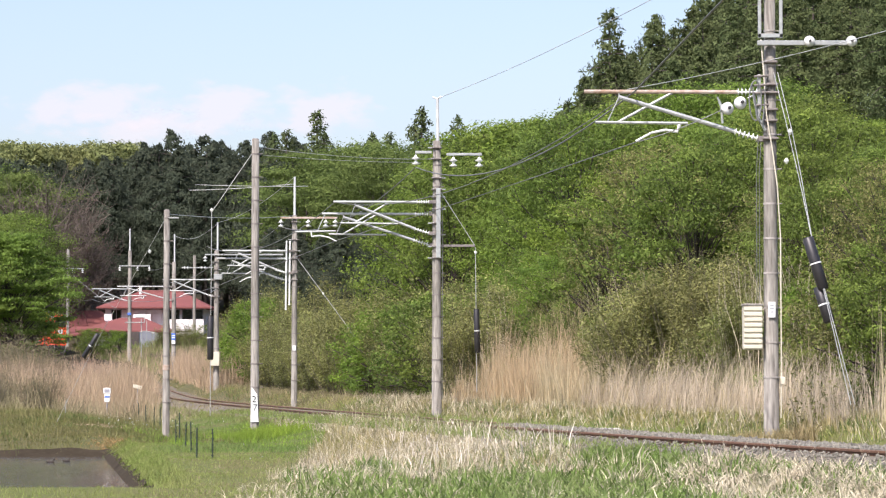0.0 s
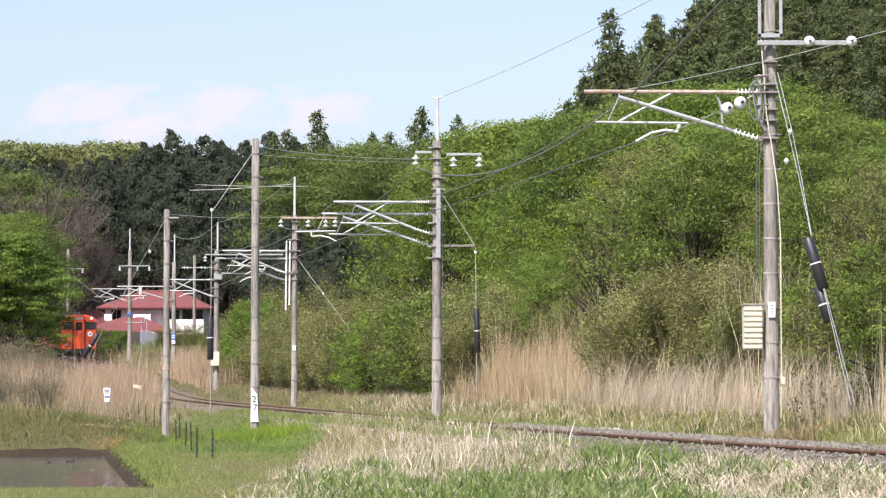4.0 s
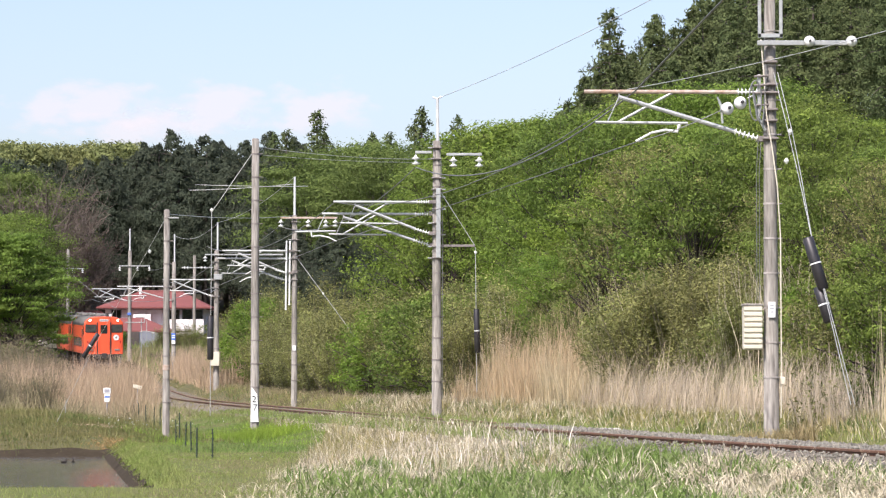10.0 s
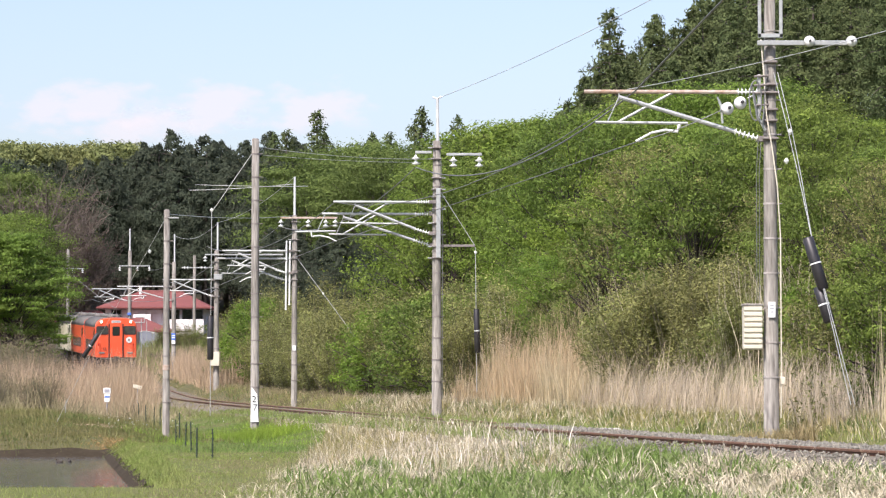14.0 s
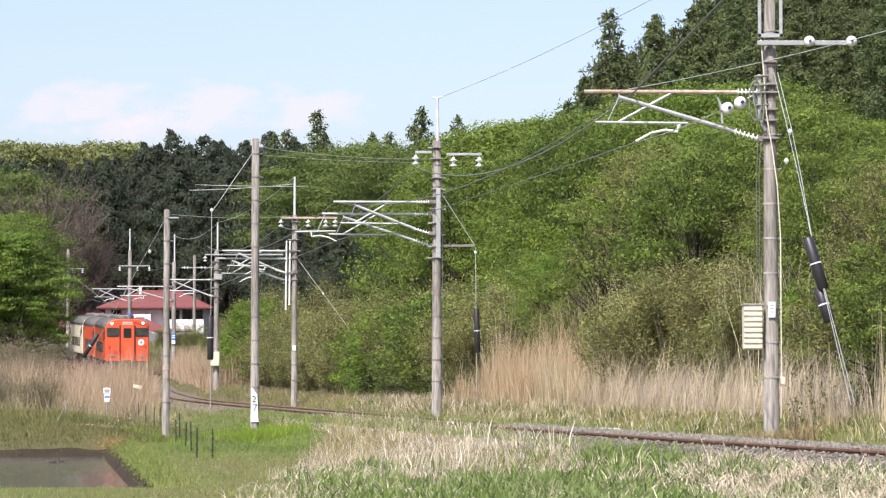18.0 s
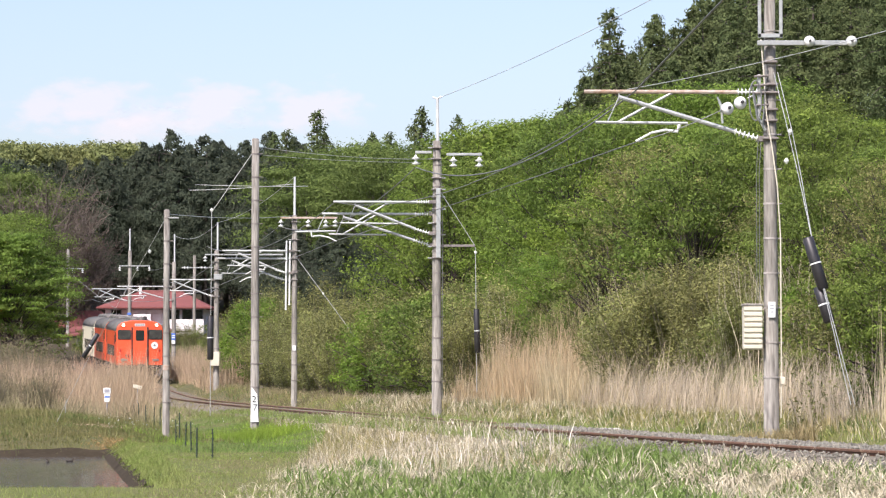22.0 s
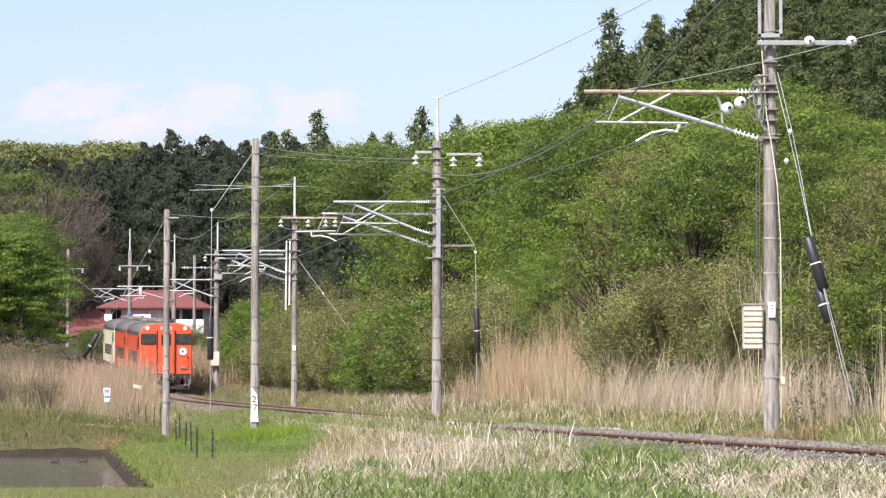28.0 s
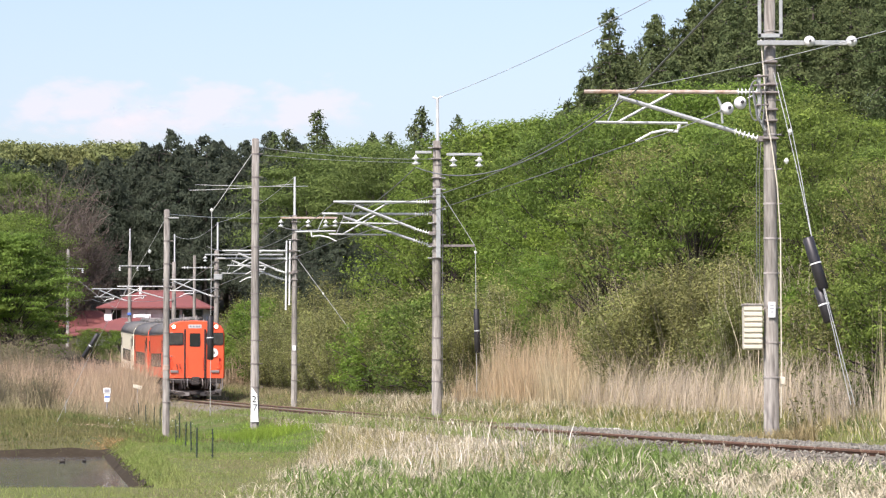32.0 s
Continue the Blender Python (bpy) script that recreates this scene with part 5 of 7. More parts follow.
# how high the woods stand as seen from the meadow: way to the right, rise per metre
RIDGE_X = (-0.16, -0.13, -0.09, -0.058, -0.045, -0.017, 0.0, 0.013, 0.03, 0.055)
RIDGE_E = (0.077, 0.080, 0.087, 0.085, 0.085, 0.085, 0.086, 0.090, 0.094, 0.096)
BANK_X = (-0.06, -0.037, -0.029, -0.02, -0.008, 0.0, 0.013, 0.03, 0.055, 0.093, 0.12, 0.135, 0.16)
BANK_E = (0.023, 0.0245, 0.034, 0.047, 0.075, 0.089, 0.094, 0.098, 0.099, 0.098, 0.102, 0.096, 0.086)
HILL_X = (0.034, 0.039, 0.046, 0.055, 0.069, 0.083, 0.10, 0.16)
HILL_E = (0.085, 0.092, 0.105, 0.114, 0.122, 0.132, 0.148, 0.17)


def fitted(x, y, height, xs, es, low=0.86, high=1.02):
    """Scale of a tree of that height whose tip just reaches the wood's outline."""
    tip = 1.0 + float(np.interp(x / y, xs, es)) * y * R.uniform(low, high)
    return max(0.25, (tip - gz(x, y)) / height)


R = random.Random(21)
BROAD = [broad_tree_meshes(11, 7.5, 3.0, 68, 26000, 0.068, LEAF, flat=0.45, tuft=1.22), broad_tree_meshes(12, 8.5, 3.3, 72, 28000, 0.068, LEAF, flat=0.45, tuft=1.22),
         broad_tree_meshes(13, 7.0, 2.8, 62, 24000, 0.066, LEAF_BRIGHT, flat=0.48, tuft=1.22), broad_tree_meshes(14, 8.0, 3.1, 100, 18000, 0.06, LEAF_OLIVE, flat=0.6)]
BEHIND = [broad_tree_meshes(15, 7.5, 3.0, 80, 11500, 0.086, LEAF, flat=0.4, low=0.38, twigs=0), broad_tree_meshes(16, 8.5, 3.3, 84, 12000, 0.086, LEAF, flat=0.4, low=0.38, twigs=0),
          broad_tree_meshes(17, 7.0, 2.8, 70, 10500, 0.086, LEAF_BRIGHT, flat=0.42, low=0.38, twigs=0), broad_tree_meshes(18, 8.0, 3.1, 66, 8500, 0.095, LEAF_OLIVE, flat=0.6, twigs=1)]
SHRUB = [osier_meshes(31, 3.4, 1.8, 48, 13000, 0.042, LEAF_OLIVE, TWIG_OLIVE),
         broad_tree_meshes(32, 3.0, 1.6, 46, 7600, 0.056, LEAF, flat=0.6, low=0.06, twigs=1),
         broad_tree_meshes(33, 2.6, 1.4, 42, 7000, 0.054, LEAF_BRIGHT, flat=0.6, low=0.05, twigs=1)]
CEDAR = [cedar_meshes(41, 17, 3.2, 200, 15000, 0.12, NEEDLE, ragged=0.4), cedar_meshes(42, 15, 3.0, 190, 14000, 0.12, NEEDLE, ragged=0.5), cedar_meshes(43, 18, 2.8, 160, 13000, 0.12, NEEDLE, low=0.25, ragged=0.6)]
DARK = [cedar_meshes(51, 16, 3.6, 200, 15000, 0.16, NEEDLE_DARK, low=0.34, ragged=0.5, blunt=2.0), cedar_meshes(52, 17.5, 3.8, 200, 15000, 0.16, NEEDLE_DARK, low=0.34, ragged=0.55, blunt=1.8),
        cedar_meshes(53, 15, 3.9, 160, 13500, 0.16, NEEDLE_DARK, low=0.34, ragged=0.6, blunt=3.0)]
FAR_SHRUB = [osier_meshes(34, 3.4, 1.8, 46, 11000, 0.044, LEAF_OLIVE, TWIG_OLIVE),
             broad_tree_meshes(35, 3.0, 1.6, 44, 6000, 0.058, LEAF, flat=0.6, low=0.06, twigs=0), broad_tree_meshes(36, 2.6, 1.4, 44, 6000, 0.057, LEAF_BRIGHT, flat=0.6, low=0.05, twigs=0)]
TOPS = [cedar_meshes(45, 17, 3.2, 110, 7500, 0.13, NEEDLE, low=0.45, ragged=0.4), cedar_meshes(46, 15, 3.0, 110, 7500, 0.13, NEEDLE, low=0.45, ragged=0.5), cedar_meshes(47, 18, 2.8, 100, 7000, 0.13, NEEDLE, low=0.45, ragged=0.6)]
DARK_TOPS = [cedar_meshes(54, 16, 3.6, 100, 4600, 0.2, NEEDLE_DARK, low=0.5, ragged=0.5, blunt=2.0), cedar_meshes(55, 17.5, 3.8, 100, 4600, 0.2, NEEDLE_DARK, low=0.5, ragged=0.55, blunt=1.8), cedar_meshes(56, 15, 3.9, 90, 4400, 0.2, NEEDLE_DARK, low=0.5, ragged=0.6, blunt=3.0)]
FEATHER = cedar_meshes(44, 16, 3.7, 150, 7200, 0.13, NEEDLE, low=0.1, ragged=0.5, blunt=1.3)
MID = [broad_tree_meshes(19, 7.5, 3.0, 24, 13500, 0.085, LEAF_MID, flat=0.26, low=0.5, twigs=0, tuft=1.75), broad_tree_meshes(20, 8.5, 3.3, 26, 14500, 0.085, LEAF_MID, flat=0.26, low=0.5, twigs=0, tuft=1.75)]
SCRUB_BUSH = osier_meshes(37, 3.2, 2.4, 64, 5600, 0.05, LEAF_SCRUB, BARK_GREY)
BARE = bare_tree_meshes(61, 8, 3.2, BARK_GREY)

L_BROAD = "leafy deciduous tree in fresh spring green"
L_SHRUB = "dense shrub in spring leaf on the bank"
L_CEDAR = "tall green cedar on the hillside"
L_DARK = "dark cedar of the plantation behind the house"

# the wooded bank on the far side of the line
TALL = (7.5, 8.5, 7.0, 8.0)
for y in np.arange(52, 138, 3.5):
    for row, u in enumerate((8.0, 11.6, 16.0, 22.0)):
        yy = y + R.uniform(-1.3, 1.3)
        x = float(track_x(yy)) + u + R.uniform(-1.2, 1.2)
        if x > 0.168 * yy + 2.5 or (yy > 92 and row == 0) or (yy > 118 and row == 1):
            continue
        kind = R.choice((0, 0, 1, 1, 2, 2)) if row else R.choice((0, 2, 0, 3))
        most = fitted(x, yy, TALL[kind], BANK_X, BANK_E)
        sc = min(most, R.uniform(0.95, 1.35) * (0.62, 0.85, 1.05, 1.2)[row])
        tree("tree", (BROAD if row < 2 else BEHIND)[kind], x, yy, L_BROAD if kind < 3 else "thin olive-green tree in first leaf on the bank", "tree", "bank trees", scale=sc, turn=R.uniform(0, 360))
for q, y, e, k in ((-0.003, 117, 0.066, 2), (0.002, 113, 0.076, 0)):
    tree("tree", BROAD[k], q * y, y, L_BROAD, "tree", "bank trees", scale=(1 + e * y - gz(q * y, y)) / TALL[k], turn=R.uniform(0, 360))
for q, y, e in ((0.068, 72, 0.036), (0.075, 69, 0.042), (0.082, 71, 0.047), (0.089, 68, 0.046), (0.096, 70, 0.048), (0.103, 66, 0.046), (0.110, 68, 0.045), (0.118, 64, 0.040)):
    tree("shrub", SHRUB[0], q * y, y, "light olive willow-like shrub with pale stems", "shrub", "bank shrubs", scale=(1 + e * y - gz(q * y, y)) / 3.5, turn=R.uniform(0, 360))
for i, (q, e) in enumerate(((0.006, 0.0805), (0.0115, 0.0855), (0.0175, 0.0885), (0.0245, 0.0895), (0.031, 0.090), (0.038, 0.090), (0.045, 0.090), (0.052, 0.0905))):
    y, k = 121 + 7 * (i % 2), (0, 2, 1)[i % 3]
    tree("tree", BEHIND[k], q * y, y, "leafy tree along the top of the bank", "tree", "bank trees", scale=(1 + e * y - gz(q * y, y)) / TALL[k], turn=R.uniform(0, 360))
# shrubs at the foot of the bank
for y in np.arange(47, 165, 2.3):
    for u in (5.8, 7.4):
        yy = y + R.uniform(-0.8, 0.8)
        x = float(track_x(yy)) + u + R.uniform(-0.5, 0.5) + (0.6 if yy < 90 else 0)
        if x > 0.165 * yy + 1:
            continue
        kind = R.choice((0, 0, 0, 0, 0, 0, 1)) * (yy < 100) if yy > 85 else R.choice((0, 1, 1, 2))
        sc = min(fitted(x, yy, 3.3, BANK_X, BANK_E), R.uniform(0.75, 1.1) * (1.2 if yy > 85 else 1.0))
        tree("shrub", (SHRUB if yy < 92 else FAR_SHRUB)[kind], x, yy, L_SHRUB if kind else "olive-grey shrub with thin twigs on the bank", "shrub", "bank shrubs", scale=sc, turn=R.uniform(0, 360))
# open trees whose dark stems show before the bank
OPEN = broad_tree_meshes(22, 7.5, 2.6, 26, 4200, 0.092, LEAF, flat=0.35, low=0.5)
for x, y, sc in ((6.0, 73.5, 0.7), (4.6, 78, 0.74), (8.7, 66, 0.62), (10.4, 60, 0.6)):
    tree("tree", OPEN, x, y, "open-crowned tree with dark stems at the foot of the bank", "tree", "open bank trees", scale=sc, turn=R.uniform(0, 360))
PALE_BUSH = osier_meshes(62, 1.7, 0.75, 16, 90, 0.04, LEAF_OLIVE, REED_PALE)
for x, y, sc in ((6.75, 50.9, 1.0), (7.0, 51.4, 0.85)):
    tree("bare_bush", PALE_BUSH, x, y, "nearly leafless pale-twigged bush behind the stay wires", "shrub", "bare bushes", "crown", sc, R.uniform(0, 360))
for x, y, sc, k in ((-2.35, 108, 1.3, 2), (-1.7, 110, 1.2, 2), (-2.9, 111, 1.1, 2), (-0.9, 99, 1.15, 1), (-0.3, 97, 1.0, 1)):
    tree("shrub", FAR_SHRUB[k], x, y, "bright green bush before the olive thicket" if k == 2 else "dark leafy bush behind the second mast", "shrub", "bank shrubs", scale=sc, turn=R.uniform(0, 360))
# bushes by the fourth mast
for x, y, sc, k in ((-9.9, 154, 1.5, 2), (-9.2, 152, 1.3, 2), (-8.4, 146, 1.2, 0), (-7.2, 140, 1.3, 0), (-10.5, 158, 1.75, 2), (-11.3, 160, 1.3, 2), (-11.2, 160, 1.2, 2), (-13.4, 172, 0.85, 0), (-15.0, 195, 0.95, 0), (-13.0, 188, 1.3, 0), (-17.2, 208, 0.75, 1), (-9.5, 170, 1.4, 0), (-6.5, 160, 1.5, 0), (-11.0, 186, 1.4, 0)):
    tree("shrub", FAR_SHRUB[k], x, y, L_SHRUB, "shrub", "trackside shrubs", scale=sc, turn=R.uniform(0, 360))
# mid-distance wood
for i in range(26):
    y = R.uniform(196, 250)
    x = R.uniform(-0.05, 0.03) * y
    kind = R.choice((0, 1))
    sc = fitted(x, y, TALL[kind], RIDGE_X, RIDGE_E, 0.72, 0.98)
    tree("tree", MID[kind], x, y, L_BROAD, "tree", "wood behind the bend", scale=min(sc, 2.1), turn=R.uniform(0, 360))
for q, y, e, k in ((-0.0447, 291, 0.095, 1), (-0.0555, 287, 0.088, 0), (-0.060, 292, 0.087, 0), (-0.0250, 292, 0.087, 1), (-0.0190, 290, 0.087, 0), (-0.0075, 262, 0.096, 1), (0.0052, 262, 0.093, 1), (-0.010, 268, 0.090, 0), (-0.0420, 294, 0.087, 0)):
    x = q * y
    tree("cedar_tree", FEATHER, x, y, "tall dark cedar standing above the wood", "cedar", "skyline cedars", scale=(1 + e * y - gz(x, y)) / 16, turn=R.uniform(0, 360))
# dark cedars added where the wood has only deep shade under its canopy
for q, y, e in ((-0.043, 192, 0.050), (-0.036, 186, 0.053), (-0.029, 190, 0.053), (-0.048, 196, 0.038), (-0.024, 184, 0.052), (-0.055, 200, 0.056), (-0.061, 204, 0.053), (-0.051, 194, 0.052), (-0.019, 186, 0.048)):
    tree("cedar_tree", DARK[0], q * y, y, "dark cedar added to stand for the shade behind the masts", "cedar", "hollow cedars", scale=(1 + e * y - gz(q * y, y)) / 16, turn=R.uniform(0, 360))
# cedar hill
for depth, count, low, high in ((150, 20, 0.74, 0.88), (166, 22, 0.90, 1.0), (184, 14, 0.95, 1.02)):
    for i in range(count):
        y = depth + R.uniform(-7, 7)
        x = (0.036 + 0.134 * (i + R.uniform(0.15, 0.85)) / count) * y
        if x - float(track_x(y)) < 21:
            continue
        k = R.choice((0, 1, 2))
        sc = fitted(x, y, (17, 15, 18)[k], HILL_X, HILL_E, low, high)
        tree("cedar_tree", (CEDAR if depth == 150 else TOPS)[k], x, y, L_CEDAR, "cedar", "cedars of the hill", scale=min(sc, 1.2), turn=R.uniform(0, 360))
tree("cedar_tree", FEATHER, 0.0592 * 168, 168, "slender cedar rising above the others", "cedar", "cedars of the hill", scale=(1 + 0.131 * 168 - gz(9.95, 168)) / 16)
for i in range(13):
    y = R.uniform(100, 140)
    x = R.uniform(0.05, 0.17) * y
    k = R.choice((0, 1, 2, 2))
    tree("tree", BEHIND[k], x, y, L_BROAD, "tree", "hill trees", scale=min(1.4, fitted(x, y, TALL[k], BANK_X, BANK_E, 0.9, 1.05)), turn=R.uniform(0, 360))
for x, y, e in ((10.0, 106, 0.1035), (12.2, 112, 0.098), (15.6, 108, 0.091)):
    tree("tree", BROAD[2], x, y, "bright yellow-green tree below the cedars", "tree", "hill trees", scale=(1 + e * y - gz(x, y)) / 7.0, turn=R.uniform(0, 360))
# plantation behind the house
for row, (y0, n) in enumerate(((283, 15), (295, 17), (305, 17), (318, 16))):
    for i in range(n):
        y = y0 + R.uniform(-4, 4)
        x = (-0.166 + 0.145 * (i + R.uniform(0.2, 0.8)) / n) * y
        if abs(x - float(track_x(y))) < 4:
            continue
        k = R.choice((0, 1, 2))
        sc = fitted(x, y, (16, 17.5, 15)[k], RIDGE_X, RIDGE_E, 0.78 + 0.05 * row, 0.94 + 0.03 * row)
        tree("cedar_tree", (DARK if row < 2 else DARK_TOPS)[k], x, y, L_DARK, "cedar", "plantation cedars", scale=sc, turn=R.uniform(0, 360))
# pale wood on the farther ridge
YELLOW = broad_tree_meshes(71, 8.0, 3.3, 60, 4600, 0.19, LEAF_YELLOW, twigs=0)
for i in range(26):
    y = R.uniform(372, 392)
    x = (-0.165 + 0.10 * (i + R.uniform(0, 1)) / 26) * y
    tree("tree", YELLOW, x, y, "yellow-green tree on the far ridge", "tree", "far ridge trees", scale=fitted(x, y, 8, (-0.11, -0.09), (0.0825, 0.077), 0.98, 1.01), turn=R.uniform(0, 360))
for x, y, sc, a in ((-32.4, 207.5, 1.25, 70), (-32.8, 220.5, 1.45, 40), (-35.6, 226.5, 1.4, 200), (-38.0, 212, 1.2, 100)):
    tree("tree", BROAD[1], x, y, L_BROAD, "tree", "trees by the bend", scale=sc, turn=a)
# the broad trees beside the line, and the thicket round them
LAYERED = broad_tree_meshes(81, 9.4, 4.2, 170, 42000, 0.115, LEAF_FRESH, flat=0.2, low=0.16)
tree("tree", LAYERED, -28.3, 184, "broad layered tree in full green leaf beside the track", "tree")
tree("tree", LAYERED, -32.3, 181, "broad layered tree in full green leaf beside the track", "tree", scale=1.02, turn=130)
for x, y, sc in ((-24.9, 160, 0.95), (-23.4, 158, 0.85), (-22.2, 156, 0.8), (-26.0, 164, 1.0), (-20.9, 153, 0.62), (-25.4, 168, 1.05), (-23.8, 168, 0.95), (-24.2, 152, 0.7), (-22.6, 148, 0.6)):
    tree("shrub", SCRUB_BUSH, x, y, "tall brown-grey scrub before the broad tree", "shrub", "field scrub", scale=sc, turn=R.uniform(0, 360))
for x, y, e in ((-38.4, 262, 0.068), (-36.9, 264, 0.071), (-40.6, 264, 0.07), (-35.2, 262, 0.058), (-33.9, 266, 0.052)):
    if abs(x - float(track_x(y))) > 3.5:
        tree("bare_tree", BARE, x, y, "leafless grey-brown tree at the wood's edge", "tree", "bare trees", "twig_crown", (1 + e * y - gz(x, y)) / 8.3, R.uniform(0, 360))
for x, y, sc in ((-41.8, 270, 2.0), (-43.6, 276, 2.1), (-40.4, 268, 1.3)):
    tree("tree", MID[1], x, y, "dull green tree at the edge of the plantation", "tree", "trees by the bend", scale=sc, turn=R.uniform(0, 360))
for i in range(11):
    y = 158 + 2.2 * i + R.uniform(-1, 1)
    x = -0.158 * y + R.uniform(0, 3.6)
    tree("shrub", SCRUB_BUSH, x, y, "brown-grey scrub below the broad tree", "shrub", "field scrub", scale=R.uniform(0.35, 0.62), turn=R.uniform(0, 360))
for x, y, sc in ((-20.5, 138, 0.36), (-19.0, 136, 0.4)):
    tree("shrub", FAR_SHRUB[1], x, y, "low green bush among the brown scrub", "shrub", "field bushes", scale=sc, turn=R.uniform(0, 360))
for x, y, sc, k in ((-26.4, 230, 0.8, 2), (-27.2, 232, 0.7, 1), (-28.6, 234, 0.75, 1), (-29.6, 236, 0.7, 1), (-23.2, 233, 0.5, 0), (-29.0, 233, 0.6, 1), (-21.8, 230, 0.6, 0), (-20.2, 226, 0.6, 0), (-30.4, 240, 0.7, 1)):
    tree("shrub", FAR_SHRUB[k], x, y, "green garden bush in front of the house", "shrub", "garden bushes", scale=sc, turn=R.uniform(0, 360))
for i in range(30):
    y = R.uniform(100, 150)
    x = float(track_x(y)) - R.uniform(6.5, 13.0)
    if x < -0.17 * y or abs(x + 13.3) < 1.2:
        continue
    tree("shrub", SCRUB_BUSH, x, y, "brown-grey scrub at the edge of the field", "shrub", "field scrub", scale=R.uniform(0.3, 0.55), turn=R.uniform(0, 360))

# ---------------------------------------------------------------- grasses


def blades(name, x, y, h, width, lean, mat, rs, label, base=None, category="grass", bend=0.5, short=False, ways=None):
    """Curved tapering blades, one island each."""
    n = len(x)
    z = ground_z(x, y) - 0.03 if base is None else base
    yaw = rs.uniform(0, 6.283, n)
    side = np.stack([np.cos(yaw), np.sin(yaw), np.zeros(n)], -1) * (width / 2)[:, None]
    la = rs.uniform(0, 6.283, n) if ways is None else ways
    tilt = np.stack([np.cos(la), np.sin(la), np.zeros(n)], -1) * (h * lean)[:, None]
    p = np.stack([x, y, z], -1)
    up = np.array([0, 0, 1.0])
    m1 = p + tilt * 0.35 + up * (h * 0.55)[:, None]
    tip = p + tilt + up * (h * (1 - bend * lean * lean))[:, None]
    if short:
        me = scatter_mesh(name, np.stack([p - side, p + side, tip], 1), 3, mat, [(0, 1, 2)])
        return tagged(new(name, me), label, category, kind="stuff")
    v = np.stack([p - side, p + side, m1 + side * 0.8, m1 - side * 0.8, tip + side * 0.12, tip - side * 0.12], 1)
    me = scatter_mesh(name, v, 6, mat, [(0, 1, 2, 3), (3, 2, 4, 5)])
    return tagged(new(name, me), label, category, kind="stuff")


def tussocks(name, cx, cy, top, per, spread, width, lean, mat, rs, label, category="grass", short=False, drift=0.0):
    """Fans of stems, each fan rising from one root; top: height of each fan; drift: a common lean to the right."""
    n = len(cx)
    a = rs.uniform(0, 6.283, (n, per))
    q = np.sqrt(rs.uniform(0, 1, (n, per)))
    x = (cx[:, None] + spread * q * np.cos(a)).reshape(-1)
    y = (cy[:, None] + spread * q * np.sin(a)).reshape(-1)
    h = (top[:, None] * rs.uniform(0.45, 1.08, (n, per)) * (1.06 - 0.3 * q)).reshape(-1)
    le = (lean * (0.25 + q) * rs.uniform(0.3, 1.3, (n, per))).reshape(-1)
    vx, vy = (np.cos(a) * le.reshape(n, per) + drift).reshape(-1), (np.sin(a) * le.reshape(n, per)).reshape(-1)
    return blades(name, x, y, h, width * rs.uniform(0.6, 1.3, n * per), np.hypot(vx, vy), mat, rs, label, category=category, short=short, ways=np.arctan2(vy, vx))


def field_points(n, y0, y1, rs, edge=0.168):
    """Points spread evenly over the wedge of land between two distances."""
    y = np.sqrt(rs.uniform(y0 * y0, y1 * y1, n))
    x = rs.uniform(-edge, edge, n) * y
    return x, y, x - track_x(y)


def line_points(n, y0, y1, u0, u1, rs):
    """Points spread evenly along the line between two offsets."""
    y, u = rs.uniform(y0, y1, n), rs.uniform(u0, u1, n)
    return track_x(y) + u, y, u


def in_pond(x, y):
    wob = 0.12 * waves(x, y, 0.9, 11)
    return np.minimum(pond_edge(y) - x - 0.12 + wob, np.minimum(y - 43.4, (POND_FAR - y) * 0.6 + wob)) > -0.75


rs = np.random.RandomState(77)
straw_1 = lambda x, y, u: (u > -6.2 + 0.9 * waves(x, y, 3, 1)) & (u < -1.2) & (y > 44.5 + 1.5 * waves(x, y, 2.5, 3)) & (y < 80) & (x > -2.7) & (x < 2.4 + 0.5 * waves(x, y, 2.5, 5))
straw_2 = lambda x, y, u: (x > 3.4 + 0.4 * waves(x, y, 2, 2)) & (u < -1.45) & (y < 42.5)
lush = lambda x, y: (x > 0.2 + 0.6 * waves(x, y, 3, 8)) & (x < 3.5) & (y < 47)

patch = lambda x, y, size, seed, soft: rs.uniform(-soft, soft, len(x)) + waves(x, y, size, seed)
open_track = lambda y, u: (u > -1.5) & (y < 48)
x, y, u = field_points(420000, 29, 84, rs)
k = (u < -1.5) & ~in_pond(x, y) & ~open_track(y, u) & (patch(x, y, 4, 6, 0.6) > -0.35) & ~((y > 70) & (u < -4.5) & (rs.uniform(0, 1, len(x)) < 0.85)) & ~((straw_1(x, y, u) | straw_2(x, y, u)) & (rs.uniform(0, 1, len(x)) < 0.75))
x, y, u = x[k], y[k], u[k]
hg = rs.uniform(0.03, 0.10, len(x)) * (1 + 0.5 * waves(x, y, 6, 7)) * (1 + 0.7 * step(-2.5, 0, x))
blades("meadow_grass", x, y, hg, rs.uniform(0.009, 0.018, len(x)), rs.uniform(0.1, 0.7, len(x)), BLADE, rs, "short mixed green meadow grass", short=True)
x, y, u = field_points(58000, 29, 52, rs)
k = (u < -1.5) & ~in_pond(x, y) & ~open_track(y, u) & (patch(x, y, 1.6, 12, 0.25) > 0.22 - 0.5 * lush(x, y) + 0.35 * step(-1.2, -2.6, x)) & (x > -2.5) & ~(straw_1(x, y, u) & (rs.uniform(0, 1, len(x)) < 0.85))
x, y, u = x[k], y[k], u[k]
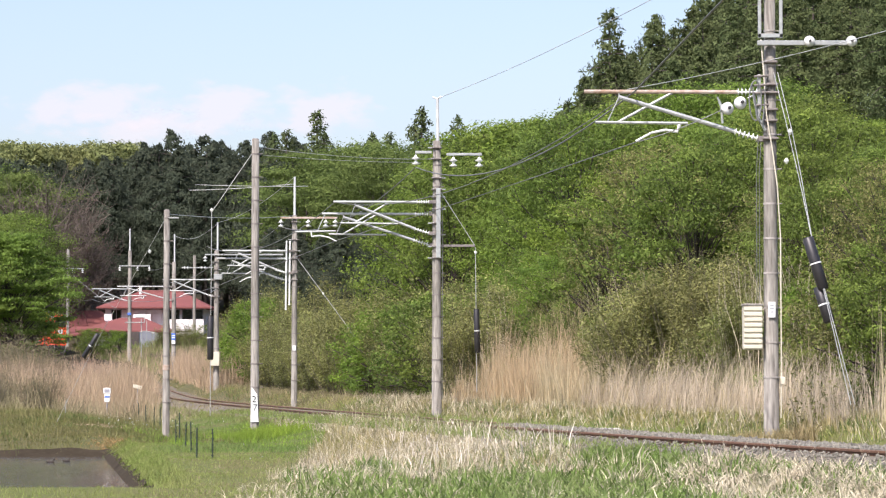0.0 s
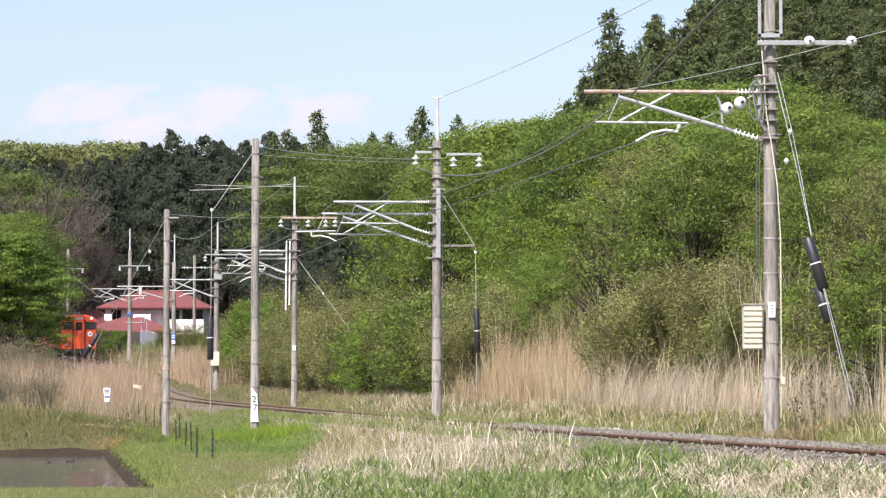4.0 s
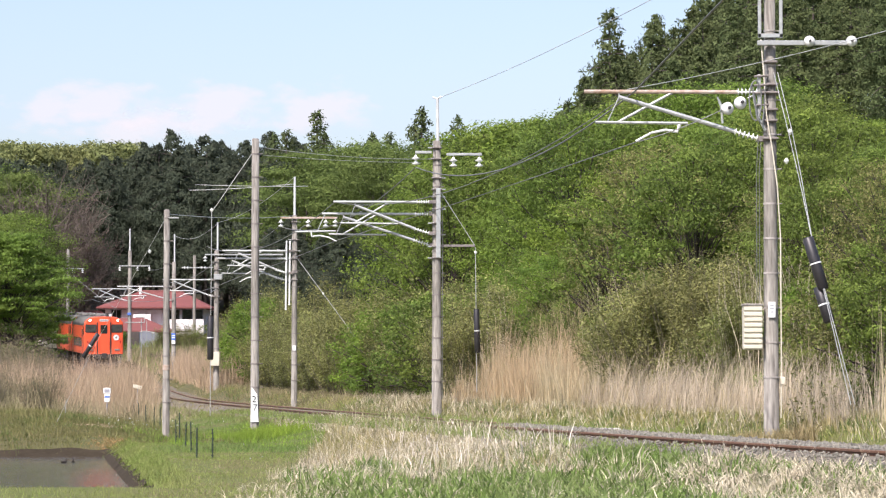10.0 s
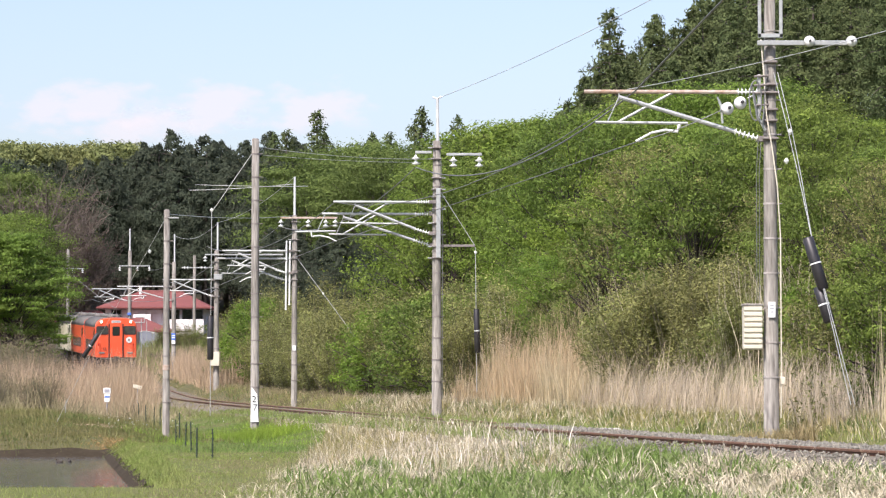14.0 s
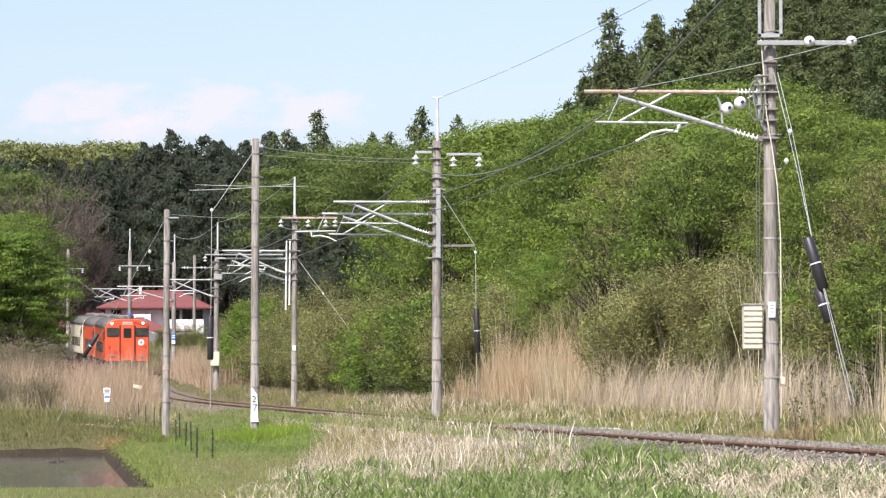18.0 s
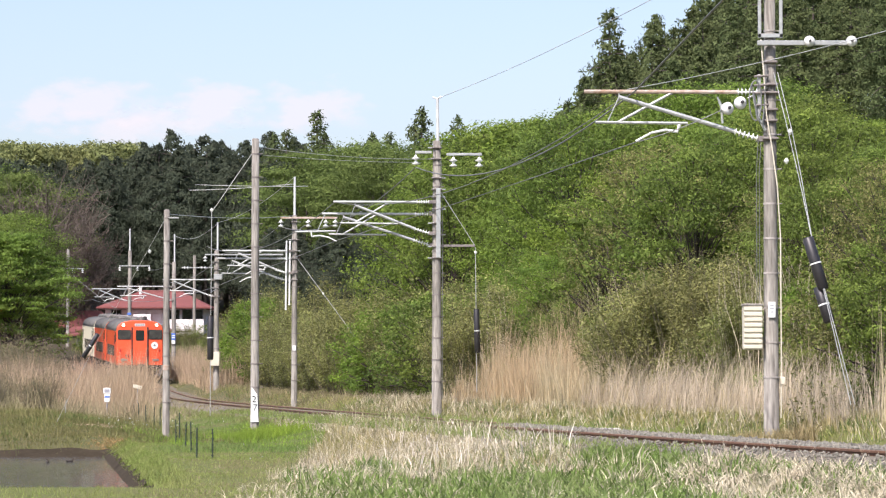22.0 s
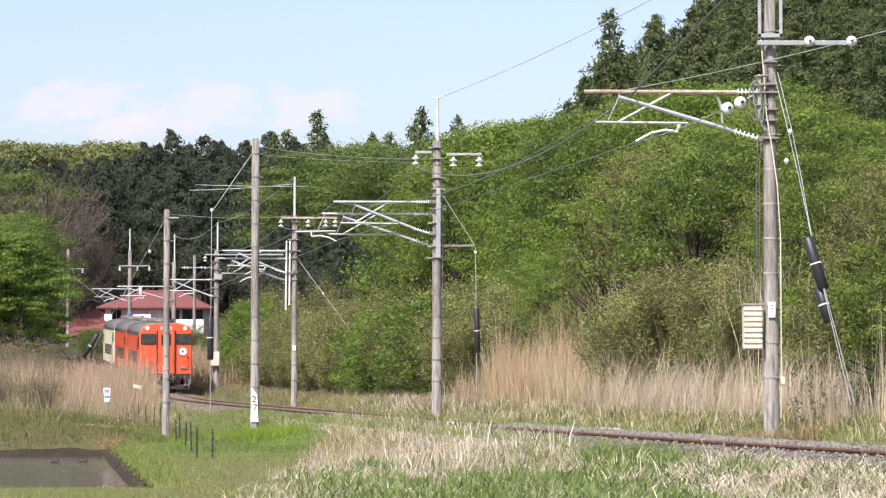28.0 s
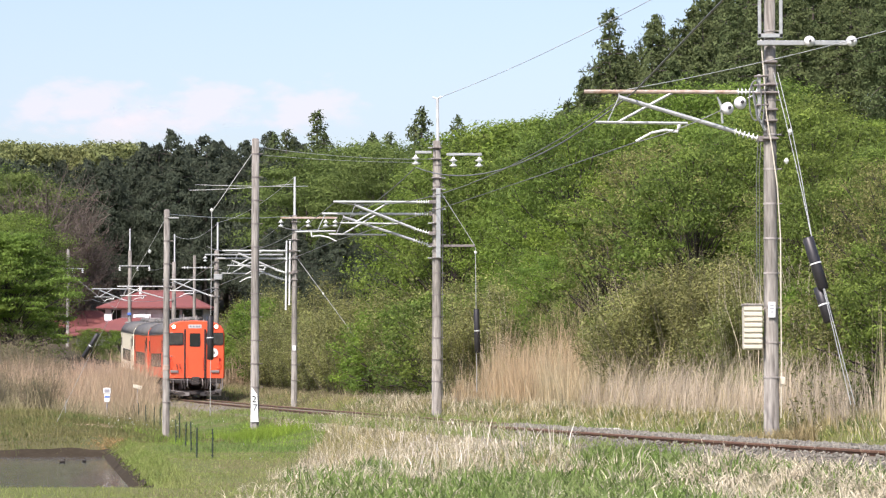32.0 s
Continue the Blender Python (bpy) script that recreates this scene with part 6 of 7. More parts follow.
blades("tall_grass", x, y, rs.uniform(0.12, 0.36, len(x)), rs.uniform(0.018, 0.042, len(x)), rs.uniform(0.2, 1.3, len(x)), BLADE_FRESH, rs, "tall fresh green grass tufts")
# bright patch by the numbered pole
x, y, u = line_points(40000, 62, 100, -7.5, -2.1, rs)
k = patch(x, y, 5, 14, 0.4) > -0.1
x, y, u = x[k], y[k], u[k]
blades("bright_grass", x, y, rs.uniform(0.05, 0.20, len(x)) * (0.6 + 0.5 * waves(x, y, 6, 15)) + 0.03, rs.uniform(0.012, 0.026, len(x)), rs.uniform(0.1, 0.6, len(x)), BLADE_FRESH, rs, "bright green lush grass by the numbered pole", short=True)
x, y = rs.normal(-4.9, 0.55, 6500), rs.uniform(72.4, 74.8, 6500)
blades("pole_foot_grass", x, y, rs.uniform(0.18, 0.52, len(x)) * (0.75 + 0.3 * waves(x, y, 1.2, 79)), rs.uniform(0.012, 0.024, len(x)), rs.uniform(0.1, 0.7, len(x)), BLADE_LIME, rs, "tall bright grass round the numbered pole's foot", short=True)
x, y, u = line_points(520, 66, 84, -6.6, -2.2, rs)
k = waves(x, y, 2.6, 80) > 0.12
x, y = x[k], y[k]
tussocks("lime_tussocks", x, y, rs.uniform(0.12, 0.30, len(x)), 24, 0.3, 0.022, 0.7, BLADE_LIME, rs, "lime-green grass tufts on the meadow", short=True)
# brownish field bank behind the paddy
x, y, u = field_points(90000, 70, 118, rs, 0.17)
k = (u < -4.5) & (patch(x, y, 5, 16, 0.5) > 0.05) & ~in_pond(x, y)
x, y, u = x[k], y[k], u[k]
blades("bank_grass", x, y, rs.uniform(0.10, 0.28, len(x)), rs.uniform(0.018, 0.034, len(x)), rs.uniform(0.2, 0.8, len(x)), BANK_BLADE, rs, "thin green and brown grass on the field bank", short=True)
x, y, u = field_points(150000, 70.5, 90, rs, 0.17)
k = (x < -5.5) & (u < -4.5) & ~in_pond(x, y)
x, y, u = x[k], y[k], u[k]
blades("bank_turf", x, y, rs.uniform(0.04, 0.16, len(x)) * (1 + 0.6 * waves(x, y, 3, 54)), rs.uniform(0.014, 0.026, len(x)), rs.uniform(0.2, 0.9, len(x)), BANK_BLADE, rs, "short olive turf on the field bank", short=True)
x, y, u = field_points(170000, 70, 150, rs, 0.17)
k = (u < -4.0) & ((y > 86) | (rs.uniform(0, 1, len(x)) < 0.3)) & (patch(x, y, 7, 17, 0.5) > -0.15) & ~in_pond(x, y)
x, y, u = x[k], y[k], u[k]
blades("dry_bank_grass", x, y, rs.uniform(0.08, 0.28, len(x)), rs.uniform(0.014, 0.03, len(x)), rs.uniform(0.3, 1.0, len(x)), SCRUB_OLIVE, rs, "dry brown grass on the field bank", short=True)
x, y = rs.normal(-8.65, 0.28, 700), rs.normal(73.6, 0.5, 700)
blades("orange_straw", x, y, rs.uniform(0.03, 0.12, len(x)), rs.uniform(0.010, 0.022, len(x)), rs.uniform(0.8, 1.8, len(x)), STRAW_ORANGE, rs, "heap of orange straw on the paddy bank", short=True, base=ground_z(x, y) + 0.05)
x, y = rs.normal(-9.6, 0.5, 260), rs.normal(81.5, 0.8, 260)
blades("bank_litter", x, y, rs.uniform(0.03, 0.12, len(x)), rs.uniform(0.014, 0.03, len(x)), rs.uniform(0.8, 1.8, len(x)), REED_FAR, rs, "pale dry litter on the field bank", short=True, base=ground_z(x, y) + 0.08)
# verge on the far side
x, y, u = line_points(40000, 38, 128, 1.7, 5.6, rs)
k = (patch(x, y, 5, 18, 0.5) > -0.25) & (u > 2.7 - 0.9 * step(58, 80, y))
x, y, u = x[k], y[k], u[k]
blades("verge_grass", x, y, rs.uniform(0.10, 0.36, len(x)) * (1 - 0.5 * step(54, 66, y)), rs.uniform(0.012, 0.026, len(x)), rs.uniform(0.2, 0.9, len(x)), BLADE_YELLOW, rs, "yellowing grass along the track verge")
x, y, u = line_points(60000, 38, 170, 1.5, 5.4, rs)
k = (patch(x, y, 4, 19, 0.5) > -0.05) & (u > 2.5 - 1.0 * step(58, 80, y))
x, y, u = x[k], y[k], u[k]
blades("green_verge_grass", x, y, rs.uniform(0.10, 0.34, len(x)) * (1 - 0.4 * step(54, 66, y)), rs.uniform(0.014, 0.03, len(x)), rs.uniform(0.2, 0.8, len(x)), BLADE, rs, "green weeds along the track verge", short=True)
x, y, u = line_points(30000, 70, 170, 1.6, 6.5, rs)
k = patch(x, y, 5, 20, 0.5) > 0.05
x, y, u = x[k], y[k], u[k]
blades("brown_verge_grass", x, y, rs.uniform(0.15, 0.55, len(x)), rs.uniform(0.014, 0.03, len(x)), rs.uniform(0.2, 0.9, len(x)), SCRUB, rs, "withered brown grass at the foot of the shrubs", short=True)
# weeds between and beside the rails
x, y, u = line_points(22000, 44, 98, -2.4, 1.9, rs)
k = (patch(x, y, 3, 22, 0.5) > 0.35 - 0.5 * step(44, 56, y)) & (np.abs(np.abs(u) - 0.566) > 0.06)
x, y, u = x[k], y[k], u[k]
blades("track_weeds", x, y, rs.uniform(0.10, 0.30, len(x)) * (1 - 0.5 * step(77, 80, y)) * (0.6 + 0.5 * step(50, 62, y)), rs.uniform(0.012, 0.024, len(x)), rs.uniform(0.2, 0.9, len(x)), BLADE, rs, "green weeds growing through the ballast", short=True, base=track_z(y) - 0.14)
x, y, u = line_points(16000, 96, 190, -2.6, 2.2, rs)
k = (patch(x, y, 3, 29, 0.5) > -0.1) & (np.abs(np.abs(u) - 0.566) > 0.08)
x, y, u = x[k], y[k], u[k]
blades("bend_weeds", x, y, rs.uniform(0.04, 0.15, len(x)), rs.uniform(0.016, 0.034, len(x)), rs.uniform(0.3, 1.0, len(x)), SCRUB_OLIVE, rs, "low brown weeds on the ballast at the bend", short=True, base=track_z(y) + np.interp(u, (-2.6, -2.1, -1.5, -0.75, 0.75, 1.5, 2.3), (-0.48, -0.42, -0.2, -0.1, -0.08, -0.14, -0.42)) - 0.01)
x, y, u = line_points(9000, 40, 100, 2.4, 5.8, rs)
blades("verge_straw", x, y, rs.uniform(0.12, 0.5, len(x)), rs.uniform(0.009, 0.018, len(x)), rs.uniform(0.2, 1.2, len(x)), STRAW, rs, "pale dry stems in the verge")
x, y, u = line_points(24000, 36, 160, -2.8, -0.85, rs)
k = (patch(x, y, 4, 27, 0.5) > -0.2 + 0.3 * step(56, 48, y)) & (u < -1.0 - 0.7 * step(96, 104, y) - 0.3 * step(56, 48, y))
x, y, u = x[k], y[k], u[k]
blades("shoulder_grass", x, y, rs.uniform(0.06, 0.22, len(x)) * (1 - 0.7 * step(77, 80, y) * step(94, 90, y) * (u > -1.6)), rs.uniform(0.014, 0.03, len(x)), rs.uniform(0.2, 0.9, len(x)), BLADE, rs, "grass creeping over the ballast shoulder", short=True, base=np.maximum(ground_z(x, y), track_z(y) + np.interp(u, (-2.8, -2.1, -1.5, -0.75), (-0.5, -0.42, -0.2, -0.1))) - 0.02)
x, y, u = line_points(12000, 90, 175, 1.0, 2.6, rs)
k = patch(x, y, 4, 28, 0.5) > -0.2
x, y, u = x[k], y[k], u[k]
blades("far_shoulder_grass", x, y, rs.uniform(0.06, 0.24, len(x)), rs.uniform(0.014, 0.03, len(x)), rs.uniform(0.2, 0.9, len(x)), SCRUB_OLIVE, rs, "withered grass on the far ballast shoulder", short=True, base=track_z(y) - 0.3)
x, y, u = field_points(14000, 29, 70, rs)
k = straw_1(x, y, u) | straw_2(x, y, u)
x, y, u = x[k], y[k], u[k]
blades("long_stems", x, y, rs.uniform(0.3, 0.7, len(x)), rs.uniform(0.008, 0.014, len(x)), rs.uniform(0.2, 1.1, len(x)), STRAW, rs, "long bleached stems leaning over the straw", short=True)
x, y, u = line_points(150, 116, 176, 1.9, 5.4, rs)
tussocks("bend_tussocks", x, y, rs.uniform(0.22, 0.6, len(x)), 36, 0.45, 0.035, 0.8, SCRUB_OLIVE, rs, "withered olive tufts beside the track at the bend", short=True)
x, y, u = line_points(110, 112, 172, 1.7, 5.0, rs)
tussocks("bend_greens", x, y, rs.uniform(0.18, 0.45, len(x)), 30, 0.45, 0.035, 0.8, BLADE_DEEP, rs, "green weeds beside the track at the bend", short=True)
# dry growth that hides the rails along the middle of the line, and round the nearest mast's foot
shoulder = lambda y, u: np.maximum(ground_z(track_x(y) + u, y), track_z(y) + np.interp(u, (-2.8, -2.1, -1.5, -0.75), (-0.5, -0.42, -0.2, -0.1))) - 0.02
x, y, u = line_points(3000, 57, 80, -2.5, -0.78, rs)
k = patch(x, y, 3, 61, 0.5) > -0.2
x, y, u = x[k], y[k], u[k]
blades("shoulder_straw", x, y, rs.uniform(0.10, 0.36, len(x)), rs.uniform(0.010, 0.022, len(x)), rs.uniform(0.2, 1.1, len(x)), STRAW, rs, "dry straw grown over the ballast shoulder", base=shoulder(y, u))
x, y, u = line_points(8000, 57, 100, -2.5, -0.78, rs)
k = patch(x, y, 2.5, 62, 0.5) > -0.1
x, y, u = x[k], y[k], u[k]
blades("shoulder_thatch", x, y, rs.uniform(0.08, 0.30, len(x)) * (1 - 0.75 * step(77, 80, y) * step(94, 90, y) * (u > -1.6)), rs.uniform(0.012, 0.024, len(x)), rs.uniform(0.2, 1.1, len(x)), SCRUB_OLIVE, rs, "withered olive grass over the ballast shoulder", short=True, base=shoulder(y, u))
x, y = rs.uniform(5.2, 6.5, 2400), rs.uniform(49.4, 50.3, 2400)
k = x - track_x(y) > 1.15
x, y = x[k], y[k]
blades("mast_foot_grass", x, y, rs.uniform(0.16, 0.50, len(x)), rs.uniform(0.012, 0.026, len(x)), rs.uniform(0.1, 0.8, len(x)), BLADE_YELLOW, rs, "yellow-green blades round the mast's foot")
# straw
x, y, u = field_points(150000, 29, 77, rs)
k = (straw_1(x, y, u) | straw_2(x, y, u)) & ~open_track(y, u) & (patch(x, y, 2.2, 21, 0.5) > -0.12) & (patch(x, y, 0.8, 55, 0.25) > -0.05)
x, y, u = x[k], y[k], u[k]
near_line = step(-5.0, -2.2, u) * step(47, 56, y)
blades("dry_straw", x, y, rs.uniform(0.08, 0.32, len(x)) * (0.75 + 0.85 * near_line), rs.uniform(0.008, 0.02, len(x)), rs.uniform(0.3, 1.5, len(x)), STRAW, rs, "bleached dry straw beside the track")
x, y, u = field_points(90000, 29, 77, rs)
k = (straw_1(x, y, u) | straw_2(x, y, u)) & (patch(x, y, 1.8, 25, 0.5) > 0.0)
x, y, u = x[k], y[k], u[k]
blades("matted_straw", x, y, rs.uniform(0.06, 0.3, len(x)), rs.uniform(0.010, 0.02, len(x)), rs.uniform(0.3, 1.6, len(x)), SCRUB, rs, "matted grey-brown dead grass under the straw", short=True)
x, y, u = line_points(26000, 30, 43, -5.0, -1.3, rs)
k = straw_2(x, y, u) & (patch(x, y, 0.9, 52, 0.3) > 0.02)
x, y, u = x[k], y[k], u[k]
blades("iris_straw", x, y, rs.uniform(0.10, 0.36, len(x)), rs.uniform(0.010, 0.030, len(x)), rs.uniform(0.3, 1.7, len(x)), STRAW, rs, "bleached broad-bladed straw near the rails")
x, y, u = field_points(90000, 46, 84, rs)
k = straw_1(x, y, u) & (patch(x, y, 1.5, 53, 0.3) > 0.3)
x, y, u = x[k], y[k], u[k]
blades("straw_tufts", x, y, rs.uniform(0.18, 0.52, len(x)), rs.uniform(0.012, 0.022, len(x)), rs.uniform(0.1, 0.9, len(x)), BLADE_YELLOW, rs, "upright dry tufts in the straw", short=True)
# bleached stems, grey and tan mats and green tufts round the straw
x, y, u = field_points(3600, 47, 62, rs)
k = straw_1(x, y, u) & (x > -1.1) & (patch(x, y, 1.6, 71, 0.3) > 0.1)
x, y, u = x[k], y[k], u[k]
blades("bleached_stems", x, y, rs.uniform(0.22, 0.68, len(x)), rs.uniform(0.010, 0.022, len(x)), rs.uniform(0.05, 0.8, len(x)), BLEACHED, rs, "bleached white dead stems standing in the straw")
x, y, u = field_points(60000, 46, 68, rs)
k = straw_1(x, y, u) & (patch(x, y, 2.0, 72, 0.3) > -0.05)
x, y, u = x[k], y[k], u[k]
blades("grey_mat", x, y, rs.uniform(0.10, 0.26, len(x)), rs.uniform(0.008, 0.016, len(x)), rs.uniform(0.5, 1.7, len(x)), GREY_MAT, rs, "grey matted dead stems under the straw", short=True)
x, y = rs.normal(-1.75, 0.42, 5200), rs.normal(53.0, 2.6, 5200)
blades("tan_mat", x, y, rs.uniform(0.08, 0.24, len(x)), rs.uniform(0.008, 0.016, len(x)), rs.uniform(0.5, 1.7, len(x)), TAN_MAT, rs, "tan flattened grass at the end of the straw", short=True)
x, y, u = line_points(420, 58, 88, -4.8, -1.6, rs)
k = (x > -2.6) & (x < 2.4)
x, y = x[k], y[k]
tussocks("yellow_tussocks", x, y, rs.uniform(0.25, 0.5, len(x)), 26, 0.22, 0.02, 0.7, BLADE_YELLOW, rs, "yellowed broad-bladed grass beside the rails")
x, y, u = field_points(620, 34, 48.5, rs)
k = (x > -1.7 + 0.5 * waves(x, y, 2, 73)) & (u < -1.9) & (waves(x, y, 1.9, 74) + 0.35 * lush(x, y) > 0.02)
x, y = x[k], y[k]
tussocks("green_tussocks", x, y, rs.uniform(0.16, 0.36, len(x)), 24, 0.20, 0.026, 0.75, BLADE_FRESH, rs, "bright green tufts of broad-bladed grass")
x, y, u = field_points(700, 34, 56, rs)
k = (x > -2.4) & (u < -1.8) & (waves(x, y, 1.5, 75) > 0.12)
x, y = x[k], y[k]
tussocks("dark_tussocks", x, y, rs.uniform(0.14, 0.30, len(x)), 22, 0.20, 0.022, 0.7, BLADE_DEEP, rs, "dark green weeds among the straw")
x, y = rs.normal(-1.1, 0.22, 16), rs.normal(49.0, 0.7, 16)
tussocks("fresh_tussocks", x, y, rs.uniform(0.25, 0.42, len(x)), 30, 0.2, 0.03, 0.7, BLADE_FRESH, rs, "lush green tufts at the end of the straw")
x, y, u = line_points(700, 33, 47, -8.0, -1.8, rs)
k = (x > -2.2) & (u < -2.3) & (waves(x, y, 1.6, 76) > 0.25 - 0.2 * step(2.5, 3.5, x))
x, y = x[k], y[k]
tussocks("straw_tussocks", x, y, rs.uniform(0.2, 0.48, len(x)), 16, 0.24, 0.018, 1.0, STRAW, rs, "arching bleached grass tufts near the rails")
x, y, u = field_points(1700, 71, 90, rs, 0.17)
k = (x < -5.6) & (u < -4.5) & ~in_pond(x, y) & (waves(x, y, 3.2, 77) > 0.0)
x, y = x[k], y[k]
tussocks("bank_weeds", x, y, rs.uniform(0.10, 0.30, len(x)), 24, 0.35, 0.028, 0.8, BLADE_DEEP, rs, "dark green weed clumps on the field bank", short=True)
x, y, u = field_points(260, 72, 93, rs, 0.17)
k = (x < -6.2) & (u < -4.5) & ~in_pond(x, y) & (waves(x, y, 4.0, 78) > 0.15)
x, y = x[k], y[k]
tussocks("bank_straw", x, y, rs.uniform(0.06, 0.16, len(x)), 24, 0.4, 0.024, 1.2, SCRUB, rs, "dry brown tufts on the field bank", short=True)
# loose straw among the green
x, y, u = field_points(46000, 29, 62, rs)
k = (u < -1.6) & (x > -2.6 + 0.8 * waves(x, y, 4, 26)) & ~in_pond(x, y) & ~open_track(y, u) & (patch(x, y, 2.4, 23, 0.6) > -0.1)
x, y, u = x[k], y[k], u[k]
blades("scattered_straw", x, y, rs.uniform(0.06, 0.30, len(x)), rs.uniform(0.007, 0.014, len(x)), rs.uniform(0.3, 1.5, len(x)), STRAW, rs, "scattered dry stems in the meadow")
x, y, u = field_points(60000, 29, 62, rs)
k = (u < -1.6) & (x > -4.2) & ~in_pond(x, y) & ~open_track(y, u) & (patch(x, y, 2.0, 24, 0.4) > 0.0)
x, y, u = x[k], y[k], u[k]
blades("brown_thatch", x, y, rs.uniform(0.05, 0.16, len(x)), rs.uniform(0.010, 0.02, len(x)), rs.uniform(0.4, 1.5, len(x)), SCRUB, rs, "flattened brown thatch in the meadow", short=True)


def reeds(name, x, y, top, rs, width, label, mat=None):
    """Tall dry plume grass: slightly bent stems and long drooping leaves."""
    n = len(x)
    h = top * rs.uniform(0.28, 1.08, n)
    blades(name, x, y, h, width * rs.uniform(0.5, 1.3, n), rs.uniform(0.03, 0.45, n) * rs.choice([1, 1, 1.6, 2.2, 2.8], n), mat or REED, rs, label, category="reeds")


x, y, u = line_points(95, 75.5, 85.5, 3.7, 6.0, rs)
tussocks("tan_reeds", x, y, 4.1 * rs.uniform(0.5, 1.0, len(x)) * (0.35 + 0.65 * step(86, 80.5, y)) * (0.75 + 0.25 * step(75.5, 78, y)) * (0.8 + 0.35 * waves(x, y, 2.6, 39)), 62, 0.34, 0.012, 0.30, REED_TAN, rs, "dense tan dry reeds along the bank", "reeds", drift=0.10)
x, y, u = line_points(46, 68, 75, 3.8, 6.0, rs)
tussocks("dry_reeds", x, y, 2.05 * rs.uniform(0.4, 1.1, len(x)), 55, 0.22, 0.012, 0.26, REED, rs, "upright pale yellow reeds along the bank", "reeds")
x, y, u = line_points(76, 54.5, 69, 3.5, 5.6, rs)
tussocks("pale_reeds", x, y, 1.9 * rs.uniform(0.4, 1.08, len(x)), 60, 0.30, 0.010, 0.40, REED_PALE, rs, "pale grey-tan reeds leaning along the verge", "reeds", drift=0.28)
x, y, u = line_points(9, 49, 54, 3.2, 4.6, rs)
tussocks("mast_reeds", x, y, 1.6 * rs.uniform(0.5, 1.15, len(x)), 34, 0.20, 0.010, 0.28, REED_PALE, rs, "thin dry reeds beside the nearest mast", "reeds")
x, y, u = line_points(3000, 54, 88, 3.6, 6.2, rs)
reeds("thin_reeds", x, y, np.where(rs.uniform(0, 1, len(x)) < 0.25, 2.1, 1.3), rs, 0.010, "scattered thin tan reeds along the bank")
x = rs.normal(7.47, 0.07, 14)
y = rs.uniform(47.6, 48.6, 14)
blades("tall_stalks", x, y, rs.uniform(1.4, 2.6, len(x)), rs.uniform(0.012, 0.02, len(x)), rs.uniform(0.01, 0.12, len(x)), REED, rs, "tall straight dry stalks beyond the stay wires", category="stems")
x, y, u = line_points(120, 46, 90, 2.9, 4.6, rs)
tussocks("verge_tussocks", x, y, rs.uniform(0.25, 0.55, len(x)), 30, 0.22, 0.016, 0.6, BLADE_YELLOW, rs, "yellow-green grass tufts at the foot of the reeds")
x, y, u = line_points(90, 48, 100, 2.4, 4.4, rs)
tussocks("verge_weeds", x, y, rs.uniform(0.18, 0.40, len(x)), 26, 0.24, 0.022, 0.6, BLADE_DEEP, rs, "dark green weeds on the track verge")
x, y, u = line_points(34000, 108, 150, -9.5, -1.7, rs)
clump = waves(x, y, 7, 33) + 0.6 * waves(x, y, 2.4, 34)
k = clump + rs.uniform(-0.5, 0.5, len(x)) > -0.05 + 0.3 * step(-5, -9, u)
k &= (u < -1.9 - 0.065 * np.clip(132 - y, 0, 40)) & (x > -0.135 * y + 1.6 * waves(x, y, 5, 40))
x, y, u, clump = x[k], y[k], u[k], clump[k]
reeds("field_reeds", x, y, (2.15 + 1.0 * np.clip(clump, -0.5, 0.9)) * (0.42 + 0.58 * step(108, 124, y)) * (0.65 + 0.35 * step(-8, -4, u)), rs, 0.016, "tall dry tan reeds between field and track", REED_FAR)
x, y, u = line_points(110, 116, 150, -9.0, -2.6, rs)
tussocks("reed_fans", x, y, rs.uniform(1.3, 2.6, len(x)), 70, 0.35, 0.018, 0.4, REED_FAR, rs, "fans of tan plume grass between field and track", "reeds")
x, y = rs.uniform(-19.5, -14.5, 70), rs.uniform(112, 136, 70)
tussocks("field_weeds", x, y, rs.uniform(0.25, 0.6, len(x)), 30, 0.5, 0.035, 0.7, BLADE_DEEP, rs, "green weeds creeping between the reed clumps", short=True)
x, y = rs.uniform(-18.8, -15.6, 46), rs.uniform(126, 140, 46)
tussocks("straw_fans", x, y, rs.uniform(0.7, 1.5, len(x)), 60, 0.4, 0.022, 0.9, TAN_MAT, rs, "flattened bright straw fans at the field edge", "reeds")
x, y, u = line_points(16000, 100, 150, -13, -2.5, rs)
k = patch(x, y, 6, 35, 0.5) > -0.1
x, y, u = x[k], y[k], u[k]
blades("withered_field_grass", x, y, rs.uniform(0.3, 1.1, len(x)), rs.uniform(0.016, 0.034, len(x)), rs.uniform(0.2, 1.0, len(x)), SCRUB, rs, "withered brown grass between the field and the reeds", short=True)
x, y, u = line_points(9000, 148, 182, -8.5, -2.2, rs)
clump = waves(x, y, 6, 37) + 0.6 * waves(x, y, 2.4, 38)
k = clump + rs.uniform(-0.5, 0.5, len(x)) > -0.1
x, y, u, clump = x[k], y[k], u[k], clump[k]
reeds("bend_reeds", x, y, 1.95 + 0.8 * np.clip(clump, -0.5, 0.9), rs, 0.026, "dry tan reeds below the track at the bend", REED_FAR)
x, y, u = line_points(5000, 152, 186, 2.4, 5.4, rs)
reeds("far_reeds", x, y, np.full(len(x), 1.9), rs, 0.03, "dry reeds beyond the fourth mast", REED_FAR)
x, y, u = line_points(16000, 188, 246, 3.0, 15, rs)
k = patch(x, y, 8, 36, 0.6) > -0.1
x, y, u = x[k], y[k], u[k]
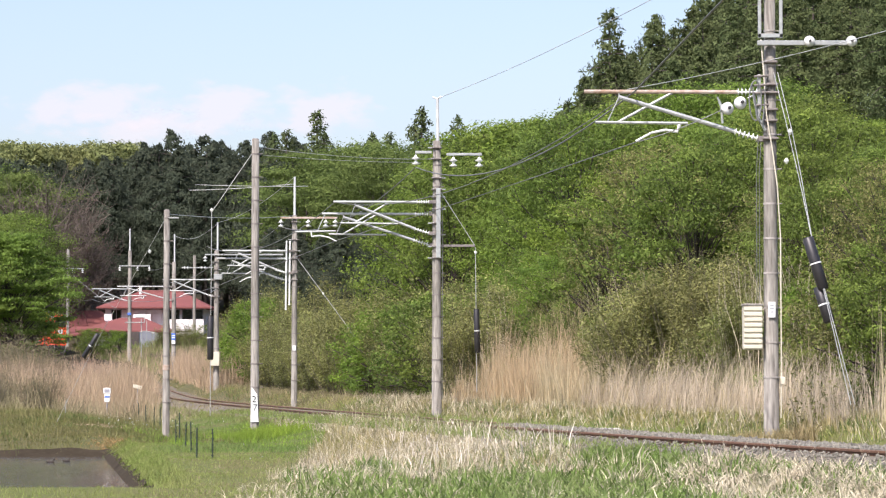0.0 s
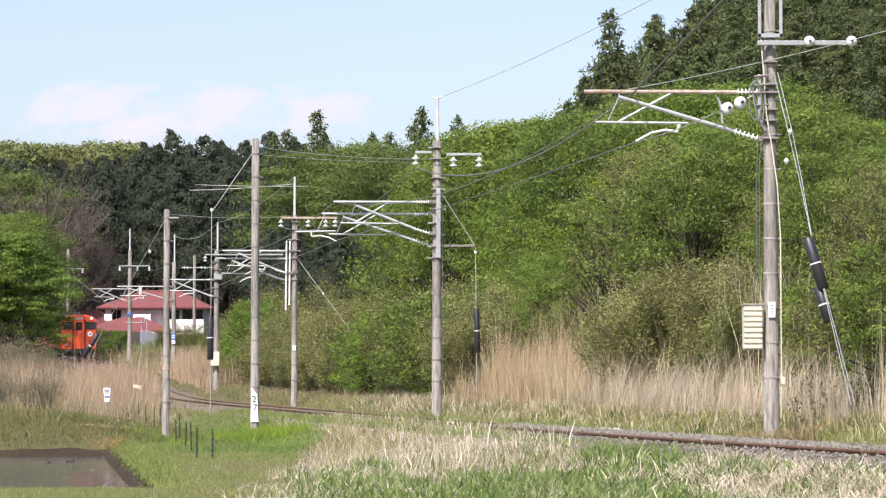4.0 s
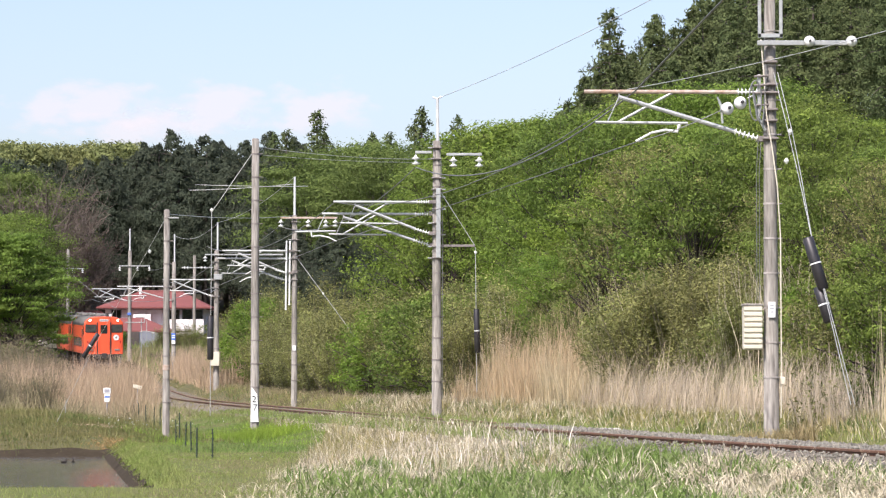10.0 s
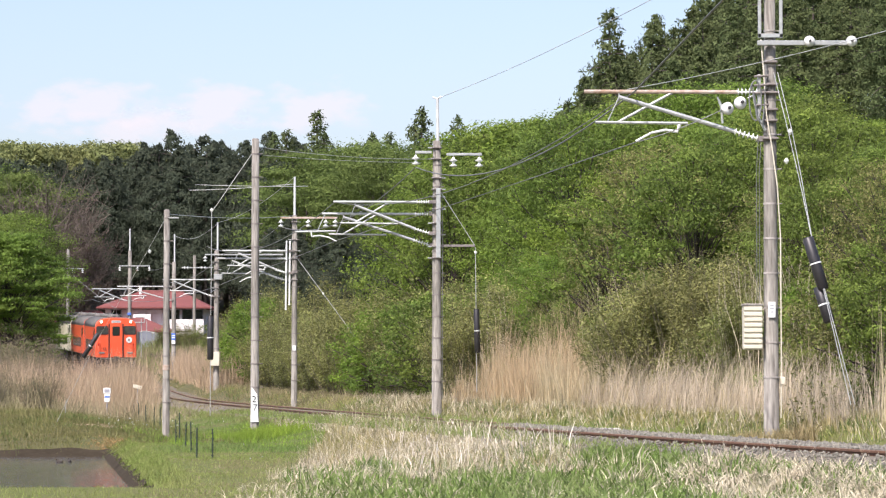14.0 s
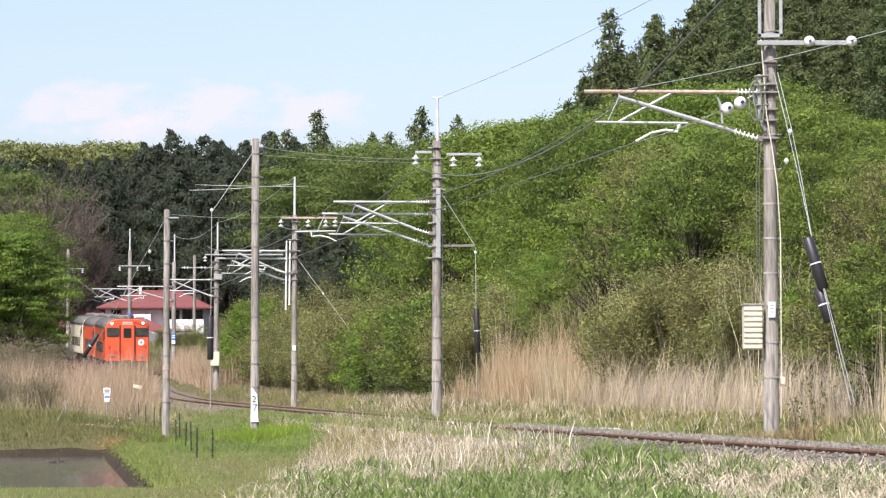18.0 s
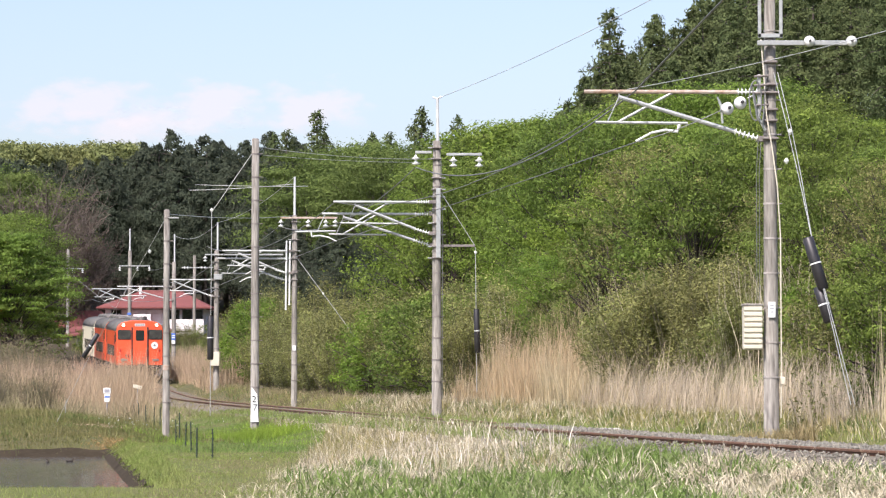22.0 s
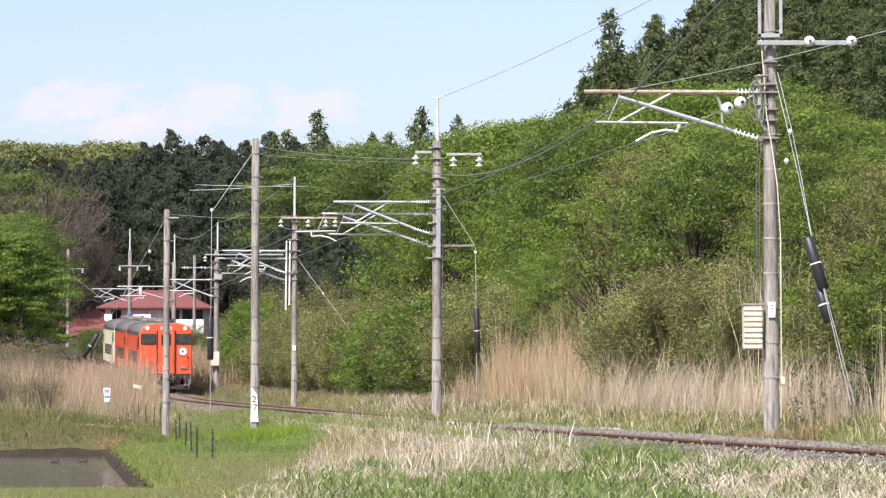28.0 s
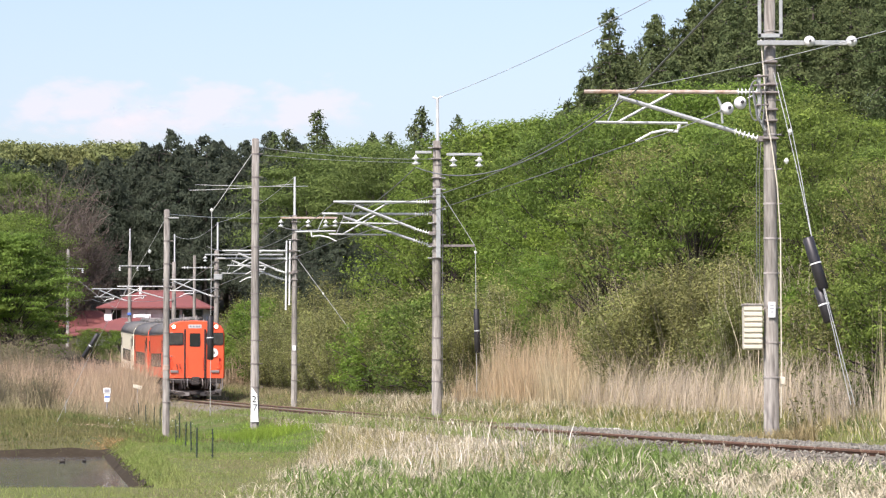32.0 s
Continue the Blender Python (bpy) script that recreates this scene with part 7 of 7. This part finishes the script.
blades("yard_grass", x, y, rs.uniform(0.3, 1.0, len(x)), rs.uniform(0.03, 0.06, len(x)), rs.uniform(0.2, 1.0, len(x)), SCRUB, rs, "rough brown grass below the house", short=True)
x, y, u = line_points(14000, 188, 246, 2.5, 15, rs)
blades("yard_weeds", x, y, rs.uniform(0.2, 0.7, len(x)), rs.uniform(0.03, 0.06, len(x)), rs.uniform(0.2, 1.0, len(x)), BLADE, rs, "green weeds below the house", short=True)
x, y, u = line_points(6000, 46, 95, 5.4, 7.4, rs)
k = (patch(x, y, 5, 51, 0.3) > 0.15) & (y > 60 + rs.uniform(0, 4, len(x)))
x, y, u = x[k], y[k], u[k]
blades("pale_stems", x, y, rs.uniform(1.6, 3.8, len(x)), rs.uniform(0.010, 0.02, len(x)), rs.uniform(0.02, 0.25, len(x)), STRAW, rs, "tall pale dead stems among the shrubs", category="stems")
y = rs.uniform(44, POND_FAR + 2.6, 7000)
x = pond_edge(y) + rs.uniform(0.56, 1.15, len(y))
blades("rim_grass", x, y, rs.uniform(0.05, 0.15, len(x)), rs.uniform(0.010, 0.02, len(x)), rs.uniform(0.2, 1.0, len(x)), BLADE, rs, "short green grass along the paddy rim", short=True, base=ground_z(x, y) + 0.03)
# flowers
x, y, u = field_points(2600, 37, 100, rs)
k = (u < -3.0) & ~in_pond(x, y) & ((waves(x, y, 6, 41) > 0.45) | (np.hypot((x + 8.6) / 1.6, (y - 82) / 5) < 1)) & (x < -3)
x, y, u = x[k], y[k], u[k]
blades("white_flowers", x, y, rs.uniform(0.02, 0.035, len(x)), rs.uniform(0.02, 0.04, len(x)), rs.uniform(0.2, 0.6, len(x)), WHITE, rs, "tiny white meadow flowers", short=True, base=ground_z(x, y) + rs.uniform(0.15, 0.28, len(x)), category="flowers")

# ---------------------------------------------------------------- ducks on the paddy


def duck(label):
    d = thing("duck", label=label, category="duck", group="ducks on the paddy")
    d.scale = (0.42, 0.42, 0.42)
    prof = [(-0.24, 0.03, 0.10), (-0.18, 0.06, 0.08), (-0.06, 0.10, 0.06), (0.08, 0.10, 0.06), (0.17, 0.06, 0.07), (0.2, 0.02, 0.08)]
    part("body", Build().tube([(a, 0, c) for a, b, c in prof], [b for a, b, c in prof], 10), DUCK, d, smooth=True)
    part("neck", Build().tube([(0.15, 0, 0.08), (0.19, 0, 0.16), (0.2, 0, 0.2)], [0.04, 0.03, 0.03], 8), DUCK, d, smooth=True)
    part("head", Build().tube([(0.15, 0, 0.22), (0.18, 0, 0.23), (0.24, 0, 0.22), (0.26, 0, 0.21)], [0.015, 0.05, 0.045, 0.015], 8), DUCK, d, smooth=True)
    part("bill", Build().tube([(0.25, 0, 0.21), (0.31, 0, 0.2)], [0.018, 0.008], 6), BEAK, d)
    part("tail", Build().tube([(-0.22, 0, 0.11), (-0.3, 0, 0.15)], [0.03, 0.008], 6), DUCK, d)
    return d


duck_a = duck("dark duck swimming on the paddy")
duck_b = duck("second dark duck swimming on the paddy")

# ---------------------------------------------------------------- clouds, far beyond the hills


def cloud(w, h, seed):
    m = bpy.data.materials.new("cloud_vapour")
    m.use_nodes = True
    n, k = m.node_tree.nodes, m.node_tree.links
    for q in list(n):
        if q.type == "BSDF_PRINCIPLED":
            n.remove(q)
    tc = n.new("ShaderNodeTexCoord")
    mp = n.new("ShaderNodeMapping")
    mp.inputs["Location"].default_value = (seed * 7.3, seed * 3.1, seed)
    mp.inputs["Scale"].default_value = (0.024, 0.02, 0.05)
    k.new(tc.outputs["Object"], mp.inputs[0])
    nz = n.new("ShaderNodeTexNoise")
    nz.inputs["Scale"].default_value, nz.inputs["Detail"].default_value, nz.inputs["Roughness"].default_value = 1.0, 5.0, 0.55
    k.new(mp.outputs[0], nz.inputs["Vector"])
    sc = n.new("ShaderNodeMapping")
    sc.inputs["Scale"].default_value = (2.0 / w, 0.0, 2.0 / h)
    k.new(tc.outputs["Object"], sc.inputs[0])
    ln = n.new("ShaderNodeVectorMath")
    ln.operation = "LENGTH"
    k.new(sc.outputs[0], ln.inputs[0])
    sub = n.new("ShaderNodeMath")
    sub.operation = "SUBTRACT"
    k.new(nz.outputs[0], sub.inputs[0])
    half = n.new("ShaderNodeMath")
    half.operation = "MULTIPLY"
    half.inputs[1].default_value = 0.5
    k.new(ln.outputs["Value"], half.inputs[0])
    k.new(half.outputs[0], sub.inputs[1])
    mr = n.new("ShaderNodeMapRange")
    mr.interpolation_type = "SMOOTHSTEP"
    mr.inputs["From Min"].default_value, mr.inputs["From Max"].default_value = 0.08, 0.40
    mr.inputs["To Max"].default_value = 0.62
    k.new(sub.outputs[0], mr.inputs[0])
    # an even glow stands in for the sunlight on the cloud
    em = n.new("ShaderNodeEmission")
    em.inputs[0].default_value, em.inputs[1].default_value = (1.0, 0.975, 0.975, 1), 0.66
    tr = n.new("ShaderNodeBsdfTransparent")
    ms = n.new("ShaderNodeMixShader")
    k.new(mr.outputs[0], ms.inputs[0])
    k.new(tr.outputs[0], ms.inputs[1])
    k.new(em.outputs[0], ms.inputs[2])
    k.new(ms.outputs[0], n["Material Output"].inputs[0])
    b = Build().poly([(-w / 2, 0, -h / 2), (w / 2, 0, -h / 2), (w / 2, 0, h / 2), (-w / 2, 0, h / 2)], [(0, 1, 2, 3)])
    o = new("cloud", b.mesh("cloud", m))
    return tagged(o, "faint white cumulus cloud low over the hills", "cloud", "clouds", "structure")


clouds = [(cloud(200, 66, 1), -325, 253), (cloud(165, 72, 2), -212, 256), (cloud(150, 64, 3), -118, 254), (cloud(240, 40, 4), -300, 236)]

# ---------------------------------------------------------------- what moves
PACE = (-5.68611420e-07, 2.61713512e-05, -9.18634552e-04, 4.75820823e-02)


def front_y(t):
    """How far up the line the leading end is at t seconds."""
    return 5000 * float(np.polyval(PACE, t))


LINE_Y = np.linspace(100, 320, 4401)
LINE_S = np.concatenate([[0], np.cumsum(np.sqrt(np.diff(track_x(LINE_Y)) ** 2 + np.diff(LINE_Y) ** 2))])


def on_line(s):
    y = float(np.interp(s, LINE_S, LINE_Y))
    return Vector((float(track_x(y)), y, float(track_z(y))))


def car_pose(s_front):
    a, b = on_line(s_front + 2.05), on_line(s_front + 9.15)
    way = (b - a).normalized()
    side = Vector((1, 0, 0))
    side = (side - way * side.dot(way)).normalized()
    up = side.cross(way)
    m = Matrix((side, way, up)).transposed().to_4x4()
    m.translation = (a + b) / 2
    return m


def motions():
    times = [i * 0.5 for i in range(65)]
    s_of = {t: float(np.interp(front_y(t), LINE_Y, LINE_S)) for t in times}
    walk(lead_car, [(t, car_pose(s_of[t])) for t in times])
    walk(middle_car, [(t, car_pose(s_of[t] + 11.6)) for t in times])
    walk(rear_car, [(t, car_pose(s_of[t] + 23.2)) for t in times])
    fine = [i * 0.2 for i in range(161)]
    start = float(np.interp(front_y(0), LINE_Y, LINE_S))
    for car in (lead_car, middle_car, rear_car):
        for o in car.children_recursive:
            if "axle" in o:
                c = o.matrix_basis.translation.copy()
                walk(o, [(t, pose(*c, math.degrees((start - float(np.interp(front_y(t), LINE_Y, LINE_S))) / 0.43))) for t in fine])
    for i, (o, x, z) in enumerate(clouds):
        walk(o, [(0.0, pose(x, 2600 + 25 * i, z)), (32.0, pose(x - 13, 2600 + 25 * i, z + 3))])
    for bird, y, rows in ((duck_a, 67.4, ((0, -9.34, 10), (3, -9.41, 150), (6, -9.18, 20), (8, -8.98, 0), (10, -9.02, 60), (12, -9.09, 120), (14, -9.13, 150), (17, -9.22, 180), (19, -9.36, 150), (23, -9.41, 90), (25, -9.40, 40), (28, -9.23, 10), (30, -9.03, 0), (32, -9.06, 60))),
                          (duck_b, 67.9, ((0, -9.02, 40), (3, -8.95, 10), (6, -8.89, 20), (8, -8.86, 60), (10, -8.87, 100), (12, -8.95, 140), (14, -8.95, 110), (17, -9.06, 150), (19, -9.20, 120), (21, -8.97, 40), (25, -8.91, 60), (28, -8.62, 10), (30, -8.45, 0), (32, -8.60, 80)))):
        walk(bird, [(t, pose(x, y, -1.015, 0, 0, a)) for t, x, a in rows])


motions()
